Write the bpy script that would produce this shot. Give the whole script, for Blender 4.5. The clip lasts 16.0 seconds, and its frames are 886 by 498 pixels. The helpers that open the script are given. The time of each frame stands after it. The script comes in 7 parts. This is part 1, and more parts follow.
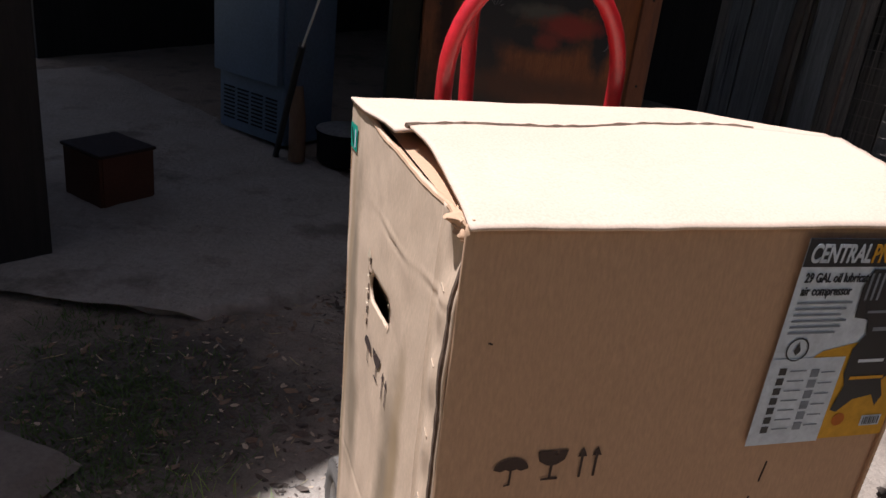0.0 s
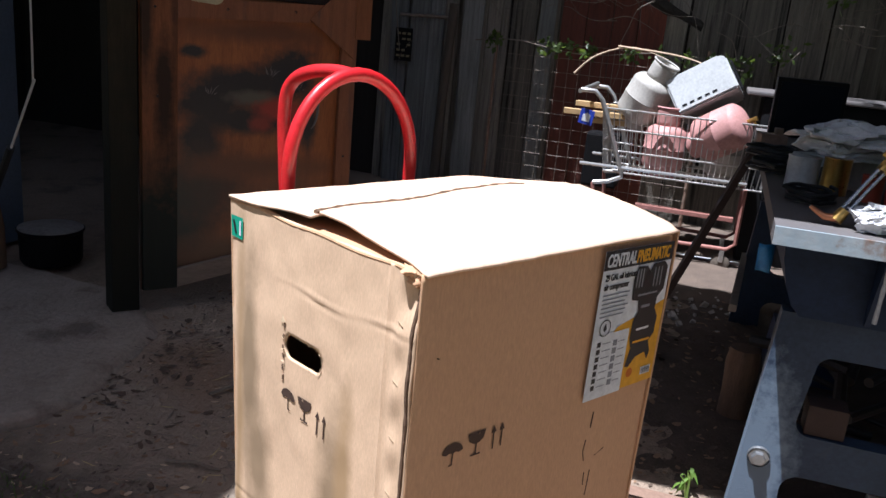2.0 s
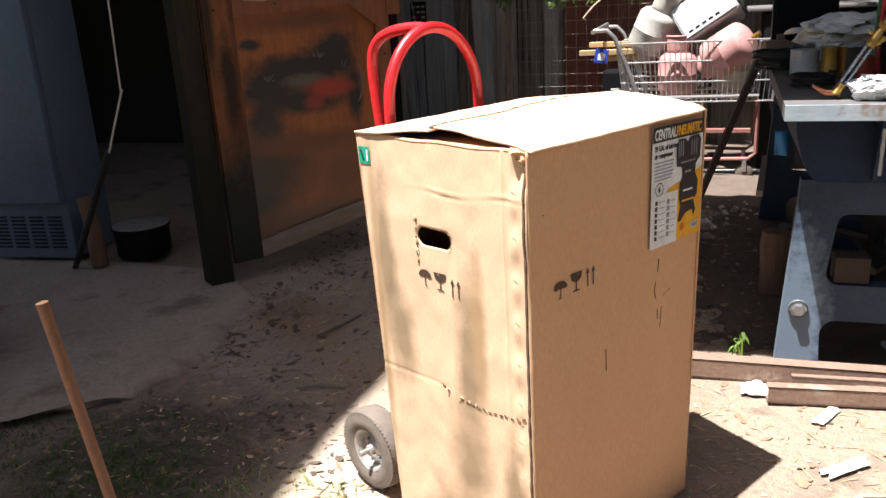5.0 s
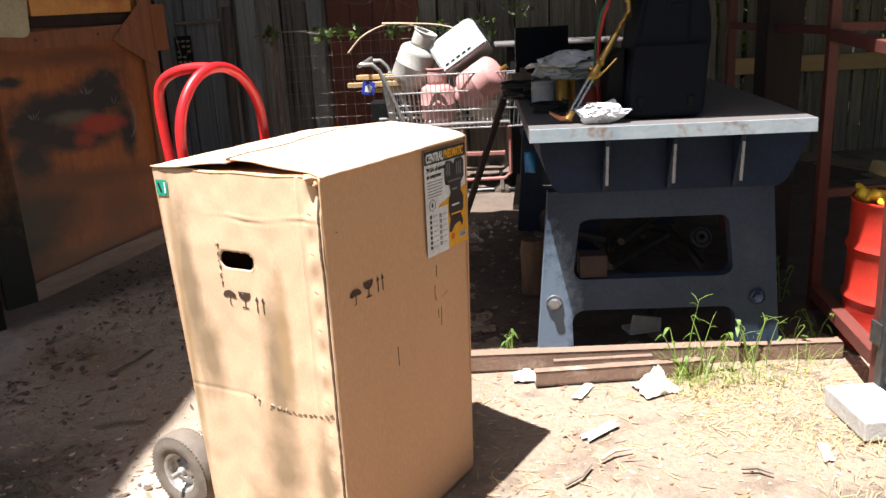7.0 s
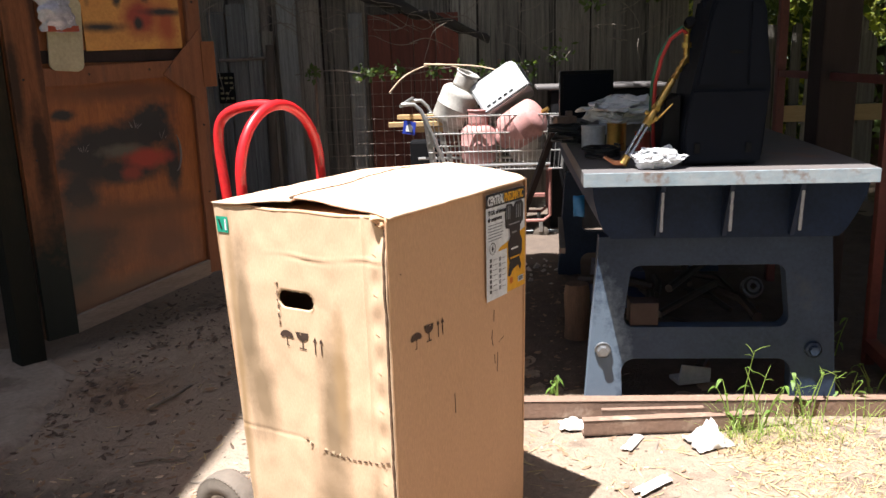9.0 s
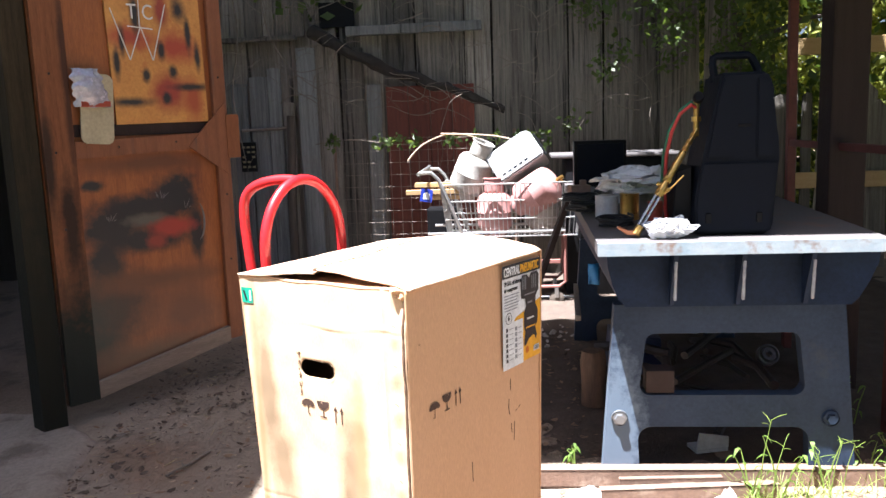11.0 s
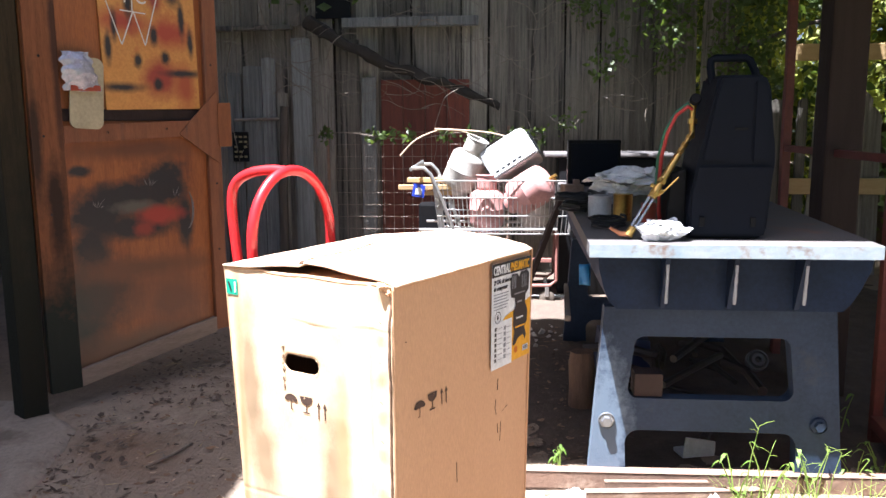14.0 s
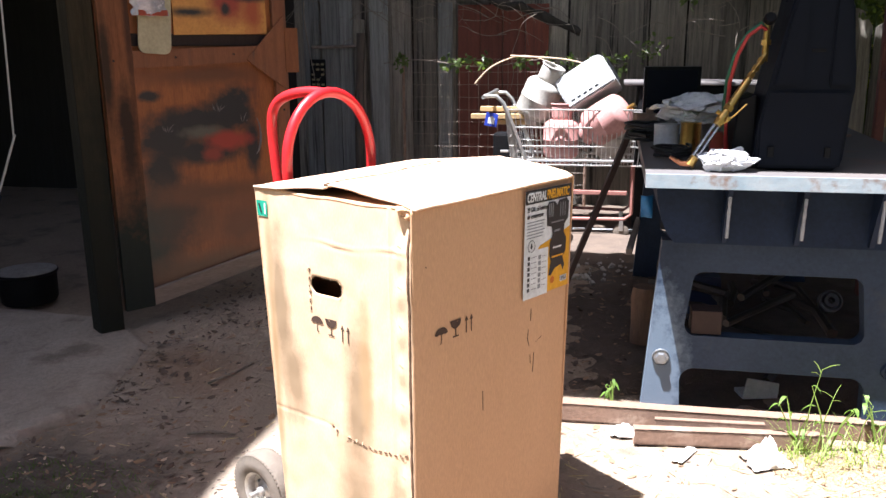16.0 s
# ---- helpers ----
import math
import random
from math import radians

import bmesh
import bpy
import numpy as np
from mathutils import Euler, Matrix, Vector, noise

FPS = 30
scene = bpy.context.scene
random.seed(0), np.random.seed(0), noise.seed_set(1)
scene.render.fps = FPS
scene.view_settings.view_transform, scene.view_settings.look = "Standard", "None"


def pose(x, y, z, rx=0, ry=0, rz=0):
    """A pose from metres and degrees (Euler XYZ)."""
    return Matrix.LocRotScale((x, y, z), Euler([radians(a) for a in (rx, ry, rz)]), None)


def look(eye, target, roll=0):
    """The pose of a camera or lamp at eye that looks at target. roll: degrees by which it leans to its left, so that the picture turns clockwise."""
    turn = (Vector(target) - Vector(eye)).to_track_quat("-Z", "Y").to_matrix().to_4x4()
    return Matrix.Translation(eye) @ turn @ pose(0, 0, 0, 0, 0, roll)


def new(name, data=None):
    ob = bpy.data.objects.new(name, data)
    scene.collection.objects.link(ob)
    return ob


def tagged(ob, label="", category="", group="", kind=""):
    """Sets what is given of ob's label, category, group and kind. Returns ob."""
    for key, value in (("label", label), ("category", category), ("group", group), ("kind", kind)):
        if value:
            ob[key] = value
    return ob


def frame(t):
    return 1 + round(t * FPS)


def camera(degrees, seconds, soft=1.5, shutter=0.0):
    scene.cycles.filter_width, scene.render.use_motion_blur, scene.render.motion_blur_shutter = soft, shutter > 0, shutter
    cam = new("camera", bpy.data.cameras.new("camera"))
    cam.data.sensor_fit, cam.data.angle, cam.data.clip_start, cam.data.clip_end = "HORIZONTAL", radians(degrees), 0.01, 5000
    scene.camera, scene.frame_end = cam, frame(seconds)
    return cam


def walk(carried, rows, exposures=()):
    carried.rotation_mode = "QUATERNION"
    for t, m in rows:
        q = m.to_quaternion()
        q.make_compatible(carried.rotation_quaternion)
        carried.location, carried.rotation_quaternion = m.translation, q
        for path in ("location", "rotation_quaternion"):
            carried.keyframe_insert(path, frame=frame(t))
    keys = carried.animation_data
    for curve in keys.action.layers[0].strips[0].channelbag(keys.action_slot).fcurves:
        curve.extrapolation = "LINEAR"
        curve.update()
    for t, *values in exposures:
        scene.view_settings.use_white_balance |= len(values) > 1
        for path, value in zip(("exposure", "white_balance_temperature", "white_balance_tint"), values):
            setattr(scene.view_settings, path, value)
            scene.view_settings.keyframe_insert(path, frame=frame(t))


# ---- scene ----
cam = camera(57.2, 16.0)
PATH = [
    (0, (-0.227, -0.808, 1.487), (0.224, 0.982, 0.719), 6.6),
    (0.5, (-0.322, -0.704, 1.444), (0.322, 0.992, 0.603), 4.1),
    (1, (-0.421, -0.652, 1.468), (0.338, 1.019, 0.672), 5.1),
    (1.5, (-0.569, -0.77, 1.477), (0.484, 0.796, 0.815), 4.0),
    (2, (-0.734, -0.958, 1.55), (0.473, 0.544, 1.014), 5.4),
    (2.5, (-0.764, -1.103, 1.531), (0.36, 0.432, 0.913), 1.2),
    (2.8, (-0.772, -1.195, 1.479), (0.118, 0.439, 0.746), -1.5),
    (3, (-0.788, -1.227, 1.448), (0.132, 0.365, 0.661), -1.1),
    (3.2, (-0.808, -1.273, 1.498), (0.156, 0.342, 0.816), -2.2),
    (5.3, (-1.289, -1.256, 1.494), (-0.048, 0.204, 0.918), -3.7),
    (5.5, (-1.361, -1.266, 1.495), (-0.004, 0.08, 0.905), -2.6),
    (6, (-1.464, -1.312, 1.495), (0.081, -0.183, 0.914), 1.6),
    (6.5, (-1.503, -1.363, 1.538), (-0.01, -0.129, 1.037), -2.1),
    (7, (-1.398, -1.407, 1.534), (0.146, -0.261, 0.983), -2.9),
    (7.5, (-1.348, -1.42, 1.527), (0.204, -0.262, 1.026), -2.0),
    (8, (-1.402, -1.335, 1.529), (0.153, -0.191, 1.009), -0.4),
    (8.5, (-1.407, -1.291, 1.532), (0.209, -0.219, 1.04), 0.8),
    (9, (-1.423, -1.293, 1.539), (0.108, -0.09, 1.083), -1.8),
    (9.2, (-1.443, -1.288, 1.539), (0.018, 0.002, 1.09), -1.2),
    (11.3, (-1.476, -1.333, 1.577), (0.067, -0.097, 1.275), -2.3),
    (11.5, (-1.471, -1.333, 1.57), (0.077, -0.113, 1.23), -2.4),
    (12, (-1.455, -1.317, 1.563), (0.021, -0.015, 1.207), -2.1),
    (12.5, (-1.448, -1.324, 1.573), (0.054, -0.043, 1.25), -1.1),
    (13, (-1.423, -1.311, 1.573), (0.115, -0.069, 1.266), -1.6),
    (13.5, (-1.434, -1.325, 1.576), (0.101, -0.078, 1.274), -1.4),
    (14, (-1.443, -1.309, 1.57), (0.102, -0.078, 1.257), -0.3),
    (14.5, (-1.438, -1.315, 1.575), (0.128, -0.109, 1.27), -0.7),
    (15, (-1.366, -1.33, 1.571), (0.152, -0.07, 1.242), -0.2),
    (15.5, (-1.316, -1.365, 1.557), (0.12, -0.025, 1.182), 0.3),
    (16, (-1.283, -1.405, 1.536), (0.084, -0.024, 1.064), -0.4),
]
walk(cam, [(t, look(eye, target, roll)) for t, eye, target, roll in PATH],
     exposures=[(0, 0.58, 5450, 14), (1.5, 0.95, 5450, 14), (3.0, 1.55, 6000, 14), (5.5, 1.75, 6200, 13), (9.0, 1.75, 6200, 13), (11.5, 2.68, 5750, 15), (12.3, 2.52, 5750, 15), (13.5, 2.62, 5750, 15), (15.0, 2.7, 5750, 15), (16.0, 2.28, 5850, 15)])

# ---- light ----
world = bpy.data.worlds.new("sky")
scene.world = world
world.use_nodes = True
wn = world.node_tree.nodes
sky = wn.new("ShaderNodeTexSky")
sky.sky_type = "NISHITA"
sky.sun_disc = False
sky.dust_density, sky.air_density, sky.ozone_density = 4.0, 0.8, 0.6
SUN_TO = Vector((0.365, -0.09, -1.18)).normalized()      # the way the sunlight travels
sky.sun_elevation = math.asin(-SUN_TO.z)
sky.sun_rotation = math.atan2(-SUN_TO.x, -SUN_TO.y)
world.node_tree.links.new(sky.outputs[0], wn["Background"].inputs[0])
wn["Background"].inputs[1].default_value = 0.033
sun = new("sun", bpy.data.lights.new("sun", "SUN"))
sun.data.energy, sun.data.angle, sun.data.color = 5.0, radians(0.55), (1.0, 0.965, 0.91)
sun.matrix_world = look((0, 0, 20), Vector((0, 0, 20)) + SUN_TO)

# ---- frames of reference ----
BENCH = Matrix.Translation((1.39, 0.209, 0)) @ Matrix.Rotation(radians(-56.5), 4, "Z")   # u to the right, v away
CARTON = Matrix.Rotation(radians(4.6), 4, "Z")
TILT = radians(4.6)


def ground_z(x, y):
    v = (x - 1.39) * 0.834 + (y - 0.209) * 0.552
    return 0.045 * max(v, 0.0)


def ground_top(x, y):
    """The dirt's uneven surface."""
    z = min(ground_z(x, y), 0.3)
    return z - 0.008 + 0.018 * noise.noise((x * 1.3, y * 1.3, 0)) * min(1, abs(x - 0.3) + abs(y - 0.3)) + 0.006 * noise.noise((x * 6, y * 6, 3))


def on_bench(u, v, z=None):
    """A world place from bench-frame u, v; on the ground where z is left out."""
    p = BENCH @ Vector((u, v, 0))
    return Vector((p.x, p.y, ground_z(p.x, p.y) if z is None else z))


# ---- material maker ----
def material(name, a, b=None, scale=6.0, rough=0.8, bump=0.2, metal=0.0, c=None, c_scale=2.0, c_amount=0.45,
             stretch=(1, 1, 1), fine=60.0, spread=0.0, coat=0.0, dist=0.01, sprays=(), spec=0.5):
    """a and b mix by grain at the scale; c shows in patches; spread varies it from piece to piece."""
    m = bpy.data.materials.new(name)
    m.use_nodes = True
    n, l = m.node_tree.nodes, m.node_tree.links
    bs = n["Principled BSDF"]
    co = n.new("ShaderNodeTexCoord")
    mp = n.new("ShaderNodeMapping")
    mp.inputs["Scale"].default_value = stretch
    l.new(co.outputs["Object"], mp.inputs["Vector"])
    info = n.new("ShaderNodeObjectInfo")
    sh = n.new("ShaderNodeVectorMath")
    sh.operation = "MULTIPLY_ADD"
    l.new(info.outputs["Random"], sh.inputs[0])
    sh.inputs[1].default_value = (7.3, 5.1, 3.7)
    l.new(mp.outputs[0], sh.inputs[2])

    def noisy(s, detail):
        t = n.new("ShaderNodeTexNoise")
        t.inputs["Scale"].default_value, t.inputs["Detail"].default_value = s, detail
        t.inputs["Roughness"].default_value = 0.65
        l.new(sh.outputs[0], t.inputs["Vector"])
        return t.outputs["Fac"]

    def ramp(f, lo, hi):
        r = n.new("ShaderNodeMapRange")
        r.inputs["From Min"].default_value, r.inputs["From Max"].default_value = lo, hi
        l.new(f, r.inputs["Value"])
        return r.outputs[0]

    def mix(f, x, y, kind="MIX"):
        k = n.new("ShaderNodeMix")
        k.data_type, k.blend_type = "RGBA", kind
        for sock, val in ((k.inputs[0], f), (k.inputs[6], x), (k.inputs[7], y)):
            if isinstance(val, (tuple, list)):
                sock.default_value = (*val, 1)
            elif isinstance(val, (int, float)):
                sock.default_value = val
            else:
                l.new(val, sock)
        return k.outputs[2]

    b = b or tuple(x * 0.7 for x in a)
    big, small = noisy(scale, 8), noisy(fine, 4)
    col = mix(ramp(big, 0.3, 0.7), a, b)
    col = mix(0.35, col, mix(ramp(small, 0.25, 0.75), tuple(min(1, x * 1.25) for x in a), tuple(x * 0.6 for x in b)))
    if c:
        col = mix(ramp(noisy(c_scale, 10), 1 - c_amount - 0.06, 1 - c_amount + 0.06), col, c)
    for centre, radii, tint, grain, soft in sprays:
        away = n.new("ShaderNodeVectorMath")
        away.operation = "SUBTRACT"
        l.new(co.outputs["Object"], away.inputs[0])
        away.inputs[1].default_value = centre
        unit = n.new("ShaderNodeVectorMath")
        unit.operation = "DIVIDE"
        l.new(away.outputs[0], unit.inputs[0])
        unit.inputs[1].default_value = radii
        length = n.new("ShaderNodeVectorMath")
        length.operation = "LENGTH"
        l.new(unit.outputs[0], length.inputs[0])
        rough_edge = n.new("ShaderNodeMath")
        rough_edge.operation = "MULTIPLY_ADD"
        even = n.new("ShaderNodeTexNoise")
        even.inputs["Scale"].default_value, even.inputs["Detail"].default_value = grain, 6
        even.inputs["Roughness"].default_value = 0.65
        l.new(co.outputs["Object"], even.inputs["Vector"])
        l.new(even.outputs["Fac"], rough_edge.inputs[0])
        rough_edge.inputs[1].default_value = 1.5
        l.new(length.outputs["Value"], rough_edge.inputs[2])
        col = mix(ramp(rough_edge.outputs[0], 1.75 + soft, 1.75 - soft), col, tint)
    if spread:
        v = n.new("ShaderNodeMapRange")
        v.inputs["To Min"].default_value, v.inputs["To Max"].default_value = 1 - spread, 1 + spread
        l.new(info.outputs["Random"], v.inputs["Value"])
        hsv = n.new("ShaderNodeHueSaturation")
        l.new(v.outputs[0], hsv.inputs["Value"])
        l.new(col, hsv.inputs["Color"])
        col = hsv.outputs[0]
    l.new(col, bs.inputs["Base Color"])
    rr = n.new("ShaderNodeMapRange")
    rr.inputs["To Min"].default_value, rr.inputs["To Max"].default_value = max(0.03, rough - 0.1), min(1, rough + 0.1)
    l.new(big, rr.inputs["Value"])
    l.new(rr.outputs[0], bs.inputs["Roughness"])
    bs.inputs["Metallic"].default_value = metal
    bs.inputs["Specular IOR Level"].default_value = spec
    bs.inputs["Coat Weight"].default_value = coat
    if bump:
        add = n.new("ShaderNodeMath")
        l.new(big, add.inputs[0])
        l.new(small, add.inputs[1])
        bp = n.new("ShaderNodeBump")
        bp.inputs["Strength"].default_value, bp.inputs["Distance"].default_value = bump, dist
        l.new(add.outputs[0], bp.inputs["Height"])
        l.new(bp.outputs[0], bs.inputs["Normal"])
    return m


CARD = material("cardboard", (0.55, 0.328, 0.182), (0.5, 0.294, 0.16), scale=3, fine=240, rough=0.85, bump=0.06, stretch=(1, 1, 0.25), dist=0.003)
# Paler copy of the cardboard: the top flaps' sunlight is put into the colour.
CARD_TOP = material("cardboard lightened as sunlit", (0.64, 0.46, 0.325), (0.58, 0.4, 0.27), scale=3, fine=240, rough=0.85, bump=0.06, stretch=(1, 1, 0.25), dist=0.003)
CARD_INK = material("brown ink", (0.06, 0.03, 0.018), fine=200, bump=0)
CARD_CORE = material("cut cardboard edge", (0.17, 0.1, 0.055), (0.09, 0.052, 0.03), scale=60, bump=0.4)
TAPE = material("torn liner paper", (0.62, 0.47, 0.3), fine=120, bump=0.2)
STAPLE = material("copper staple", (0.55, 0.4, 0.26), rough=0.5, metal=0.3, bump=0)
RED = material("red enamel", (0.62, 0.018, 0.022), (0.5, 0.012, 0.015), rough=0.35, bump=0.05, coat=0.3, c=(0.35, 0.03, 0.03), c_amount=0.25, c_scale=7)
RUBBER = material("dusty tyre rubber", (0.1, 0.083, 0.066), (0.19, 0.155, 0.12), scale=12, rough=0.9, bump=0.3)
RIM = material("dull steel rim", (0.5, 0.48, 0.45), (0.3, 0.27, 0.24), scale=15, rough=0.45, metal=0.6, bump=0.1)
DIRT = material("trodden dirt", (0.3, 0.226, 0.163), (0.2, 0.148, 0.106), scale=2.2, fine=46, rough=0.95, bump=0.8, c=(0.15, 0.11, 0.08), c_scale=3.4, c_amount=0.42, dist=0.02,
                sprays=(((0.8, 1.8, 0), (0.8, 0.8, 1), (0.45, 0.365, 0.28), 2.6, 0.6), ((0.15, 0.95, 0), (0.5, 0.5, 1), (0.4, 0.32, 0.245), 3.2, 0.6), ((0.7, 1.7, 0), (0.8, 0.8, 1), (0.27, 0.21, 0.155), 9, 0.25), ((0.5, 2.2, 0), (0.2, 0.3, 1), (0.24, 0.165, 0.11), 4, 0.4), ((-0.55, 1.45, 0), (0.55, 0.5, 1), (0.095, 0.075, 0.055), 4, 0.45)))
CONCRETE = material("dirty concrete", (0.36, 0.3, 0.24), (0.25, 0.205, 0.16), scale=3, fine=40, rough=0.92, bump=0.6, c=(0.16, 0.125, 0.095), c_scale=2.6, c_amount=0.4, dist=0.02)
PLY = material("orange stained plywood", (0.25, 0.085, 0.026), (0.15, 0.048, 0.015), scale=5, stretch=(4, 4, 0.5), fine=50, rough=0.65, bump=0.15, c=(0.1, 0.04, 0.02), c_scale=1.6, c_amount=0.38)
STILE = material("red-brown painted timber", (0.27, 0.098, 0.038), (0.14, 0.048, 0.02), scale=5, stretch=(5, 5, 0.5), rough=0.7, bump=0.25, c=(0.1, 0.05, 0.035), c_amount=0.4)
SMEAR_RED = material("red smeared paint", (0.38, 0.04, 0.02), (0.25, 0.06, 0.02), scale=9, rough=0.6, bump=0.05)
SMEAR_WHITE = material("grey-white smeared paint", (0.5, 0.48, 0.45), rough=0.6, bump=0.05)
CHALK = material("white chalk line", (0.75, 0.72, 0.66), bump=0)
GREY_WOOD = material("weathered grey boards", (0.28, 0.25, 0.205), (0.06, 0.053, 0.045), scale=5, stretch=(9, 9, 0.35), fine=70, rough=0.9, bump=0.7, c=(0.02, 0.018, 0.016), c_scale=2.2, c_amount=0.4, spread=0.45)
BLUE_WOOD = material("faded blue-grey boards", (0.29, 0.295, 0.28), (0.085, 0.085, 0.082), scale=5, stretch=(9, 9, 0.35), fine=70, rough=0.9, bump=0.7, c=(0.022, 0.022, 0.024), c_scale=2.2, c_amount=0.36, spread=0.35)
RED_WOOD = material("old red painted boards", (0.19, 0.05, 0.03), (0.075, 0.03, 0.022), scale=5, stretch=(7, 7, 0.4), rough=0.85, bump=0.4, spread=0.2)
NEW_WOOD = material("pale sawn timber", (0.48, 0.33, 0.16), (0.36, 0.23, 0.1), scale=5, stretch=(1, 6, 6), rough=0.75, bump=0.15)
DARK_POST = material("dark stained post", (0.028, 0.012, 0.008), (0.016, 0.008, 0.006), scale=4, stretch=(6, 6, 0.4), rough=0.8, bump=0.3)
RUST_RED = material("rust red painted steel", (0.16, 0.036, 0.026), (0.085, 0.024, 0.018), scale=6, rough=0.6, bump=0.12, c=(0.12, 0.045, 0.03), c_amount=0.3, c_scale=8)
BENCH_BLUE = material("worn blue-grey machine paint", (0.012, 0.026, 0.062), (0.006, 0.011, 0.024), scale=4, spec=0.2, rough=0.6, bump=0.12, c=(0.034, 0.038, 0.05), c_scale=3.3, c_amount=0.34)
BENCH_EDGE = material("chipped pale blue paint", (0.2, 0.27, 0.31), (0.36, 0.38, 0.38), scale=14, rough=0.6, bump=0.25, c=(0.17, 0.11, 0.08), c_scale=8, c_amount=0.4, dist=0.003)
BENCH_TOP = material("oxidised steel top", (0.1, 0.1, 0.105), (0.14, 0.115, 0.1), scale=3, rough=0.7, metal=0.1, bump=0.12, c=(0.2, 0.1, 0.06), c_scale=2.0, c_amount=0.34)
WELD = material("bright weld bead", (0.4, 0.43, 0.46), (0.2, 0.22, 0.25), scale=40, rough=0.5, bump=0.5)
BOLT = material("galvanised bolt", (0.3, 0.31, 0.32), rough=0.4, metal=0.7, bump=0.1)
IRON = material("rusty channel iron", (0.25, 0.158, 0.11), (0.16, 0.1, 0.07), scale=9, rough=0.85, bump=0.3, c=(0.36, 0.27, 0.2), c_scale=6, c_amount=0.36)
BLACK = material("black plastic", (0.005, 0.0065, 0.011), (0.007, 0.009, 0.015), scale=20, fine=300, spec=0.1, rough=0.6, bump=0.1, dist=0.002)
BLACK_DULL = material("dull black enamel", (0.007, 0.007, 0.008), spec=0.15, rough=0.6, bump=0.05)
BRASS = material("brass", (0.62, 0.4, 0.12), (0.5, 0.3, 0.08), scale=20, rough=0.3, metal=0.9, bump=0.05)
STEEL = material("bright steel tube", (0.6, 0.6, 0.62), rough=0.25, metal=1.0, bump=0.02)
COPPER = material("copper tip", (0.6, 0.24, 0.12), rough=0.35, metal=0.9, bump=0.02)
HOSE_RED = material("red rubber hose", (0.4, 0.03, 0.025), rough=0.5, bump=0.02)
HOSE_GREEN = material("green rubber hose", (0.02, 0.12, 0.06), rough=0.5, bump=0.02)
CABLE = material("black cable", (0.015, 0.015, 0.015), rough=0.6, bump=0.02)
WHITE_CLOTH = material("white rag", (0.8, 0.8, 0.8), (0.68, 0.68, 0.7), scale=14, rough=0.95, bump=0.2)
BAG = material("milky plastic bag", (0.82, 0.82, 0.81), (0.66, 0.66, 0.66), scale=9, rough=0.3, bump=0.2)
CHROME = material("zinc plated wire", (0.66, 0.66, 0.65), (0.45, 0.43, 0.4), scale=10, rough=0.35, metal=0.85, bump=0)
PINK = material("faded pink enamel", (0.5, 0.27, 0.25), (0.38, 0.18, 0.16), scale=6, rough=0.55, bump=0.1, c=(0.36, 0.2, 0.16), c_scale=8, c_amount=0.3)
TANK = material("chalky grey enamel", (0.44, 0.42, 0.38), (0.3, 0.28, 0.25), scale=6, rough=0.6, bump=0.1, c=(0.3, 0.2, 0.14), c_scale=9, c_amount=0.28)
SHEET = material("white enamelled sheet metal", (0.5, 0.52, 0.52), (0.36, 0.37, 0.37), scale=5, rough=0.4, bump=0.08, c=(0.3, 0.25, 0.2), c_scale=7, c_amount=0.26)
BLUE = material("bright blue plastic", (0.03, 0.22, 0.5), rough=0.45, bump=0.03)
SIGN_BLUE = material("blue printed card", (0.02, 0.05, 0.4), rough=0.5, bump=0)
DRUM_RED = material("red drum enamel", (0.55, 0.035, 0.02), (0.42, 0.03, 0.018), scale=4, rough=0.4, bump=0.05, c=(0.3, 0.05, 0.03), c_amount=0.26, c_scale=6)
YELLOW = material("yellow plastic", (0.75, 0.5, 0.03), rough=0.5, bump=0.05)
OCHRE = material("olive drab lid", (0.24, 0.2, 0.1), rough=0.6, bump=0.1)
BLOCK = material("concrete block", (0.5, 0.49, 0.46), (0.4, 0.39, 0.37), scale=14, rough=0.95, bump=0.3)
FREEZER = material("grey-blue enamel", (0.11, 0.15, 0.21), (0.08, 0.11, 0.15), scale=3, rough=0.5, bump=0.05)
BARK = material("bark", (0.07, 0.055, 0.042), (0.13, 0.105, 0.085), scale=9, stretch=(3, 3, 0.6), rough=0.95, bump=0.8)
WIRE = material("dull rusty wire", (0.3, 0.26, 0.22), (0.17, 0.12, 0.09), scale=10, rough=0.6, metal=0.4, bump=0)
TWIG = material("dry grey twig", (0.23, 0.19, 0.15), (0.12, 0.1, 0.08), scale=12, rough=0.9, bump=0.2)
STRAW = material("dry straw", (0.5, 0.4, 0.2), (0.34, 0.26, 0.13), scale=20, rough=0.9, bump=0)
LITTER = material("dry leaves", (0.3, 0.19, 0.11), (0.15, 0.09, 0.055), scale=9, rough=0.85, bump=0.1)
DARK_LEAF = material("rotted dark leaves", (0.13, 0.09, 0.062), (0.06, 0.042, 0.03), scale=9, rough=0.85, bump=0.1)
CHIP = material("pale wood chips", (0.56, 0.43, 0.3), (0.36, 0.25, 0.16), scale=9, rough=0.9, bump=0.1)
PAPER = material("white scrap paper", (0.62, 0.6, 0.56), (0.46, 0.42, 0.37), scale=9, rough=0.9, bump=0.1)
WHITE_INK = material("white print", (0.72, 0.74, 0.76), bump=0)
BLACK_INK = material("black print", (0.014, 0.014, 0.016), bump=0, rough=0.5)
GREY_INK = material("grey print", (0.25, 0.26, 0.28), bump=0)
YELLOW_INK = material("amber print", (0.72, 0.36, 0.012), bump=0)
GREEN_INK = material("green sticker", (0.01, 0.36, 0.22), bump=0)
ORANGE_INK = material("orange print", (0.6, 0.16, 0.01), bump=0)


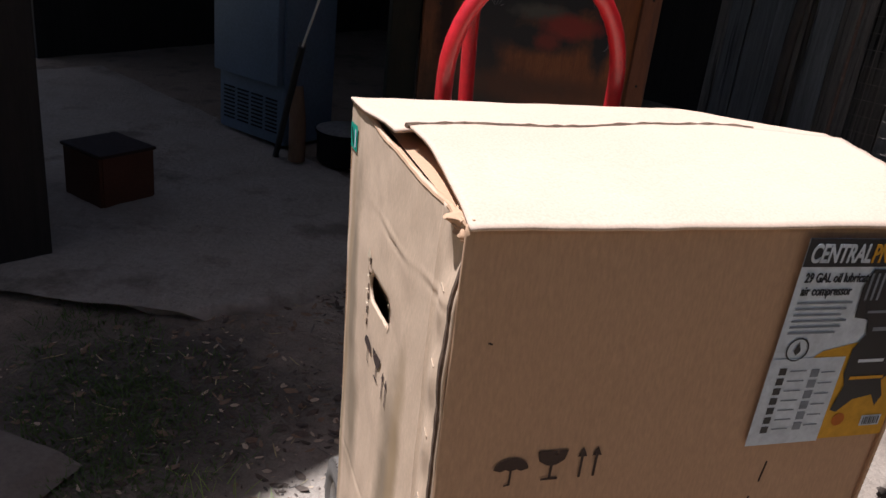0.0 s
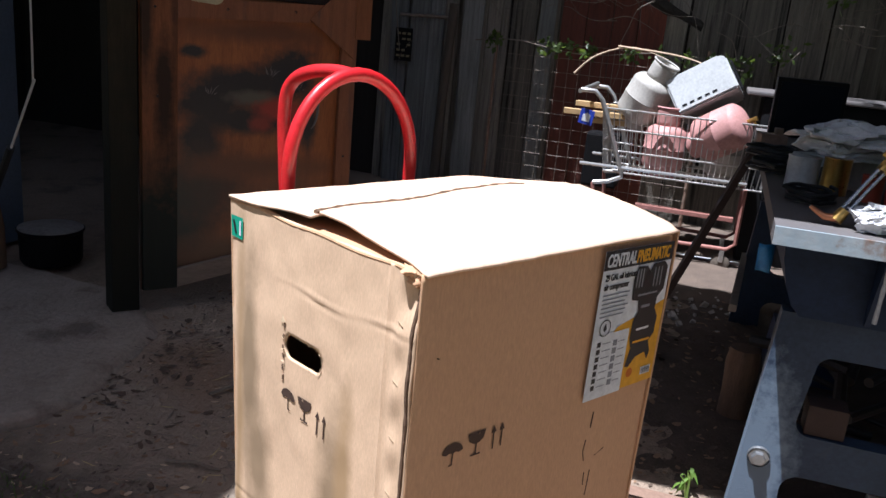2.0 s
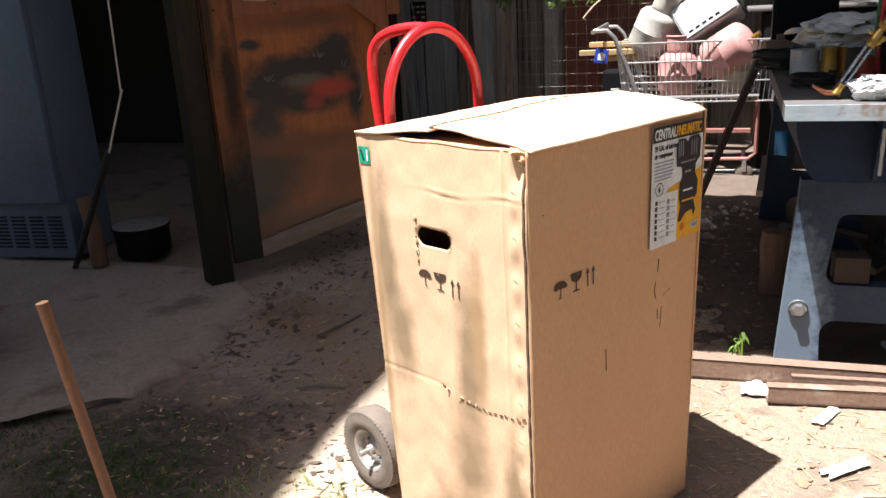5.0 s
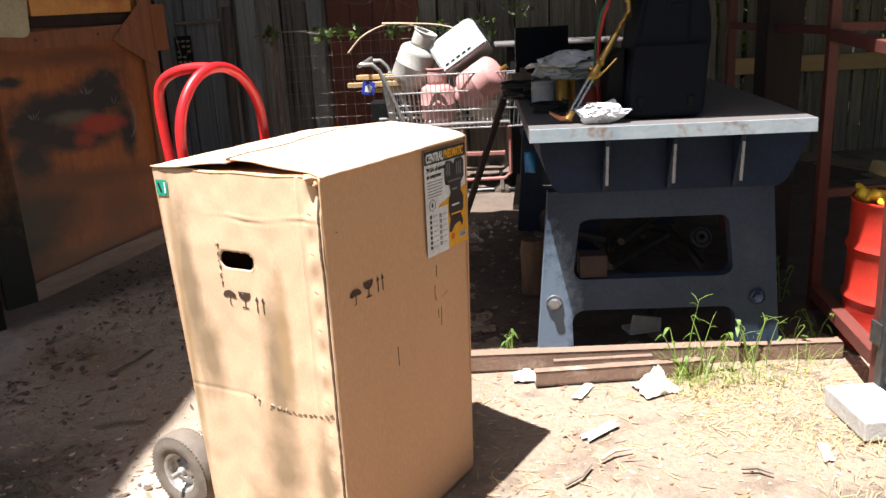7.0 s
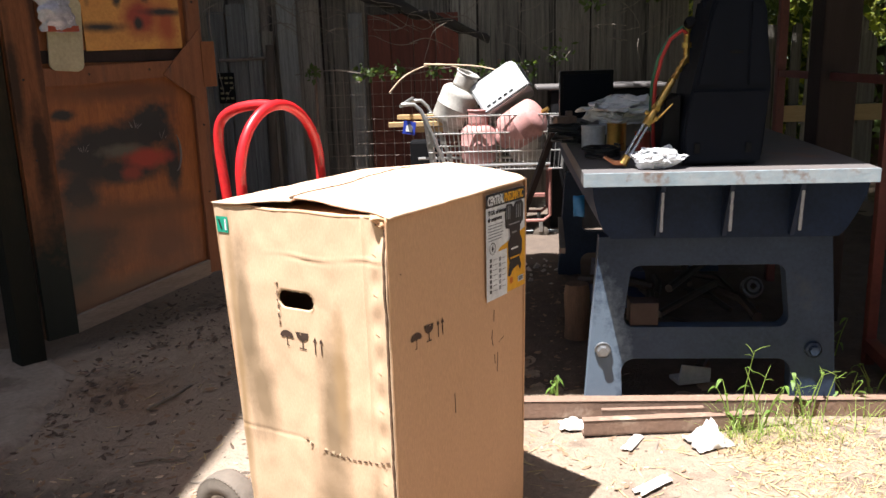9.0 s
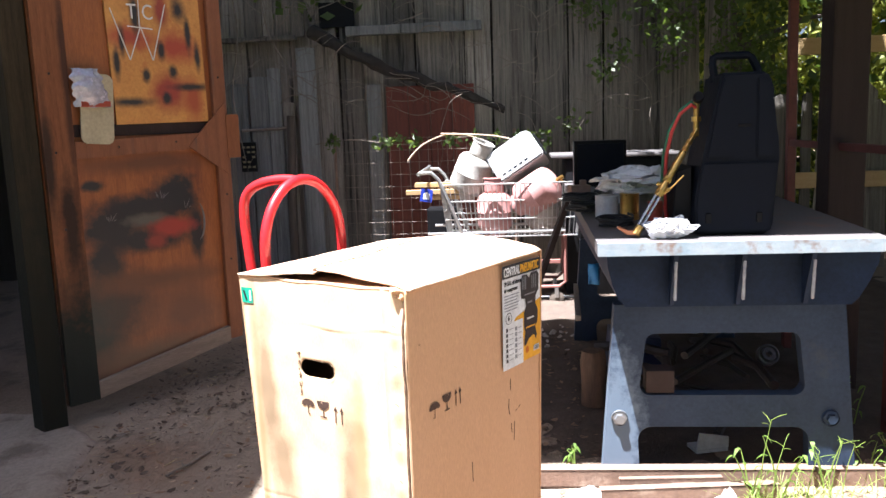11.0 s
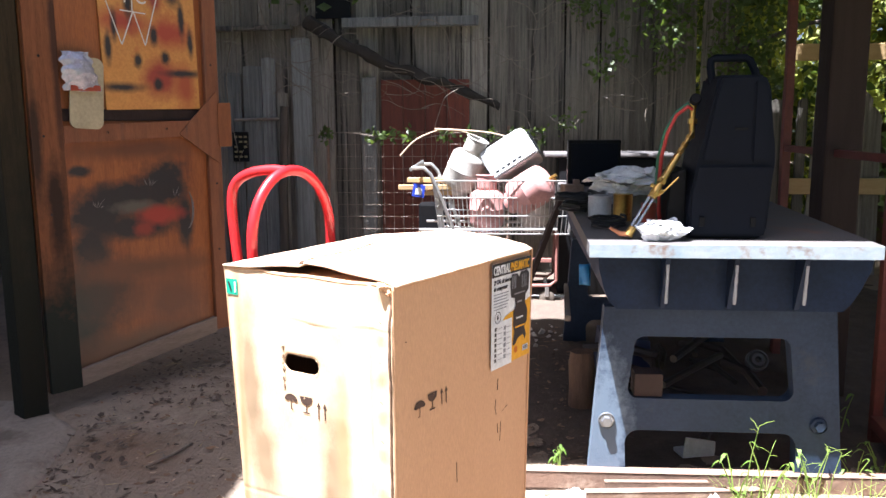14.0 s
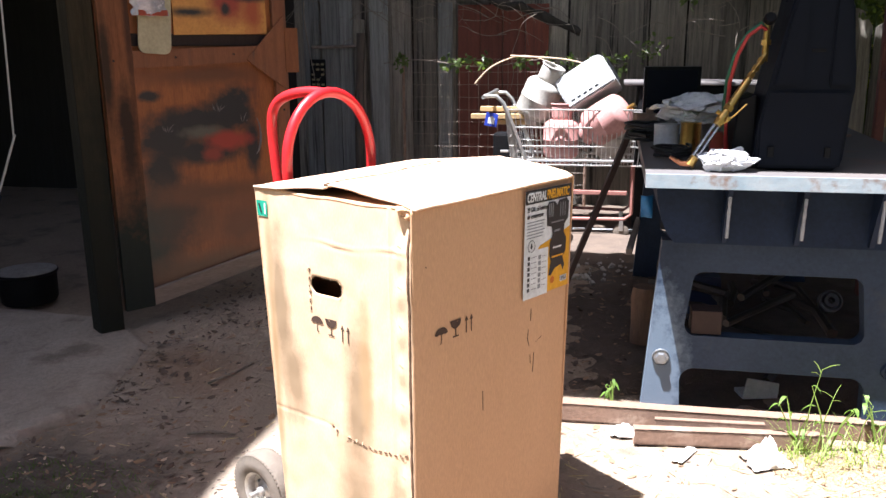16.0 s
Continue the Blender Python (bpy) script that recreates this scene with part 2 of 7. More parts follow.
def leaf_material(name, a, b):
    m = material(name, a, b, scale=3, rough=0.5, bump=0)
    n, l = m.node_tree.nodes, m.node_tree.links
    tr = n.new("ShaderNodeBsdfTranslucent")
    tr.inputs["Color"].default_value = (a[0] * 1.6, a[1] * 1.6, a[2] * 0.9, 1)
    ms = n.new("ShaderNodeMixShader")
    ms.inputs[0].default_value = 0.4
    l.new(n["Principled BSDF"].outputs[0], ms.inputs[1])
    l.new(tr.outputs[0], ms.inputs[2])
    l.new(ms.outputs[0], n["Material Output"].inputs[0])
    return m


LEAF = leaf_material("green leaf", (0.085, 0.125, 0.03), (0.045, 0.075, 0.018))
# Lit copy of LEAF: sunlight beyond the fence is put into the green.
LEAF_SUNNY = leaf_material("leaf green lightened as sunlit", (0.34, 0.36, 0.08), (0.2, 0.24, 0.05))
GRASS = leaf_material("grass blade", (0.25, 0.33, 0.08), (0.15, 0.22, 0.045))
WEED_LEAF = leaf_material("fresh weed leaf", (0.16, 0.26, 0.05), (0.1, 0.18, 0.035))


# ---- mesh makers ----
def box(bm, size, at=(0, 0, 0), bevel=0.0, turn=None):
    m = Matrix.Translation(at) @ (turn.to_4x4() if turn else Matrix.Identity(4)) @ Matrix.Diagonal((*size, 1))
    vs = bmesh.ops.create_cube(bm, size=1, matrix=m)["verts"]
    if bevel:
        bmesh.ops.bevel(bm, geom=list({e for v in vs for e in v.link_edges}), offset=bevel, segments=2, affect="EDGES", profile=0.6)
    return bm


def rod(bm, p, q, r, r2=None, seg=10):
    p, q = Vector(p), Vector(q)
    d = q - p
    m = Matrix.Translation((p + q) / 2) @ d.to_track_quat("Z", "Y").to_matrix().to_4x4()
    bmesh.ops.create_cone(bm, cap_ends=True, segments=seg, radius1=r, radius2=r if r2 is None else r2, depth=d.length, matrix=m)
    return bm


def tube(bm, pts, r, seg=8, closed=False):
    """A round tube along the points; r may be one radius or one a point."""
    pts = [Vector(p) for p in pts]
    n = len(pts)
    radii = r if isinstance(r, (list, tuple)) else [r] * n
    rings, side = [], None
    for i, p in enumerate(pts):
        a = pts[i - 1] if (i or closed) else p
        b = pts[(i + 1) % n] if (i < n - 1 or closed) else p
        d = (b - a).normalized()
        side = d.orthogonal().normalized() if side is None else (side - d * side.dot(d)).normalized()
        up = d.cross(side)
        rings.append([bm.verts.new(p + radii[i] * (math.cos(t) * side + math.sin(t) * up)) for t in (2 * math.pi * k / seg for k in range(seg))])
    for i in range(n if closed else n - 1):
        x, y = rings[i], rings[(i + 1) % n]
        for k in range(seg):
            bm.faces.new((x[k], x[(k + 1) % seg], y[(k + 1) % seg], y[k]))
    if not closed:
        bm.faces.new(rings[0][::-1])
        bm.faces.new(rings[-1])
    return bm


def arc(c, r, a0, a1, n, x=(1, 0, 0), y=(0, 0, 1)):
    c, x, y = Vector(c), Vector(x), Vector(y)
    return [c + r * (math.cos(radians(a0 + (a1 - a0) * k / n)) * x + math.sin(radians(a0 + (a1 - a0) * k / n)) * y) for k in range(n + 1)]


def lathe(bm, profile, seg=28, m=None):
    """A body turned about z from (radius, height) pairs."""
    m = m or Matrix.Identity(4)
    rings = [[bm.verts.new(m @ Vector((max(r, 1e-4) * math.cos(2 * math.pi * k / seg), max(r, 1e-4) * math.sin(2 * math.pi * k / seg), z))) for k in range(seg)] for r, z in profile]
    for x, y in zip(rings, rings[1:]):
        for k in range(seg):
            bm.faces.new((x[k], x[(k + 1) % seg], y[(k + 1) % seg], y[k]))
    return bm


def prism(bm, outline, d0, d1, m=None):
    """The outline (x, z) drawn from y = d0 to y = d1."""
    m = m or Matrix.Identity(4)
    f = [bm.verts.new(m @ Vector((x, d0, z))) for x, z in outline]
    g = [bm.verts.new(m @ Vector((x, d1, z))) for x, z in outline]
    bm.faces.new(f)
    bm.faces.new(g[::-1])
    for k in range(len(f)):
        bm.faces.new((f[k], g[k], g[(k + 1) % len(f)], f[(k + 1) % len(f)]))
    return bm


def grid(bm, nx, ny, place):
    """A sheet of nx by ny cells; place(s, t) gives the point."""
    vs = [[bm.verts.new(place(i / nx, j / ny)) for i in range(nx + 1)] for j in range(ny + 1)]
    for j in range(ny):
        for i in range(nx):
            bm.faces.new((vs[j][i], vs[j][i + 1], vs[j + 1][i + 1], vs[j + 1][i]))
    return vs


def part(name, bm, mat, parent=None, label="", smooth=False, m=None):
    me = bpy.data.meshes.new(name)
    bmesh.ops.recalc_face_normals(bm, faces=bm.faces[:])
    bm.to_mesh(me)
    bm.free()
    me.materials.append(mat)
    if smooth:
        for p in me.polygons:
            p.use_smooth = True
        me.set_sharp_from_angle(angle=radians(40))
    ob = new(name, me)
    if parent:
        ob.parent = parent
    if m:
        ob.matrix_local = m
    if label:
        ob["label"] = label
    return ob


def thing(name, m, label, category, group="", kind=""):
    ob = new(name)
    ob.empty_display_size = 0.1
    ob.matrix_world = m
    return tagged(ob, label, category, group, kind)


def lone(name, bm, mat, label, category, m=None, group="", kind="", smooth=False):
    """A thing of one mesh."""
    ob = part(name, bm, mat, None, "", smooth)
    if m:
        ob.matrix_world = m
    return tagged(ob, label, category, group, kind)


def B():
    return bmesh.new()


def lettering(name, body, size, mat, parent, m, label="", squeeze=1.0, shear=0.0, bold=0.0):
    cu = bpy.data.curves.new(name, "FONT")
    cu.body, cu.size, cu.extrude, cu.shear, cu.offset = body, size, 0.0004, shear, bold
    tmp = bpy.data.objects.new(name, cu)
    scene.collection.objects.link(tmp)
    me = bpy.data.meshes.new_from_object(tmp.evaluated_get(bpy.context.evaluated_depsgraph_get()))
    bpy.data.objects.remove(tmp)
    me.materials.clear()
    me.materials.append(mat)
    me.transform(Matrix.Diagonal((squeeze, 1, 1, 1)))
    ob = new(name, me)
    ob.parent = parent
    ob.matrix_local = m
    if label:
        ob["label"] = label
    return ob


rnd = random.Random(5)


def jitter(s):
    return rnd.uniform(-s, s)

# ---- ground ----
def build_ground():
    bm = B()

    def place(s, t):
        x, y = -60 + 120 * s, -60 + 120 * t
        # denser in the yard: squeeze the lattice towards the middle
        x = 60 * math.copysign(abs(x / 60) ** 3.0, x) + 0.8
        y = 60 * math.copysign(abs(y / 60) ** 3.0, y) + 0.8
        return (x, y, ground_top(x, y))
    grid(bm, 220, 220, place)
    return lone("ground", bm, DIRT, "bare trodden dirt yard with leaf litter", "ground", kind="structure", smooth=True)


build_ground()
# Unseen dark lawn, added to cut the light bounced off the far ground.
bm = B()
for u0, u1, v0, v1 in ((-60, 60, -60, -4.3), (3.6, 60, -4.3, 2.2), (-60, -9.2, -4.3, 60)):
    n = 24
    grid(bm, n, n, lambda s, t: on_bench(u0 + (u1 - u0) * s + 0.3 * noise.noise((s * 20, t * 20, 1)), v0 + (v1 - v0) * t + 0.3 * noise.noise((s * 20, t * 20, 7)), 0.045))
lone("lawn", bm, material("rough lawn", (0.045, 0.07, 0.02), (0.08, 0.085, 0.03), scale=5, fine=80, rough=0.95, bump=0.8, c=(0.12, 0.1, 0.055), c_scale=2, c_amount=0.35), "unseen dark green lawn added to cut ground bounce", "ground", kind="structure")

# ---- dark soil under and behind the workbench ----
bm = B()


def soil(s, t):
    u, v = -0.5 + 3.45 * s, 0.27 + 3.6 * t
    edge = min(s * 3.45, (1 - s) * 3.45, t * 3.6 * 1.6)
    p = BENCH @ Vector((u, v, 0))
    return Vector((p.x, p.y, ground_top(p.x, p.y) - 0.012 + 0.022 * min(1, (edge + 0.25 * noise.noise((u * 2.2, v * 2.2, 4))) * 3.0) + 0.012 * noise.noise((u * 9, v * 9, 1))))


grid(bm, 110, 96, soil)
lone("soil_bed", bm, material("dark leafy soil", (0.1, 0.072, 0.052), (0.045, 0.032, 0.025), scale=9, fine=70, rough=0.95, bump=0.8, c=(0.17, 0.125, 0.09), c_scale=8, c_amount=0.3), "dark crumbly soil and leaf mould round the workbench", "ground", kind="structure", smooth=True)

# ---- concrete apron before the shed ----
bm = B()
EDGE = [(-3.0, -0.86), (-2.85, -0.74), (-2.6, -0.62), (-2.45, -0.48), (-2.36, -0.28), (-2.34, -0.06), (-2.4, 0.2), (-2.45, 0.44), (-2.51, 0.6), (-2.6, 0.7), (-2.8, 0.82), (-2.98, 0.9)]
edge = []
for (ua, va), (ub, vb) in zip(EDGE, EDGE[1:]):
    for k in range(8):
        t = k / 8
        u, v = ua + (ub - ua) * t, va + (vb - va) * t
        edge.append((u + 0.035 * noise.noise((u * 9, v * 9, 2)), v + 0.035 * noise.noise((u * 9, v * 9, 8))))
n = len(edge)


def slab(s, t):
    u, v = edge[min(n - 1, round(t * (n - 1)))]
    lip = min(1.0, s * 14)
    u = u + (-6.5 - u) * s ** 1.6
    v = v + (-2.4 + 3.3 * t - v) * min(1, s * 1.5)
    return BENCH @ Vector((u, v, -0.05 + 0.085 * lip ** 0.6 + 0.02 * max(0, v) + 0.012 * noise.noise((u * 3, v * 3, 1)) + 0.006 * noise.noise((u * 11, v * 11, 5))))


grid(bm, 60, n - 1, slab)
lone("concrete_apron", bm, CONCRETE, "worn dirty concrete apron with a crumbled edge", "pavement", kind="structure", smooth=True)


# ---- shed: roof, walls, floor ----
def wall(name, u0, u1, v0, v1, z0, z1, mat, label, category="wall"):
    bm = B()
    box(bm, (u1 - u0, v1 - v0, z1 - z0), ((u0 + u1) / 2, (v0 + v1) / 2, (z0 + z1) / 2), 0.004)
    return lone(name, bm, mat, label, category, m=BENCH, kind="structure")


# Near-black boards: the deep shade inside the shed is put into this colour.
DARK_WALL = material("shade-dark boards", (0.026, 0.02, 0.016), (0.014, 0.012, 0.01), scale=4, stretch=(6, 6, 0.4), rough=0.9, bump=0.4)
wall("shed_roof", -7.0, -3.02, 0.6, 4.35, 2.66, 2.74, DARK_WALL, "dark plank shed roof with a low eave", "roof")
# Unseen high slab on posts, added to cast the yard's straight-edged shade.
wall("barn_roof", -9.6, -3.27, -5.1, 3.98, 7.5, 7.6, DARK_WALL, "unseen high slab added to shade the yard", "roof")
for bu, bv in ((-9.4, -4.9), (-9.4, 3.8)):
    wall("barn_post", bu - 0.1, bu + 0.1, bv - 0.1, bv + 0.1, -0.1, 7.5, DARK_WALL, "unseen post added under the shade slab", "post")
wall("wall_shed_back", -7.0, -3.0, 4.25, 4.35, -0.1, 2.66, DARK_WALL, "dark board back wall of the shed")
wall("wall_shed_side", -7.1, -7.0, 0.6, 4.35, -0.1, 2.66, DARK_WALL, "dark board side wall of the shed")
# Dark sheet added behind the fence so no light shows in its gaps.
wall("fence_backing", -3.1, 1.2, 4.245, 4.28, 0.05, 3.0, DARK_WALL, "dark sheet added to keep the fence gaps dark")
# Unseen panel added to carry shade over the ground behind and right.
wall("lean_to_roof_back", 1.05, 7.0, 2.004, 4.0, 2.72, 2.79, DARK_WALL, "unseen dark panel added to shade the ground behind the workbench", "roof")
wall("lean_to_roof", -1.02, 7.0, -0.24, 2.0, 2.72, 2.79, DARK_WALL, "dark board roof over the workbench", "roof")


# ---- board fence ----
def build_fence():
    fence = thing("board_fence", BENCH, "tall weathered grey board fence in deep shade", "fence", kind="structure")
    u = -3.05
    while u < 1.15:
        w = rnd.uniform(0.16, 0.3)
        red = -1.52 < u < -0.75
        z1 = rnd.uniform(2.95, 3.2)
        bm = B()
        vs = grid(bm, 2, 14, lambda s, t: (s * w + 0.006 * noise.noise((u, t * 4, s)), 0.012 * noise.noise((u * 3, t * 3, 7)), 0.1 + t * z1))
        geo = bmesh.ops.extrude_face_region(bm, geom=bm.faces[:])
        bmesh.ops.translate(bm, verts=[e for e in geo["geom"] if isinstance(e, bmesh.types.BMVert)], vec=(0, 0.022, 0))
        p = part("board", bm, GREY_WOOD, fence)
        p.location = (u, 4.2 + rnd.choice((0, 0, 0.012, -0.012)), 0)
        p.rotation_euler = (0, jitter(0.008), 0)
        u += w + rnd.choice((0.003, 0.004, 0.008, 0.014))
    bm = B()
    tube(bm, [(-2.84, 4.1, 1.583), (-2.42, 4.1, 1.59)], 0.014, 8)
    part("metal_bar", bm, WIRE, fence, "dull grey metal bar across the boards", smooth=True)
    # red painted boards nailed on, with a broad sloping timber over them
    u = -1.5
    for k in range(4):
        w = 0.195
        bm = B()
        box(bm, (w, 0.02, 1.75), (w / 2, 0, 0.875), 0.003)
        p = part("red_board", bm, RED_WOOD, fence, "old red painted board")
        p.location = (u, 4.165, 0.18)
        u += w + 0.005
    for (a, za), (b, zb), h, off, mat in (((-1.82, 2.42), (-0.62, 2.425), 0.08, 4.085, BLUE_WOOD), ((-2.98, 2.385), (-2.28, 2.39), 0.04, 4.08, GREY_WOOD)):
        d = Vector((b - a, 0, zb - za))
        bm = B()
        box(bm, (d.length, 0.09, h), (0, 0, 0), 0.006)
        p = part("ledge", bm, mat, fence, "weathered plank nailed across the boards")
        p.location = ((a + b) / 2, off, (za + zb) / 2)
        p.rotation_euler = (0, -math.atan2(d.z, d.x), 0)
    for ua, w, lo, hi, off, mat in ((-2.93, 0.15, 0.15, 2.0, 4.15, BLUE_WOOD), (-2.77, 0.17, 0.15, 2.06, 4.155, BLUE_WOOD), (-2.585, 0.12, 0.15, 2.13, 4.135, BLUE_WOOD), (-2.45, 0.1, 0.12, 1.82, 4.12, GREY_WOOD), (-2.3, 0.17, 0.1, 2.3, 4.15, BLUE_WOOD), (-1.85, 0.16, 0.1, 2.28, 4.15, GREY_WOOD), (-1.68, 0.13, 0.1, 1.95, 4.145, BLUE_WOOD)):
        bm = B()
        grid(bm, 2, 14, lambda s, t: (s * w + 0.005 * noise.noise((ua, t * 5, s)), 0.008 * noise.noise((ua * 3, t * 3, 7)), lo + t * (hi - lo) + (0.02 * noise.noise((s * 3, ua, 1)) if t == 1 else 0)))
        geo = bmesh.ops.extrude_face_region(bm, geom=bm.faces[:])
        bmesh.ops.translate(bm, verts=[e for e in geo["geom"] if isinstance(e, bmesh.types.BMVert)], vec=(0, 0.018, 0))
        p = part("front_board", bm, mat, fence, "blue-grey weathered board" if mat is BLUE_WOOD else "")
        p.location = (ua, off - 0.012, 0)
        p.rotation_euler = (0, jitter(0.008), 0)
    # Black sheet laid on the boards for the shade inside an opening.
    bm = B()
    box(bm, (0.32, 0.02, 0.22), (-1.92, 4.165, 2.58), 0.003)
    part("dark_opening", bm, BLACK_DULL, fence, "black sheet standing for the shade in a board gap")
    bm = B()
    knots = [(-2.12, 4.06, 2.44), (-1.9, 4.03, 2.3), (-1.47, 4.04, 2.07), (-1.1, 4.03, 1.95), (-0.67, 4.05, 1.8), (-0.4, 4.08, 1.68)]
    pts = [Vector(p).lerp(Vector(q), k / 8) for p, q in zip(knots, knots[1:]) for k in range(8)]
    tube(bm, pts, [0.068 - 0.04 * k / len(pts) + 0.012 * noise.noise((k * 0.4, 0, 3)) for k in range(len(pts))], 10)
    for v in bm.verts:
        v.co += 0.04 * Vector((noise.noise(v.co * 8), noise.noise(v.co * 9 + Vector((3, 0, 0))), noise.noise(v.co * 7 + Vector((0, 5, 0)))))
    part("slanting_limb", bm, material("old dark bark", (0.035, 0.028, 0.022), (0.018, 0.015, 0.012), scale=9, stretch=(3, 3, 0.6), rough=0.95, bump=0.8), fence, "dark gnarled limb nailed slanting over the boards", smooth=True)
    bm = B()
    tube(bm, [(-2.4, 4.03, 0.05), (-2.39, 4.03, 0.9), (-2.36, 4.05, 1.7)], [0.045, 0.04, 0.036], 9)
    part("stake", bm, BARK, fence, "rough upright stake", smooth=True)
    card = part("card", box(B(), (0.15, 0.006, 0.27), (0, 0, 0), 0.002), BLACK_DULL, fence, "small dark card with rows of yellow-green bars")
    card.location = (-2.79, 4.09, 1.34)
    for r in range(5):
        for c in range(3):
            if (r + c) % 4 != 3:
                bm = B()
                box(bm, (0.03, 0.002, 0.018), (-0.045 + 0.045 * c, -0.004, -0.09 + 0.045 * r))
                part("bar", bm, OCHRE, card)
    # upper boards that overhang, left of the sloping timber
    u = -3.0
    while u < -2.25:
        w = rnd.uniform(0.1, 0.16)
        bm = B()
        box(bm, (w, 0.02, 0.9), (w / 2, 0, 0.45), 0.003)
        p = part("upper_board", bm, GREY_WOOD, fence)
        p.location = (u, 4.11, 2.4)
        u += w + 0.006
    return fence


build_fence()


# ---- shed door ----
INK = (0.03, 0.026, 0.025)
PLY_SPRAYED = material("sprayed orange plywood", (0.38, 0.125, 0.035), (0.2, 0.062, 0.02), scale=5, stretch=(4, 4, 0.5), fine=50, rough=0.42, bump=0.15, c=(0.17, 0.055, 0.024), c_scale=1.6, c_amount=0.34,
                       sprays=(((0.34, 0, 1.08), (0.16, 1, 0.14), INK, 9, 0.35), ((0.52, 0, 1.17), (0.2, 1, 0.08), INK, 10, 0.35), ((0.74, 0, 1.21), (0.14, 1, 0.14), INK, 11, 0.3), ((0.56, 0, 0.99), (0.24, 1, 0.07), INK, 10, 0.4), ((0.29, 0, 0.88), (0.1, 1, 0.13), INK, 8, 0.4), ((0.86, 0, 1.0), (0.05, 1, 0.16), INK, 9, 0.4), ((0.25, 0, 1.31), (0.06, 1, 0.03), INK, 12, 0.3), ((0.3, 0, 0.62), (0.22, 1, 0.2), (0.07, 0.035, 0.022), 7, 0.5), ((0.75, 0, 0.55), (0.2, 1, 0.2), (0.16, 0.06, 0.028), 6, 0.6), ((0.6, 0, 1.42), (0.4, 1, 0.05), (0.15, 0.055, 0.025), 6, 0.6),
                               ((0.55, 0, 1.1), (0.12, 1, 0.03), (0.11, 0.1, 0.075), 20, 0.5), ((0.5, 0, 0.75), (0.5, 1, 0.05), (0.14, 0.055, 0.025), 7, 0.6), ((0.7, 0, 1.04), (0.13, 1, 0.05), (0.33, 0.045, 0.028), 11, 0.4), ((0.6, 0, 0.97), (0.06, 1, 0.04), (0.24, 0.045, 0.028), 14, 0.4), ((0.12, 0, 0.42), (0.2, 1, 0.34), (0.035, 0.04, 0.032), 5, 0.45), ((0.5, 0, 0.3), (0.6, 1, 0.08), (0.15, 0.08, 0.045), 4, 0.6)))
BOARD_SPRAYED = material("sprayed yellow board", (0.62, 0.3, 0.07), (0.5, 0.2, 0.05), scale=6, rough=0.6, bump=0.08, c=(0.42, 0.12, 0.035), c_scale=5, c_amount=0.36,
                         sprays=(((0.05, 0, 0.17), (0.1, 1, 0.1), (0.3, 0.05, 0.03), 8, 0.5), ((-0.16, 0, 0.47), (0.12, 1, 0.06), (0.36, 0.06, 0.03), 9, 0.6), ((0.12, 0, 0.42), (0.12, 1, 0.07), (0.36, 0.06, 0.03), 9, 0.6), ((0.2, 0, 0.12), (0.05, 1, 0.12), (0.36, 0.08, 0.03), 9, 0.6),
                                 ((-0.085, 0, 0.265), (0.024, 1, 0.04), INK, 14, 0.4), ((0.085, 0, 0.285), (0.024, 1, 0.036), INK, 14, 0.4), ((0.03, 0, 0.14), (0.028, 1, 0.034), INK, 14, 0.4), ((0.02, 0, 0.4), (0.022, 1, 0.05), INK, 12, 0.4), ((-0.19, 0, 0.12), (0.12, 1, 0.022), INK, 9, 0.6), ((0.2, 0, 0.2), (0.12, 1, 0.018), INK, 9, 0.6),
                                 ((-0.25, 0, 0.33), (0.018, 1, 0.08), INK, 9, 0.5), ((-0.21, 0, 0.45), (0.018, 1, 0.08), INK, 9, 0.5), ((-0.12, 0, 0.6), (0.025, 1, 0.12), INK, 9, 0.5), ((0.25, 0, 0.37), (0.018, 1, 0.08), INK, 9, 0.5), ((0.2, 0, 0.5), (0.018, 1, 0.09), INK, 9, 0.5), ((0.15, 0, 0.63), (0.04, 1, 0.06), INK, 9, 0.5), ((0.04, 0, 0.62), (0.04, 1, 0.08), (0.28, 0.05, 0.03), 9, 0.5), ((0.05, 0, 0.8), (0.03, 1, 0.12), (0.3, 0.05, 0.02), 9, 0.5)))


RAIL_DUSTY = material("dusty weathered rail", (0.3, 0.235, 0.18), (0.17, 0.125, 0.095), scale=6, stretch=(0.5, 4, 4), rough=0.9, bump=0.3)
OLIVE_POST = material("weathered olive timber", (0.07, 0.05, 0.027), (0.018, 0.014, 0.009), scale=5, stretch=(6, 6, 0.4), rough=0.9, spec=0.15, bump=0.4, c=(0.02, 0.016, 0.012), c_amount=0.4, sprays=(((0, 0, 0.3), (1, 1, 1.0), (0.022, 0.022, 0.016), 6, 0.5),))


STILE_BURNT = material("scorched red-brown timber", (0.3, 0.115, 0.045), (0.13, 0.046, 0.02), scale=5, stretch=(6, 6, 0.45), rough=0.75, spec=0.25, bump=0.35, c=(0.08, 0.034, 0.018), c_scale=1.8, c_amount=0.36,
                       sprays=(((0.06, 0, 0.3), (0.5, 1, 0.52), (0.02, 0.024, 0.019), 5, 0.4), ((0.1, 0, 1.12), (0.05, 1, 0.22), (0.04, 0.022, 0.014), 8, 0.4), ((0.02, 0, 1.45), (0.03, 1, 0.3), (0.045, 0.024, 0.014), 7, 0.5), ((0.15, 0, 1.9), (0.02, 1, 0.5), (0.07, 0.03, 0.017), 7, 0.5)))
SCRAPE = material("dull grey scrape", (0.2, 0.18, 0.165), rough=0.7, bump=0)
DARK_SCRAP_NAIL = material("dark nail iron", (0.05, 0.035, 0.03), rough=0.6, metal=0.5, bump=0.05)


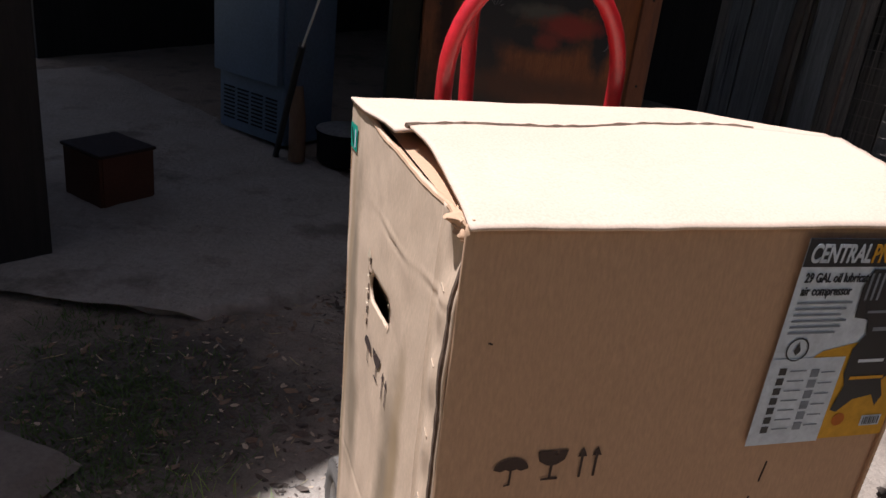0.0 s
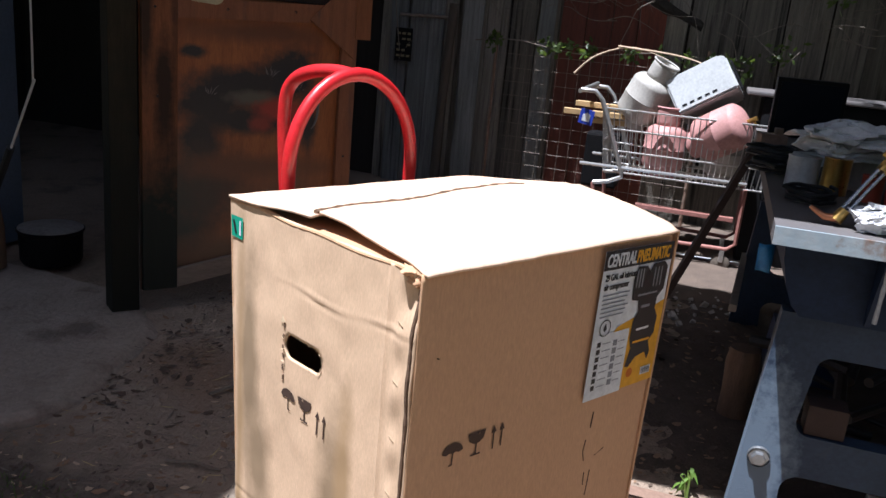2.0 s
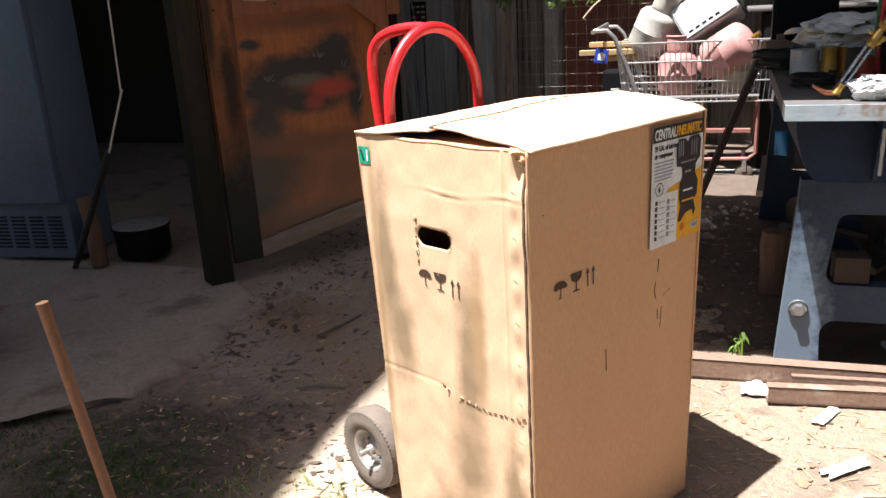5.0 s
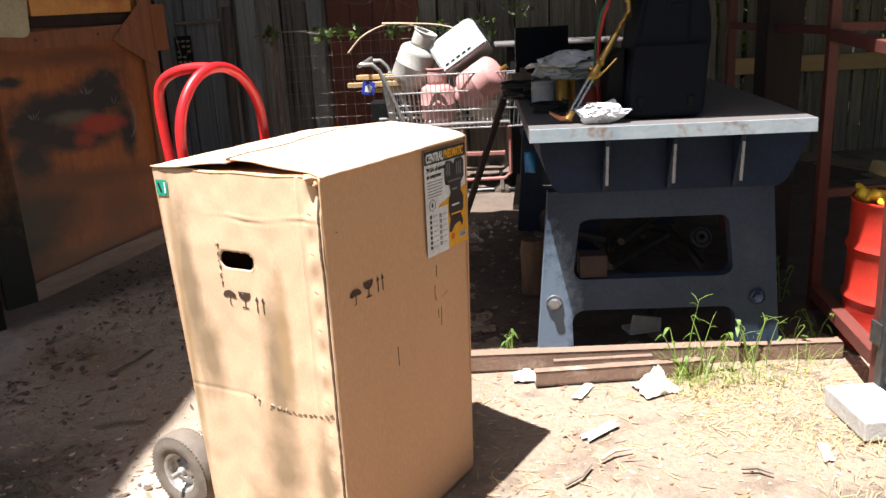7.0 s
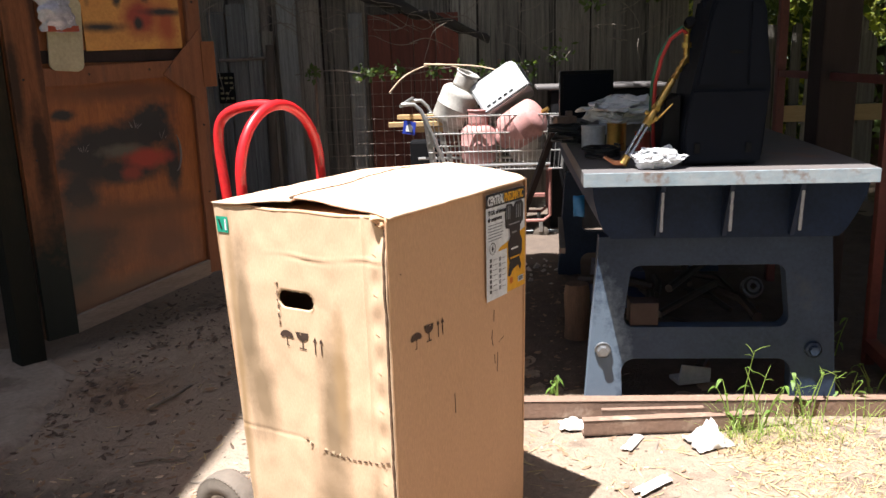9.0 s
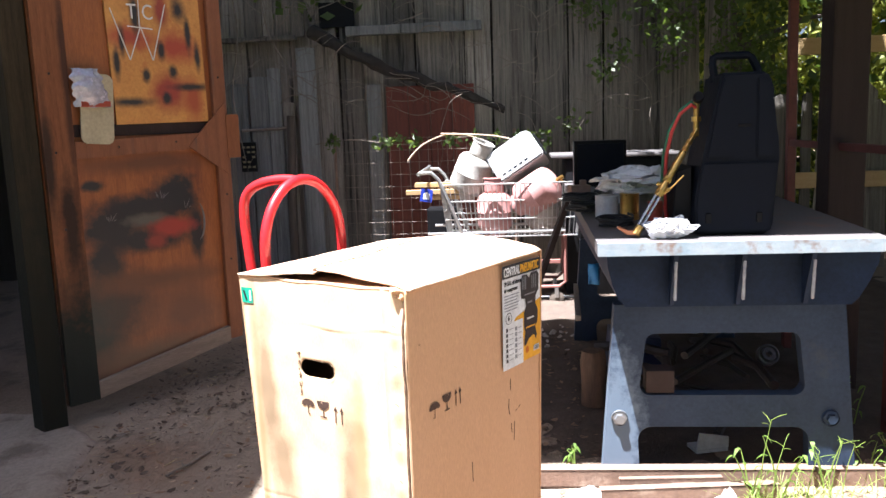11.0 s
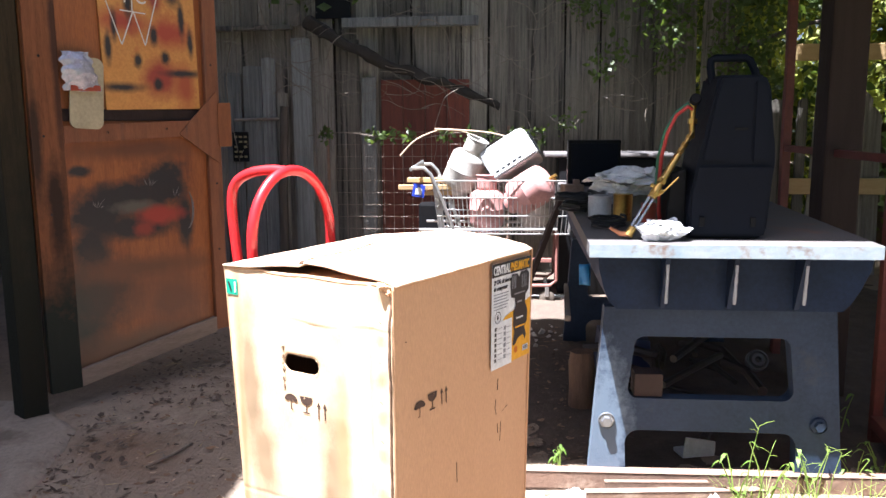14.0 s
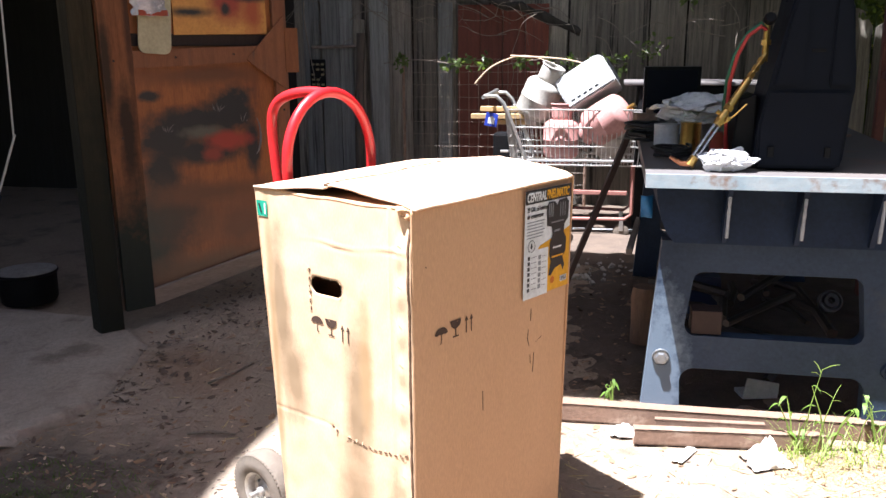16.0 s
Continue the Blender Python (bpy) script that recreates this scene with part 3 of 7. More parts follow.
def build_door():
    # hinged on its near post and standing ajar; x runs along the leaf, -y faces the yard
    a, b = Vector((0.49, 2.90, 0)), Vector((1.60, 2.86, 0))
    yaw = math.atan2(b.y - a.y, b.x - a.x)
    W = (b - a).length
    door = thing("door_1", Matrix.Translation((a.x, a.y, 0)) @ Matrix.Rotation(yaw, 4, "Z"), "orange-brown plywood shed door standing ajar, sprayed with black and red paint", "door", kind="structure")
    z0, z1 = 0.15, 2.75

    def board(name, x0, x1, lo, hi, y, d, mat, label=""):
        bm = B()
        box(bm, (x1 - x0, d, hi - lo), ((x0 + x1) / 2, y, (lo + hi) / 2), 0.004)
        return part(name, bm, mat, door, label)
    sk = 0.15   # the bottom edge climbs towards the free side
    bm = B()
    prism(bm, [(0.0, z0), (W, z0 + sk), (W, z1), (0, z1)], 0.0, 0.02)
    part("leaf", bm, PLY_SPRAYED, door, "orange stained plywood sheet")
    board("stile", 0.0, 0.165, z0, z1, -0.018, 0.03, STILE_BURNT, "red-brown stile, scorched and painted dark green below")
    board("stile", W - 0.09, W, z0 + sk, z1, -0.018, 0.03, STILE)
    bm = B()
    prism(bm, [(0.165, z0 + 0.005), (W - 0.09, z0 + sk - 0.01), (W - 0.09, z0 + sk + 0.08), (0.165, z0 + 0.095)], -0.034, -0.002)
    part("bottom_rail", bm, RAIL_DUSTY, door, "dusty grey-brown bottom rail")
    bm = B()
    prism(bm, [(0.165, 1.46), (W - 0.09, 1.49), (W - 0.09, 1.58), (0.165, 1.55)], -0.034, -0.002)
    part("middle_rail", bm, STILE, door)
    # corner gusset
    bm = B()
    prism(bm, [(W - 0.28, 1.5), (W - 0.02, 1.32), (W - 0.02, 1.75)], -0.04, -0.03)
    part("gusset", bm, STILE, door)
    bm = B()
    prism(bm, [(W - 0.02, 1.42), (W + 0.07, 1.42), (W + 0.07, 1.68), (W - 0.02, 1.68)], -0.045, -0.005)
    part("latch_block", bm, PLY, door, "raw timber latch block")

    # The shade below the painted board is put in as a dark strip.
    board("shadow_strip", 0.17, W - 0.1, 1.575, 1.64, -0.004, 0.008, DARK_POST, "dark strip standing for the shade under the painted board")
    bm = B()
    tube(bm, [(0.865 + 0.05 * math.cos(a), -0.003, 1.06 + 0.12 * math.sin(a)) for a in (radians(-75 + 13 * k) for k in range(11))], [0.0015 + 0.006 * math.sin(math.pi * k / 10) for k in range(11)], 5)
    part("white_smear", bm, SCRAPE, door, "curved grey-white paint smear")
    for x, z, n in ((0.33, 1.1, 5), (0.64, 1.2, 6), (0.8, 1.13, 3)):
        for k in range(n):
            a = radians(35 + 110 * k / n + jitter(12))
            r0, r1 = 0.01 + 0.015 * rnd.random(), 0.035 + 0.035 * rnd.random()
            bm = B()
            tube(bm, [(x + r * math.cos(a) + jitter(0.004), -0.001, z + r * math.sin(a)) for r in (r0, (r0 + r1) / 2, r1)], [0.0008, 0.0022, 0.0006], 5)
            part("scrape", bm, SCRAPE, door, "thin pale scrape")
    # nail heads along the rails
    for x, z in ((0.06, 2.3), (0.065, 1.9), (0.06, 1.5), (0.07, 1.1), (W - 0.05, 1.9), (W - 0.045, 1.2), (W - 0.05, 0.8), (0.4, 1.515), (0.75, 1.53)):
        bm = B()
        lathe(bm, [(0, -0.002), (0.006, -0.001), (0.007, 0.002)], 8, Matrix.Translation((x, -0.0355, z)) @ Matrix.Rotation(radians(90), 4, "X"))
        part("nail_head", bm, DARK_SCRAP_NAIL, door)
    # painted board
    board_ob = part("painted_board", box(B(), (0.575, 0.012, 0.95), (0, 0, 0.475), 0.002), BOARD_SPRAYED, door, "yellow-orange board sprayed with dark dots and strokes")
    board_ob.location = (0.70, -0.012, 1.64)
    board_ob.rotation_euler = (0, radians(-1.0), 0)

    for pts2 in (((-0.26, 0.62), (-0.171, 0.348)), ((-0.171, 0.348), (-0.092, 0.529)), ((-0.092, 0.529), (-0.034, 0.348)), ((-0.034, 0.348), (0.069, 0.656)), ((-0.169, 0.529), (-0.021, 0.518)), ((-0.155, 0.714), (-0.029, 0.70)), ((-0.098, 0.529), (-0.09, 0.71))):
        bm = B()
        tube(bm, [(x, -0.0085, z) for x, z in pts2], 0.0035, 5)
        part("chalk_line", bm, CHALK, board_ob)
    for letter, x in (("T", -0.166), ("C", -0.078)):
        lettering("chalk_letter", letter, 0.115, CHALK, board_ob, Matrix.Translation((x, -0.009, 0.57)) @ Matrix.Rotation(radians(90), 4, "X"), "white chalk letter", 0.85)
    # hanging rounded panel with a crisp bag over it
    pan = B()
    rr = 0.04
    out = []
    for cx, cz, a0 in ((0.09 - rr, 0.37 - rr, 0), (-0.09 + rr, 0.37 - rr, 90), (-0.09 + rr, -0.0 + rr, 180), (0.09 - rr, rr, 270)):
        out += [(cx + rr * math.cos(radians(a0 + 15 * k)), cz + rr * math.sin(radians(a0 + 15 * k))) for k in range(7)]
    prism(pan, out, -0.01, 0.0)
    hp = part("hanging_panel", pan, material("tan board", (0.5, 0.42, 0.26), rough=0.6, bump=0.05), door, "pale tan rounded panel")
    hp.location = (0.285, -0.034, 1.535)
    hp.rotation_euler = (0, radians(4), 0)
    bag = B()
    grid(bag, 22, 22, lambda s, t: ((s - 0.5) * (0.2 - 0.05 * t) + 0.02 * noise.noise((t * 7, s * 3, 4)) + 0.03 * (0.5 - t), -0.03 - 0.03 * math.sin(math.pi * s) * math.sin(math.pi * t) + 0.01 * abs(noise.noise((s * 5, t * 5, 2))) - 0.005 * abs(noise.noise((s * 7, t * 9, 6))), (t - 0.5) * 0.2 + 0.012 * noise.noise((s * 3, 3, t * 2))))
    bg = part("snack_bag", bag, material("silvery snack bag", (0.55, 0.55, 0.6), (0.35, 0.3, 0.35), scale=14, rough=0.25, metal=0.3, bump=0.2, c=(0.5, 0.05, 0.03), c_scale=9, c_amount=0.33), door, "crumpled silvery snack bag", smooth=True)
    bg.location = (0.255, -0.03, 1.83)
    red = B()
    box(red, (0.16, 0.008, 0.03), (0, 0, 0), 0.003)
    rb = part("red_strip", red, SMEAR_RED, door)
    rb.location = (0.285, -0.06, 1.745)
    # hinge post and its dark neighbour
    for name, u, w, mat, label in (("door_post", -0.075, 0.13, OLIVE_POST, "weathered olive-brown door post, blackened below"),):
        bm = B()
        box(bm, (w, 0.13, 2.9), (0, 0, 1.4), 0.008)
        ob = lone(name, bm, mat, label, "post", m=door.matrix_world @ Matrix.Translation((u, 0.06, 0)), kind="structure")
    return door


build_door()


# ---- carton ----
H = 1.17


def width_at(z):
    return 0.69 + 0.02 * z / H


def depth_at(z):
    return 0.528 + 0.05 * z / H


def ridge(d, w):
    return math.exp(-(d / w) ** 2)


def left_x(y, z):
    """How far the handle panel stands off its plane, with folds and knocks."""
    d = 0.008 * math.sin(math.pi * min(1, max(0, y / 0.56))) * math.sin(math.pi * z / H) + 0.018 * y / 0.58 * z / H
    inside = 1 if 0.04 < y < 0.36 else max(0, 1 - 18 * min(abs(y - 0.04), abs(y - 0.36)))
    fold = z - (1.05 + 0.006 * math.sin(y * 23) + 0.03 * (0.2 - y))
    d += (0.0017 * ridge(fold - 0.002, 0.004) - 0.0013 * ridge(fold + 0.006, 0.004)) * inside * (0.6 + 0.4 * math.sin(y * 31))
    d -= 0.0016 * ridge(z - (0.515 + 0.05 * (0.55 - y)), 0.004) * min(1, max(0, (y - 0.2) * 6))
    d += 0.005 * ridge(y - 0.034, 0.014) * (0.5 + 0.5 * math.sin(z * 61))
    d += 0.003 * ridge(y - 0.068, 0.004)
    d += 0.004 * noise.noise((y * 5, z * 4, 1.5)) + 0.0018 * noise.noise((y * 17, z * 13, 4.0)) + 0.0008 * noise.noise((y * 40, z * 18, 8.0))
    d -= 0.012 * ridge(y - 0.01, 0.02) * ridge(z - 1.13, 0.035)
    return -d


def front_y(x, z):
    d = 0.008 * math.sin(math.pi * min(1, max(0, x / 0.7))) * math.sin(math.pi * z / H)
    d += 0.002 * noise.noise((x * 4, z * 3, 9.5)) + 0.0008 * noise.noise((x * 16, z * 10, 2.0))
    d -= 0.002 * ridge(x - 0.52 - 0.02 * math.sin(z * 13), 0.005) * ridge(z - 0.72, 0.08)
    return -d


def left_point(y, z, off=0.0):
    return Vector((left_x(y, z) - off - 0.0027, y, z))


def front_point(x, z, off=0.0):
    return Vector((x, front_y(x, z) - off - 0.0027, z))


def build_carton():
    carton = thing("carton", CARTON, "tall scuffed brown cardboard carton standing on a red hand truck", "box")
    hole = (0.298, 0.927, 0.036, 0.0245)        # centre y, z, half straight, radius

    def hole_gap(y, z):
        return math.hypot(max(0, abs(y - hole[0]) - hole[2]), z - hole[1]) - hole[3]
    bm = B()
    ny, nz = 100, 220
    grid(bm, ny, nz, lambda s, t: Vector((0, s * depth_at(t * H), t * H)))
    kill = [f for f in bm.faces if hole_gap(f.calc_center_median().y, f.calc_center_median().z) < 0]
    bmesh.ops.delete(bm, geom=kill, context="FACES")
    for v in bm.verts:
        g = hole_gap(v.co.y, v.co.z)
        if abs(g) < 0.009 and any(e.is_boundary for e in v.link_edges):
            cy = hole[0] + max(-hole[2], min(hole[2], v.co.y - hole[0]))
            out = Vector((0, v.co.y - cy, v.co.z - hole[1])).normalized()
            v.co = Vector((0, cy, hole[1])) + out * hole[3]
    for v in bm.verts:
        v.co.x = left_x(v.co.y, v.co.z)
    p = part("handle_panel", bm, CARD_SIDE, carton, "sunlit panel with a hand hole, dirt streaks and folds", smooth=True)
    s = p.modifiers.new("thickness", "SOLIDIFY")
    s.thickness, s.offset = 0.005, 0.0
    bm = B()
    grid(bm, 60, 90, lambda s, t: front_point(s * width_at(t * H), t * H) + Vector((0, 0.0027, 0)))
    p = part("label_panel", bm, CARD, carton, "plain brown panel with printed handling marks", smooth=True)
    s = p.modifiers.new("thickness", "SOLIDIFY")
    s.thickness, s.offset = 0.005, 0.0
    def back_edge(s):
        p, q, r = Vector((-0.02, 0.581)), Vector((0.6, 0.535)), Vector((0.795, 0.37))
        return p.lerp(q, s / 0.74) if s < 0.74 else q.lerp(r, (s - 0.74) / 0.26)

    def top_xy(s, t):
        return Vector((s * 0.712, -0.0125)).lerp(back_edge(s), t)
    bm = B()
    grid(bm, 40, 40, lambda s, t: Vector((0.69 * s, 0.528, 0)).lerp(Vector((*back_edge(s), H)), t))
    p = part("back_panel", bm, CARD, carton)
    p.modifiers.new("thickness", "SOLIDIFY").thickness = 0.005
    bm = B()
    grid(bm, 24, 40, lambda s, t: Vector((0.69, 0.528 * s, 0)).lerp(Vector((*top_xy(1, s), H)), t))
    p = part("side_panel", bm, CARD, carton)
    p.modifiers.new("thickness", "SOLIDIFY").thickness = 0.005
    bm = B()
    box(bm, (0.64, 0.51, 0.006), (0.328, 0.265, 0.012))
    part("bottom_flap", bm, CARD, carton)
    # top flaps: they meet along x and gape at the handle end

    def seam(s):
        return 0.53 + 0.33 * s + 0.012 * math.sin(s * 14) + 0.006 * noise.noise((s * 30, 0, 2))

    def lift(s, t):
        z = 0.015 * math.exp(-((t - 0.53) / 0.22) ** 2) * max(0, 1 - s / 0.62) ** 1.2 + 0.006 * math.sin(math.pi * t) + 0.018 * s * t
        return z + 0.003 * noise.noise((s * 5, t * 4, 3)) + 0.0012 * noise.noise((s * 16, t * 14, 5))

    def flap(name, t0, t1, up, label):
        bm = B()

        def place(s, k):
            a, b = t0(s), t1(s)
            t = a + (b - a) * k
            xy = top_xy(s, t)
            return Vector((xy.x - 0.004 + (0.028 * ridge(t - 0.4, 0.3) * (1 - s) ** 8 if up else 0), xy.y, H + 0.004 + up + lift(s, t) - 0.008 * ridge(t, 0.05)))
        grid(bm, 70, 30, place)
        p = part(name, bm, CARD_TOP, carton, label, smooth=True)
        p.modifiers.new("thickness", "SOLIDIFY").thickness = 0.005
    flap("top_flap", lambda s: 0.0, seam, 0.005, "top flap, sunlight put in its colour")
    flap("top_flap", lambda s: seam(s) - 0.01, lambda s: 1.0, 0.0, "top flap, sunlight put in its colour")
    bm = B()
    pts = []
    for k in range(41):
        s = 0.02 + 0.8 * k / 40
        xy = top_xy(s, seam(s) + 0.003)
        pts.append(Vector((xy.x, xy.y, H + 0.007 + lift(s, seam(s)))))
    tube(bm, pts, [0.0052 + 0.003 * noise.noise((k * 0.9, 0, 0)) for k in range(41)], 6)
    part("torn_edge", bm, CARD_CORE, carton, "frayed corrugated edge of the top flap")
    bm = B()
    grid(bm, 6, 24, lambda s, t: Vector((0.003 + s * 0.2, 0.02 + t * 0.54, H - 0.004 - 0.012 * s)))
    part("inner_flap", bm, CARD, carton)
    # rolled rim of the handle panel under the gap
    bm = B()
    tube(bm, [left_point(y, H - 0.004 + 0.002 * math.sin(y * 30)) + Vector((0.004, 0, 0)) for y in (0.0 + 0.575 * k / 30 for k in range(31))], 0.005, 8)
    part("rolled_rim", bm, CARD, carton, smooth=True)
    # crushed corner
    bm = B()

    def crush(s, t):
        y = 0.001 + 0.05 * s * (1 - 0.45 * t) + 0.006 * noise.noise((t * 4, 1, 1)) * s
        z = H + 0.005 - 0.052 * t * (1 - 0.5 * s) + 0.006 * noise.noise((s * 4, 5, 1)) * t
        mid = min(1, 5 * min(s, 1 - s, t, 1 - t))
        fold = abs(noise.noise((s * 3.1, t * 2.6, 2.2))) * 0.022 + 0.005 * noise.noise((s * 8, t * 8, 6.1))
        return Vector((left_x(y, z) + 0.004 * (1 - mid) - mid * fold, y + 0.004 * mid * noise.noise((s * 5, t * 5, 8)), z))
    grid(bm, 22, 22, crush)
    part("crushed_corner", bm, CARD, carton, "crumpled corner of the carton", smooth=True).modifiers.new("thickness", "SOLIDIFY").thickness = 0.003
    # frayed liner round the hand hole
    bm = B()
    for k in range(34):
        a = 0.2 + 4.3 * k / 33
        cy, cz = hole[0] + (hole[2] if math.cos(a) > 0 else -hole[2]) * min(1, abs(math.cos(a)) * 2.2), hole[1]
        py, pz = cy + hole[3] * math.cos(a), cz + hole[3] * math.sin(a)
        bm.faces.new([bm.verts.new(left_point(py + jitter(0.0035), pz + jitter(0.0035), rnd.uniform(0.0, 0.003))) for _ in range(3)])
    tagged(part("torn_paper", bm, TAPE, carton, "frayed torn liner paper"), kind="stuff")
    # open joint at the near edge
    bm = B()
    tube(bm, [Vector((left_x(0.0, z) - 0.0032, 0.007 + 0.0025 * noise.noise((z * 6, 0, 5)), z)) for z in (0.0 + 1.14 * k / 60 for k in range(61))], [0.0042 + 0.003 * noise.noise((k * 0.7, 1, 0)) for k in range(61)], 6)
    part("joint_gap", bm, material("dark open board edge", (0.075, 0.043, 0.024), (0.17, 0.1, 0.058), scale=50, rough=0.95, bump=0.3), carton, "dark open joint along the carton edge")
    # staples along the glued joint
    for k in range(10):
        z = 0.15 + 0.103 * k
        bm = B()
        box(bm, (0.0012, 0.013, 0.0014), left_point(0.034, z, 0.0006), turn=Matrix.Rotation(radians(28), 3, "X"))
        part("staple", bm, STAPLE, carton)
    # torn perforations
    for pts in ([(0.3, 0.528), (0.27, 0.52)], [(0.24, 0.512), (0.2, 0.505), (0.14, 0.505), (0.07, 0.51), (0.012, 0.522)], [(0.358, 0.975), (0.362, 0.93), (0.36, 0.89), (0.361, 0.845)], [(0.215, 0.19), (0.18, 0.175), (0.15, 0.165)]):
        bm = B()
        for (ya, za), (yb, zb) in zip(pts, pts[1:]):
            n = max(2, int(math.hypot(yb - ya, zb - za) / 0.016))
            for k in range(n):
                y, z = ya + (yb - ya) * (k + 0.5) / n, za + (zb - za) * (k + 0.5) / n
                box(bm, (0.0015, 0.011 if abs(yb - ya) > abs(zb - za) else 0.004, 0.004 if abs(yb - ya) > abs(zb - za) else 0.011), left_point(y + jitter(0.002), z + jitter(0.002), 0.0012), turn=Matrix.Rotation(jitter(0.5), 3, "X"))
        part("perforation", bm, CARD_CORE, carton, "torn perforation line")
        bm = B()
        for (ya, za), (yb, zb) in zip(pts, pts[1:]):
            for k in range(3):
                y, z = ya + (yb - ya) * k / 3, za + (zb - za) * k / 3
                bm.faces.new([bm.verts.new(left_point(y + jitter(0.008), z + 0.004 + jitter(0.008), rnd.uniform(0.001, 0.006))) for _ in range(3)])
        tagged(part("torn_paper", bm, TAPE, carton, "frayed torn liner paper"), kind="stuff")

    # printed marks
    def mark(shape, at, up_scale, face, name):
        bm = B()
        for poly in shape:
            vs = [bm.verts.new(face(at[0] + x * up_scale, at[1] + z * up_scale, 0.0016)) for x, z in poly]
            bm.faces.new(vs)
        part(name, bm, CARD_INK, carton, "printed brown handling mark")
    dome = [(math.cos(radians(a)), 0.25 + 0.75 * math.sin(radians(a))) for a in range(0, 181, 15)]
    umbrella = [dome + [(-0.6, 0.12), (-0.3, 0.25), (0, 0.12), (0.3, 0.25), (0.6, 0.12)], [(-0.06, 0.2), (0.06, 0.2), (0.06, -0.8), (-0.06, -0.8)], [(0.06, -0.8), (0.06, -0.68), (-0.3, -0.75), (-0.32, -0.86)]]
    glass = [[(-0.9, 1), (0.3, 1), (0.1, 0.7), (0.35, 0.78), (0.25, 1), (0.9, 1), (0.75, 0.35), (0.3, 0.05), (0.0, 0.0), (-0.3, 0.05), (-0.75, 0.35)], [(-0.08, 0.05), (0.08, 0.05), (0.08, -0.8), (-0.08, -0.8)], [(-0.5, -0.8), (0.5, -0.8), (0.5, -0.95), (-0.5, -0.95)]]
    arrow = [[(-0.08, -0.95), (0.08, -0.95), (0.08, 0.5), (-0.08, 0.5)], [(-0.3, 0.45), (0.3, 0.45), (0, 1.05)]]
    for at, shape, name in (((0.1, 0.826), umbrella, "umbrella_mark"), ((0.156, 0.833), glass, "glass_mark"), ((0.199, 0.833), arrow, "arrow_mark"), ((0.22, 0.833), arrow, "arrow_mark")):
        mark(shape, at, 0.024, front_point, name)
    for at, shape, name in (((0.338, 0.815), umbrella, "umbrella_mark"), ((0.284, 0.815), glass, "glass_mark"), ((0.24, 0.808), arrow, "arrow_mark"), ((0.218, 0.808), arrow, "arrow_mark")):
        mark(shape, at, 0.024, left_point, name)
    # scratches
    for pts in ([(0.505, 0.8), (0.5, 0.765)], [(0.49, 0.74), (0.485, 0.715), (0.492, 0.69)], [(0.5, 0.66), (0.502, 0.63)], [(0.53, 0.69), (0.56, 0.7)], [(0.52, 0.66), (0.515, 0.6)], [(0.27, 0.62), (0.272, 0.56)], [(0.045, 1.02), (0.05, 1.018)]):
        bm = B()
        tube(bm, [front_point(x, z, 0.0) for x, z in pts], [0.0013] * len(pts), 5)
        part("scratch", bm, CARD_INK, carton, "dark scratch in the liner")
    # green sticker
    st = B()
    grid(st, 4, 4, lambda s, t: left_point(0.53 + 0.042 * s, 1.09 + 0.045 * t, 0.002))
    st = part("sticker", st, GREEN_INK, carton, "small green sticker with a white bar")
    bm = B()
    bm.faces.new([bm.verts.new(left_point(y, z, 0.0032)) for y, z in ((0.535, 1.097), (0.541, 1.097), (0.541, 1.128), (0.535, 1.128))])
    part("sticker_bar", bm, WHITE_INK, st)
    bm = B()
    bm.faces.new([bm.verts.new(left_point(y, z, 0.0032)) for y, z in ((0.55, 1.099), (0.557, 1.099), (0.565, 1.126), (0.558, 1.126))])
    part("sticker_bar", bm, BLACK_INK, st)
    build_label(carton)
    return carton


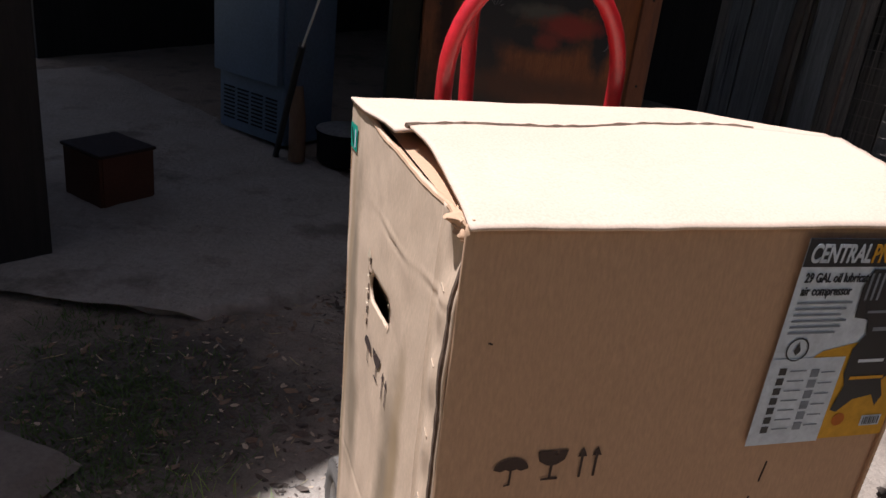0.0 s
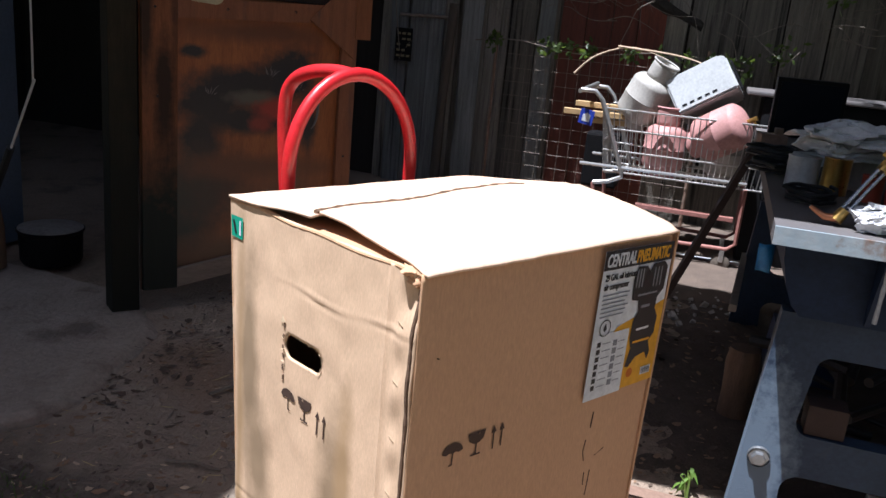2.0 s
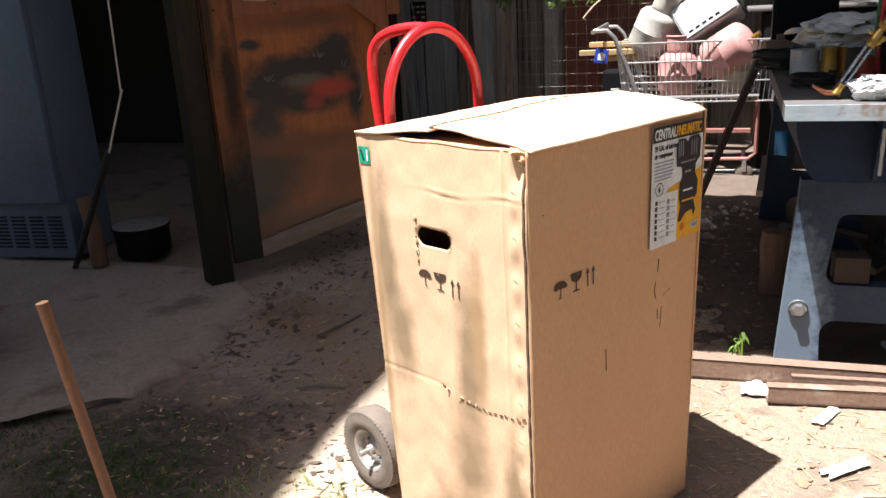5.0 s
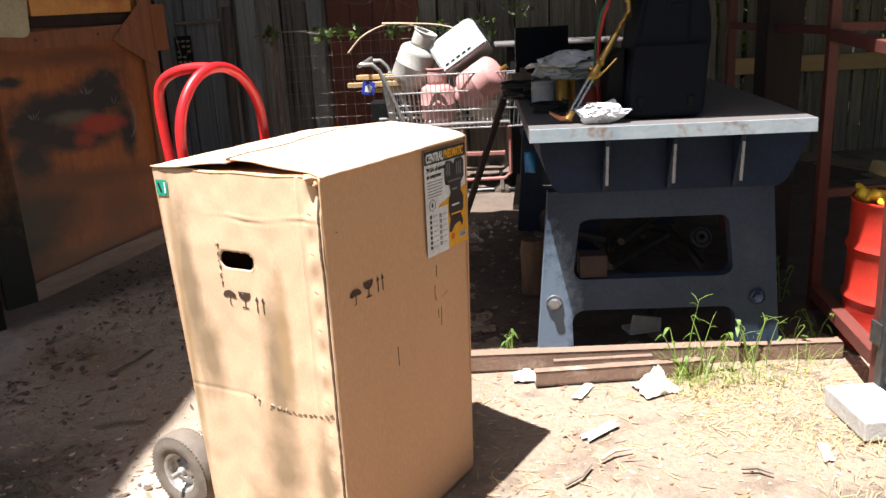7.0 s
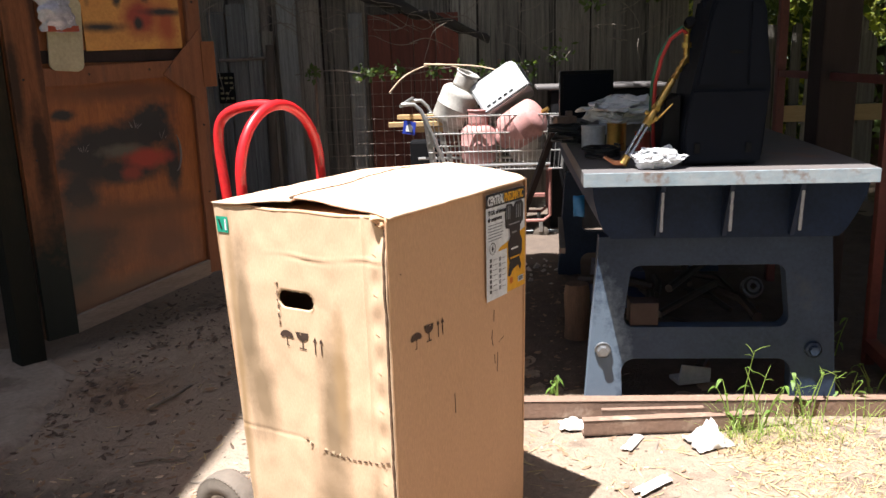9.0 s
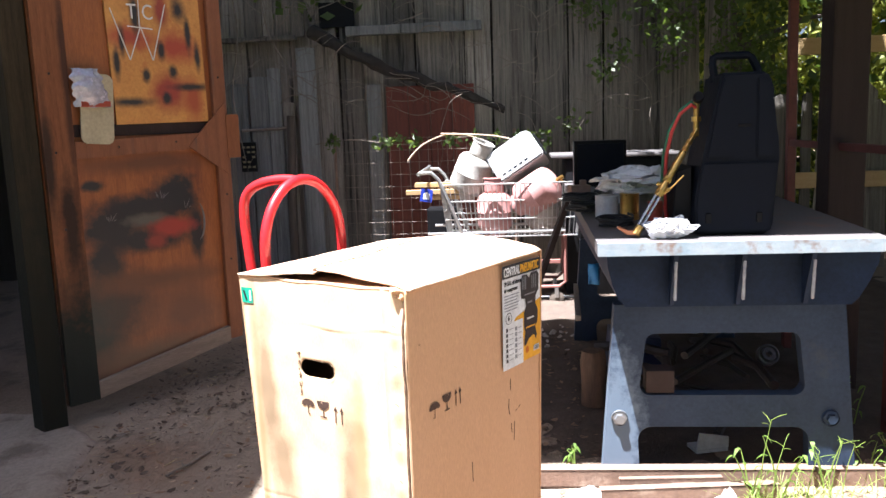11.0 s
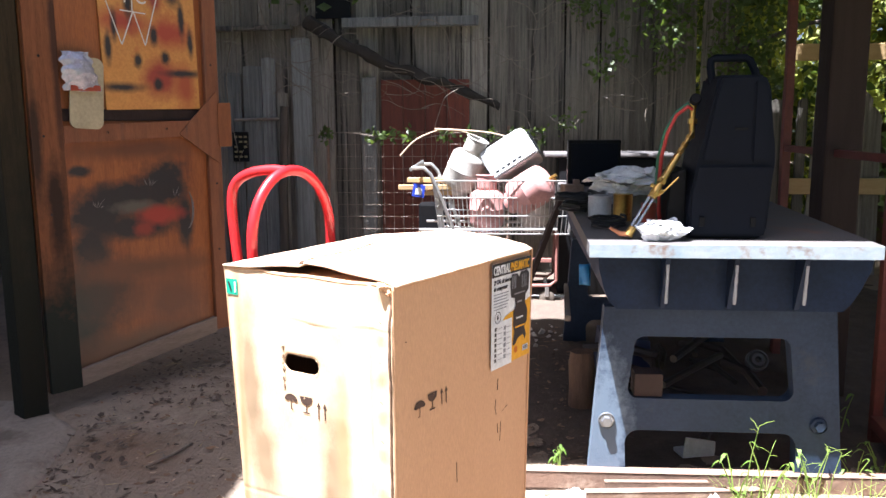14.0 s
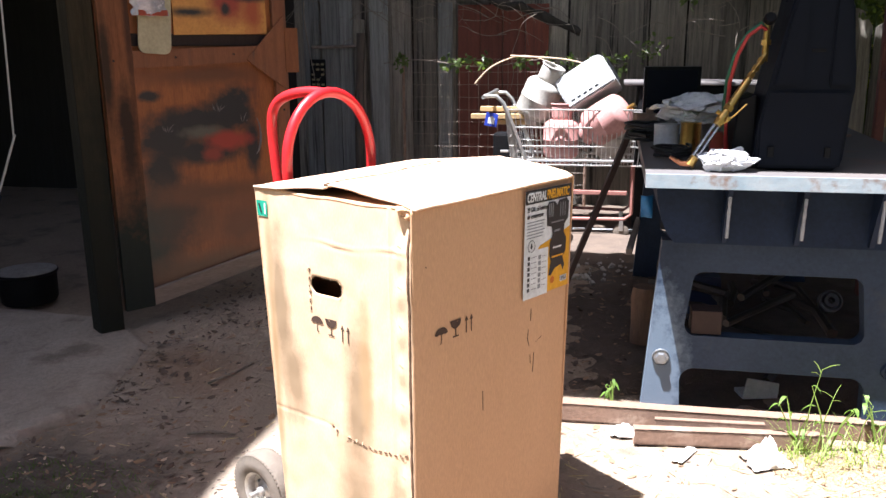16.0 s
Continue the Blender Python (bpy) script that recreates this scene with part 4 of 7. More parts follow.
def build_label(carton):
    LW, LH = 0.238, 0.315
    lab = B()
    grid(lab, 6, 6, lambda s, t: Vector((s * LW, 0.0, t * LH)))
    label = part("product_label", lab, WHITE_INK, carton, "white and amber product label with a machine picture")
    label.location = (0.452, -0.0135, 0.84)
    label.rotation_euler = (0, radians(1.0), 0)

    def patch(name, poly, mat, lift=0.0008, text=""):
        bm = B()
        bm.faces.new([bm.verts.new((x, -lift, z)) for x, z in poly])
        return part(name, bm, mat, label, text)

    def bar(name, x0, x1, z0, z1, mat, lift=0.0012):
        return patch(name, [(x0, z0), (x1, z0), (x1, z1), (x0, z1)], mat, lift)
    patch("amber_field", [(0.0, 0.0), (LW, 0.0), (LW, 0.185), (0.16, 0.165), (0.08, 0.148), (0.0, 0.09)], YELLOW_INK, text="amber printed field")
    bar("title_band", 0.0, LW, LH - 0.04, LH, BLACK_INK)
    up = Matrix.Rotation(radians(90), 4, "X")
    lettering("title_text", "CENTRAL", 0.036, WHITE_INK, label, Matrix.Translation((0.007, -0.0018, LH - 0.033)) @ up, "white title lettering", 0.62, 0.1, 0.0009)
    lettering("title_text", "PNEUMATIC", 0.036, YELLOW_INK, label, Matrix.Translation((0.106, -0.0018, LH - 0.033)) @ up, "amber title lettering", 0.60, 0.1, 0.0009)
    lettering("subtitle_text", "29 GAL oil lubricated", 0.019, BLACK_INK, label, Matrix.Translation((0.01, -0.0014, LH - 0.062)) @ up, "black subtitle lettering", 0.7, 0.0, 0.0003)
    lettering("subtitle_text", "air compressor", 0.019, BLACK_INK, label, Matrix.Translation((0.01, -0.0014, LH - 0.081)) @ up, "black subtitle lettering", 0.7, 0.0, 0.0003)
    for k in range(6):
        bar("print_line", 0.01, 0.01 + (0.09 - 0.006 * (k % 3)), LH - 0.094 - 0.009 * k, LH - 0.091 - 0.009 * k, GREY_INK)
    bm = B()
    for a, b in ((0.0185, 0.016),):
        n = 28
        for k in range(n):
            t0, t1 = 2 * math.pi * k / n, 2 * math.pi * (k + 1) / n
            bm.faces.new([bm.verts.new((0.035 + r * math.cos(t), -0.0014, 0.152 + r * math.sin(t))) for r, t in ((a, t0), (a, t1), (b, t1), (b, t0))])
    part("round_seal", bm, BLACK_INK, label)
    patch("seal_drop", [(0.035, 0.164), (0.041, 0.15), (0.035, 0.143), (0.029, 0.15)], BLACK_INK, 0.0014)
    table = bar("spec_panel", -0.002, 0.122, -0.003, 0.138, WHITE_INK, 0.0014)
    for k in range(7):
        bar("spec_icon", 0.016, 0.028, 0.018 + 0.0158 * k, 0.029 + 0.0158 * k, BLACK_INK, 0.002)
        bar("print_line", 0.034, 0.062, 0.0225 + 0.0158 * k, 0.0245 + 0.0158 * k, GREY_INK, 0.002)
    for k in range(6):
        bar("spec_photo", 0.07, 0.084, 0.02 + 0.0175 * k, 0.033 + 0.0175 * k, GREY_INK, 0.002)
        bar("print_line", 0.088, 0.112, 0.026 + 0.0175 * k, 0.028 + 0.0175 * k, GREY_INK, 0.002)
    # machine picture: plain dark shapes
    patch("machine_picture", [(0.112, 0.2), (0.108, 0.245), (0.118, 0.272), (0.15, 0.27), (0.162, 0.258), (0.172, 0.272), (0.212, 0.274), (0.226, 0.262), (0.224, 0.212), (0.205, 0.196), (0.203, 0.17), (0.218, 0.15), (0.216, 0.112), (0.2, 0.096), (0.212, 0.07), (0.205, 0.052), (0.192, 0.072), (0.16, 0.066), (0.138, 0.046), (0.126, 0.05), (0.136, 0.09), (0.128, 0.11), (0.128, 0.15), (0.142, 0.172), (0.136, 0.196)], BLACK_INK, 0.0022, "dark printed machine shape")
    for x0, z0, w, h, mat in ((0.116, 0.226, 0.004, 0.04, GREY_INK), (0.126, 0.226, 0.004, 0.04, GREY_INK), (0.136, 0.226, 0.004, 0.04, GREY_INK), (0.178, 0.222, 0.004, 0.042, GREY_INK), (0.19, 0.222, 0.004, 0.042, GREY_INK), (0.202, 0.222, 0.004, 0.042, GREY_INK), (0.13, 0.206, 0.07, 0.004, GREY_INK), (0.15, 0.178, 0.03, 0.006, GREY_INK)):
        bar("picture_detail", x0, x0 + w, z0, z0 + h, mat, 0.003)
    for x0, z0, w, h, mat in ((0.145, 0.128, 0.045, 0.005, WHITE_INK), (0.14, 0.1, 0.06, 0.005, YELLOW_INK)):
        bar("picture_detail", x0, x0 + w, z0, z0 + h, mat, 0.003)
    bar("barcode_panel", 0.19, 0.226, 0.018, 0.036, WHITE_INK, 0.002)
    for k in range(8):
        bar("barcode_bar", 0.193 + 0.0038 * k, 0.1945 + 0.0038 * k + 0.0008 * (k % 2), 0.021, 0.034, BLACK_INK, 0.003)
    bm = B()
    bm.faces.new([bm.verts.new((0.148 + 0.011 * math.cos(2 * math.pi * k / 20), -0.0016, 0.032 + 0.011 * math.sin(2 * math.pi * k / 20))) for k in range(20)])
    part("orange_seal", bm, ORANGE_INK, label)


GRIME = (0.27, 0.185, 0.105)
STREAK = (0.34, 0.22, 0.11)
# Base paler than CARD: the panel's sunlight is in its colour; streaks are dirt.
CARD_SIDE = material("streaked cardboard lightened as sunlit", (0.64, 0.445, 0.285), (0.59, 0.405, 0.255), scale=3, fine=200, rough=0.85, bump=0.08, stretch=(1, 1.6, 0.42), dist=0.004,
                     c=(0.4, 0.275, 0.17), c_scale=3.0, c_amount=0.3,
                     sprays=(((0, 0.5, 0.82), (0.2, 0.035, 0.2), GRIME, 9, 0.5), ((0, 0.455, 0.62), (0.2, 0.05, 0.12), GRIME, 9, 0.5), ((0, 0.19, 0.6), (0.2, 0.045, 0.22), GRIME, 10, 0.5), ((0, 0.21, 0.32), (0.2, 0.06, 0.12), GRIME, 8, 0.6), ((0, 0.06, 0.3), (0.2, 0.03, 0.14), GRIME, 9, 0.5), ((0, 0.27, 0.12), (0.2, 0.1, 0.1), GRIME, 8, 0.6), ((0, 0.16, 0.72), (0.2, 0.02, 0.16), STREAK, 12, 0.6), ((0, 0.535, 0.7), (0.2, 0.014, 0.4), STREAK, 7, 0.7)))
build_carton()


# ---- hand truck ----
def build_truck():
    truck = thing("hand_truck", CARTON, "red tubular hand truck with pneumatic tyres behind the carton", "hand truck")
    yb = 0.665
    cx, r = 0.345, 0.178
    bm = B()
    leg_l = [(cx - r, yb, 0.12 + 0.12 * k) for k in range(9)]
    top = [(cx + r * math.cos(radians(a)), yb, 1.2 + 0.215 * math.sin(radians(a))) for a in range(180, -1, -9)]
    leg_r = [(cx + r, yb, 0.12 + 0.12 * k) for k in range(8, -1, -1)]
    tube(bm, leg_l + top + leg_r, 0.0165, 12)
    part("frame_hoop", bm, RED, truck, "glossy red bent tube", smooth=True)
    bm = B()
    gx = cx - 0.05
    pts = [(cx - 0.02, yb, 1.413), (cx - 0.03, yb + 0.06, 1.416), (gx, yb + 0.13, 1.405), (gx - 0.012, yb + 0.185, 1.375), (gx - 0.018, yb + 0.205, 1.32), (gx - 0.018, yb + 0.2, 1.2), (gx - 0.015, yb + 0.17, 1.0), (gx - 0.01, yb + 0.1, 0.85), (gx, yb + 0.01, 0.78)]
    smooth_pts = []
    for i in range(len(pts) - 1):
        p0, p1, p2, p3 = (Vector(pts[max(0, min(len(pts) - 1, i + k))]) for k in (-1, 0, 1, 2))
        for k in range(5):
            t = k / 5
            smooth_pts.append(0.5 * (2 * p1 + (p2 - p0) * t + (2 * p0 - 5 * p1 + 4 * p2 - p3) * t * t + (3 * p1 - p0 - 3 * p2 + p3) * t ** 3))
    tube(bm, smooth_pts + [Vector(pts[-1])], 0.0165, 12)
    part("grip_loop", bm, RED, truck, "glossy red bent tube", smooth=True)
    for z in (0.3, 0.55, 0.78, 1.0):
        bm = B()
        rod(bm, (cx - r, yb, z), (cx + r, yb, z), 0.012)
        part("cross_bar", bm, RED, truck, smooth=True)
    bm = B()
    box(bm, (0.36, 0.3, 0.005), (cx, yb - 0.15, 0.008), 0.002)
    part("toe_plate", bm, RED, truck)
    bm = B()
    rod(bm, (-0.0, 0.735, 0.133), (0.69, 0.735, 0.133), 0.009)
    part("axle", bm, RIM, truck, smooth=True)
    for x in (cx - r, cx + r):
        bm = B()
        tube(bm, [(x, yb, 0.4), (x, 0.735, 0.133)], 0.012, 8)
        part("axle_bracket", bm, RED, truck)
    for x, s in ((0.066, -1), (0.63, 1)):
        wm = Matrix.Translation((x, 0.735, 0.133)) @ Matrix.Rotation(radians(90 * s), 4, "Y")
        bm = B()
        R, w = 0.133, 0.042
        prof = [(0.068, -w * 0.8), (0.085, -w), (0.108, -w * 1.02), (0.122, -w * 0.86)]
        for k in range(9):
            a = radians(-60 + 15 * k)
            prof.append((0.115 + 0.018 * math.cos(a) + (0.0014 if k % 2 else -0.001), w * 0.86 * math.sin(a) / math.sin(radians(60))))
        prof += [(0.122, w * 0.86), (0.108, w * 1.02), (0.085, w), (0.068, w * 0.8), (0.066, 0.0), (0.068, -w * 0.8)]
        lathe(bm, prof, 48)
        wheel = part("wheel", bm, RUBBER, truck, "dusty grooved pneumatic tyre", smooth=True, m=wm)
        bm = B()
        lathe(bm, [(0.02, 0.02), (0.03, 0.012), (0.04, 0.0), (0.058, 0.004), (0.062, 0.03), (0.07, 0.036), (0.07, 0.03), (0.064, -0.034), (0.02, -0.034), (0.02, 0.02)], 32)
        part("rim", bm, RIM, wheel, "dull pressed steel rim", smooth=True)
        bm = B()
        lathe(bm, [(0.0, 0.034), (0.013, 0.034), (0.016, 0.028), (0.016, 0.0)], 16)
        part("hub", bm, RIM, wheel, smooth=True)
        for k in range(4):
            bm = B()
            a = radians(45 + 90 * k)
            lathe(bm, [(0.0, 0.012), (0.005, 0.012), (0.006, 0.0)], 6, Matrix.Translation((0.035 * math.cos(a), 0.035 * math.sin(a), 0.005)))
            part("wheel_nut", bm, BOLT, wheel)
        # tread blocks
        bm = B()
        for k in range(60):
            a = 2 * math.pi * k / 60
            for zz in (-0.03, 0.03):
                box(bm, (0.004, 0.006, 0.014), (0.1255 * math.cos(a), 0.1255 * math.sin(a), zz), turn=Matrix.Rotation(a, 3, "Z"))
        tagged(part("tread", bm, RUBBER, wheel), kind="stuff")
    return truck


build_truck()


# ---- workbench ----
# The pale spray paints sunlight onto the lower left leg.
BENCH_FRAME = material("worn blue-grey frame paint with a sunlit leg", (0.026, 0.045, 0.082), (0.013, 0.023, 0.043), scale=4, spec=0.3, rough=0.6, bump=0.12, c=(0.045, 0.05, 0.062), c_scale=3.3, c_amount=0.34,
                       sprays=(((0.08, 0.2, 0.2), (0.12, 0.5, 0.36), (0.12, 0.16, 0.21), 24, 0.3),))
def build_bench():
    bench = thing("workbench", BENCH, "heavy cast workbench in worn blue-grey paint with a steel top", "workbench")
    L, slope = 2.5, 0.022
    sl = Matrix.Rotation(slope, 4, "X")
    bm = B()
    prism(bm, [(0, 1.032), (1.115, 1.032), (1.115, 1.085), (0, 1.085)], 0.012, L)
    for v in bm.verts:
        v.co.z += slope * v.co.y
    part("top", bm, BENCH_TOP, bench, "dark oxidised steel top")
    bm = B()
    vs = grid(bm, 60, 4, lambda s, t: Vector((s * 1.115, 0.0004 * noise.noise((s * 40, t * 3, 1)), 1.0325 + t * 0.0525 + (0.0012 * noise.noise((s * 60, 3, 1)) if t in (0, 1) else 0))))
    geo = bmesh.ops.extrude_face_region(bm, geom=bm.faces[:])
    bmesh.ops.translate(bm, verts=[e for e in geo["geom"] if isinstance(e, bmesh.types.BMVert)], vec=(0, 0.012, 0))
    part("front_edge", bm, BENCH_EDGE, bench, "chipped pale blue front edge")

    prof = [(0.05, 1.03), (0.055, 0.96), (0.075, 0.88), (0.1, 0.82), (0.13, 0.79), (1.04, 0.79), (1.07, 0.82), (1.105, 0.88), (1.14, 0.96), (1.15, 1.03)]
    bm = B()
    prism(bm, [(x, z - 0.001) for x, z in prof], 0.16, L - 0.1)
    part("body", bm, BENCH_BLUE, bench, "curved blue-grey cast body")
    for u in (0.315, 0.582, 0.85):
        bm = B()
        prism(bm, [(0.0, 1.03), (0.12, 1.03), (0.12, 0.8), (0.1, 0.8), (0.06, 0.9)], -0.009, 0.009)
        rib = part("rib", bm, BENCH_BLUE, bench, m=Matrix.Translation((u, 0.16, 0)) @ Matrix.Rotation(radians(-90), 4, "Z") @ Matrix.Rotation(radians(180), 4, "Z") @ Matrix.Translation((-0.12, 0, 0)))
        bm = B()
        tube(bm, [(u - 0.004, 0.035 + 0.1 * max(0, (1.0 - z)) * 4 * 0.28 - 0.004, z) for z in (1.0 - 0.02 * k for k in range(9))], [0.006 + 0.0025 * noise.noise((k * 2.1, u, 0)) for k in range(9)], 6)
        part("weld_bead", bm, WELD, bench, "bright rough weld bead")
    # cast end frames
    for v0 in (0.19, L - 0.35):
        bm = B()
        # left cheek, right cheek, header, mid rail: one casting with rounded openings

        def bend(c, r, a0, a1):
            return [(c[0] + r * math.cos(radians(a0 + (a1 - a0) * k / 6)), c[1] + r * math.sin(radians(a0 + (a1 - a0) * k / 6))) for k in range(7)]
        left_low, left_high = bend((0.237, 0.437), 0.045, 270, 172), bend((0.257, 0.623), 0.042, 172, 90)
        right_high, right_low = bend((0.812, 0.623), 0.042, 90, 8), bend((0.832, 0.437), 0.045, 8, -90)
        arch_l, arch_r = bend((0.245, 0.19), 0.06, 180, 90), bend((0.84, 0.19), 0.06, 90, 0)
        prism(bm, [(0.085, 0.79), (0.03, 0.0), (0.195, 0.0)] + arch_l + left_low + left_high + [(left_high[-1][0], 0.79)], v0, v0 + 0.07)
        prism(bm, [(1.03, 0.79), (right_high[0][0], 0.79)] + right_high + right_low + arch_r + [(0.905, 0.0), (1.1, 0.0)], v0, v0 + 0.07)
        prism(bm, [(left_high[-1][0], 0.79), left_high[-1], right_high[0], (right_high[0][0], 0.79)], v0, v0 + 0.07)
        prism(bm, [left_low[0], arch_l[-1], arch_r[0], right_low[-1]], v0, v0 + 0.07)
        bmesh.ops.remove_doubles(bm, verts=bm.verts[:], dist=0.0005)
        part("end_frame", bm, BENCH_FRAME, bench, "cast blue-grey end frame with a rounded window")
    for u in (0.105, 0.985):
        bm = B()
        lathe(bm, [(0.0, 0.03), (0.02, 0.03), (0.022, 0.012), (0.034, 0.01), (0.034, 0.0)], 6, Matrix.Translation((u, 0.19, 0.292)) @ Matrix.Rotation(radians(90), 4, "X"))
        lathe(bm, [(0.034, 0.012), (0.036, 0.006), (0.036, 0.0)], 20, Matrix.Translation((u, 0.189, 0.292)) @ Matrix.Rotation(radians(90), 4, "X"))
        part("bolt", bm, BOLT if u < 0.5 else BENCH_FRAME, bench, "galvanised hexagon bolt" if u < 0.5 else "painted hexagon bolt")
    return bench


build_bench()


# ---- things on the workbench ----
def bench_z(v):
    return 1.0855 + 0.022 * v


def at_bench(u, v, z=None, yaw=0.0):
    return BENCH @ Matrix.Translation((u, v, bench_z(v) if z is None else z)) @ Matrix.Rotation(radians(yaw), 4, "Z")


def build_case():
    case = thing("tool_tote", at_bench(0, 0), "black moulded plastic gas torch tote standing on the workbench", "tool case")
    z0 = 0.003 + 0.022 * 0.13
    up = Matrix.Translation((0, 0, z0))
    bm = B()
    prism(bm, [(0.396, 0.02), (0.405, 0.003), (0.7, 0.003), (0.714, 0.03), (0.731, 0.302), (0.727, 0.38), (0.703, 0.605), (0.678, 0.65), (0.5, 0.648), (0.484, 0.552), (0.443, 0.37), (0.405, 0.166)], 0.14, 0.42)
    bmesh.ops.bevel(bm, geom=bm.edges[:], offset=0.011, segments=3, affect="EDGES")
    part("shell", bm, BLACK, case, smooth=True, m=up)
    bm = B()
    prism(bm, [(0.41, 0.012), (0.7, 0.012), (0.719, 0.295), (0.43, 0.295), (0.414, 0.17)], 0.128, 0.16)
    bmesh.ops.bevel(bm, geom=bm.edges[:], offset=0.007, segments=2, affect="EDGES")
    part("lower_panel", bm, BLACK, case, smooth=True, m=up)
    for outline in ([(0.448, 0.312), (0.55, 0.312), (0.556, 0.62), (0.51, 0.628), (0.493, 0.55)], [(0.64, 0.312), (0.718, 0.312), (0.695, 0.59), (0.672, 0.628), (0.64, 0.625)]):
        bm = B()
        prism(bm, outline, 0.13, 0.16)
        bmesh.ops.bevel(bm, geom=bm.edges[:], offset=0.006, segments=2, affect="EDGES")
        part("upper_panel", bm, BLACK, case, smooth=True, m=up)
    bm = B()
    box(bm, (0.05, 0.006, 0.012), (0.595, 0.139, 0.44), 0.002)
    part("catch", bm, BLACK_DULL, case, m=up)
    bm = B()
    tube(bm, [(0.505, 0.27, 0.62), (0.494, 0.27, 0.69), (0.497, 0.27, 0.714), (0.51, 0.27, 0.722), (0.632, 0.27, 0.722), (0.648, 0.27, 0.714), (0.672, 0.27, 0.67), (0.685, 0.27, 0.62)], 0.0165, 8)
    part("carry_handle", bm, BLACK, case, smooth=True, m=up)
    bm = B()
    prism(bm, [(0.32, 0.0), (0.405, 0.0), (0.405, 0.28), (0.34, 0.26)], 0.2, 0.42)
    bmesh.ops.bevel(bm, geom=bm.edges[:], offset=0.006, segments=1, affect="EDGES")
    part("side_pocket", bm, BLACK_DULL, case, m=Matrix.Translation((0, 0, z0)))
    for u in (0.455, 0.655):
        bm = B()
        box(bm, (0.022, 0.012, 0.04), (u, 0.126, 0.07), 0.003)
        part("latch", bm, BLACK_DULL, case, m=Matrix.Translation((0, 0, z0)))
    # regulator at its side
    bm = B()
    lathe(bm, [(0, 0.036), (0.018, 0.036), (0.022, 0.03), (0.022, 0.008), (0.014, 0.0), (0, 0)], 20, Matrix.Translation((0.43, 0.24, 0.55 + z0)) @ Matrix.Rotation(radians(70), 4, "X"))
    part("regulator", bm, BLACK_DULL, case, "black regulator knob", smooth=True)
    bm = B()
    rod(bm, (0.425, 0.24, 0.55 + z0), (0.425, 0.24, 0.4 + z0), 0.012)
    rod(bm, (0.425, 0.24, 0.48 + z0), (0.425, 0.24, 0.46 + z0), 0.02, seg=6)
    part("valve_stem", bm, BRASS, case, smooth=True)
    for mat, dx, lab in ((HOSE_RED, 0.0, "red rubber hose"), (HOSE_GREEN, 0.012, "green rubber hose")):
        bm = B()
        tube(bm, [(0.43, 0.24, 0.52), (0.40, 0.22, 0.535 + dx), (0.355, 0.22, 0.50 + dx), (0.325 - dx, 0.23, 0.43), (0.305 - dx, 0.24, 0.33), (0.302 - dx, 0.26, 0.2), (0.31, 0.28, 0.1), (0.33, 0.32, 0.015)], 0.0085 if mat is HOSE_RED else 0.006, 8)
        part("hose", bm, mat, case, lab, smooth=True)
    return case


build_case()


def build_torch():
    torch = thing("cutting_torch", at_bench(0, 0), "brass gas cutting torch leaning on the black tote", "torch")
    a, b = Vector((0.165, 0.12, 0.022)), Vector((0.425, 0.235, 0.43))
    d = (b - a).normalized()
    side = d.cross(Vector((0, 1, 0))).normalized()

    def p(t, s=0.0):
        return a + (b - a) * t + side * s
    bm = B()
    tube(bm, [p(0.36), p(0.45), p(0.5), p(0.55), p(0.78), p(0.8)], [0.018, 0.018, 0.012, 0.015, 0.015, 0.01], 12)
    part("grip", bm, BRASS, torch, smooth=True)
    for t in (0.38, 0.5, 0.8, 0.86, 0.93):
        bm = B()
        rod(bm, p(t), p(t + 0.035), 0.02 if t < 0.6 else 0.014, seg=6)
        part("collar", bm, BRASS, torch)
    bm = B()
    rod(bm, p(0.8), p(1.02), 0.009)
    part("tail_valve", bm, BRASS, torch, smooth=True)
    for s in (-0.009, 0.009):
        bm = B()
        rod(bm, p(0.05, s), p(0.37, s), 0.006)
        part("gas_tube", bm, STEEL, torch, "bright steel tube", smooth=True)
    bm = B()
    rod(bm, p(-0.01), p(0.07), 0.019, 0.016, seg=12)
    part("head", bm, BRASS, torch, smooth=True)
    bm = B()
    tube(bm, [p(0.01), p(-0.01) + Vector((-0.03, 0, 0.008)), p(0.0) + Vector((-0.075, 0, 0.028))], [0.013, 0.011, 0.006], 10)
    part("tip", bm, COPPER, torch, "orange copper tip", smooth=True)
    bm = B()
    tube(bm, [p(0.4, -0.018), p(0.5, -0.035), p(0.62, -0.05)], 0.004, 6)
    part("lever", bm, BRASS, torch)
    for s in (0.03, -0.03):
        bm = B()
        rod(bm, p(0.45), p(0.45, s), 0.009)
        part("valve_knob", bm, BRASS, torch)
    return torch


build_torch()


def crumple(name, w, d, h, mat, label, category, m, seed, n=26, sharp=5.0):
    bm = B()

    def place(s, t):
        x, y = s - 0.5, t - 0.5
        r = min(1, 2.0 * math.hypot(x, y))
        k = noise.noise((x * sharp + seed, y * sharp, seed))
        k2 = noise.noise((x * sharp * 2.3, y * sharp * 2.3 + seed, 3.3))
        z = h * max(0.02, (1 - r ** 2) * (0.65 + 0.7 * k) + 0.22 * k2 + 0.06)
        rim = 1 + 0.25 * noise.noise((math.atan2(y, x) * 1.5, seed, 0))
        return Vector((x * w * rim, y * d * rim, z))
    grid(bm, n, n, place)
    ob = lone(name, bm, mat, label, category, m=m, smooth=True)
    s = ob.modifiers.new("thickness", "SOLIDIFY")
    s.thickness = 0.0015
    return ob


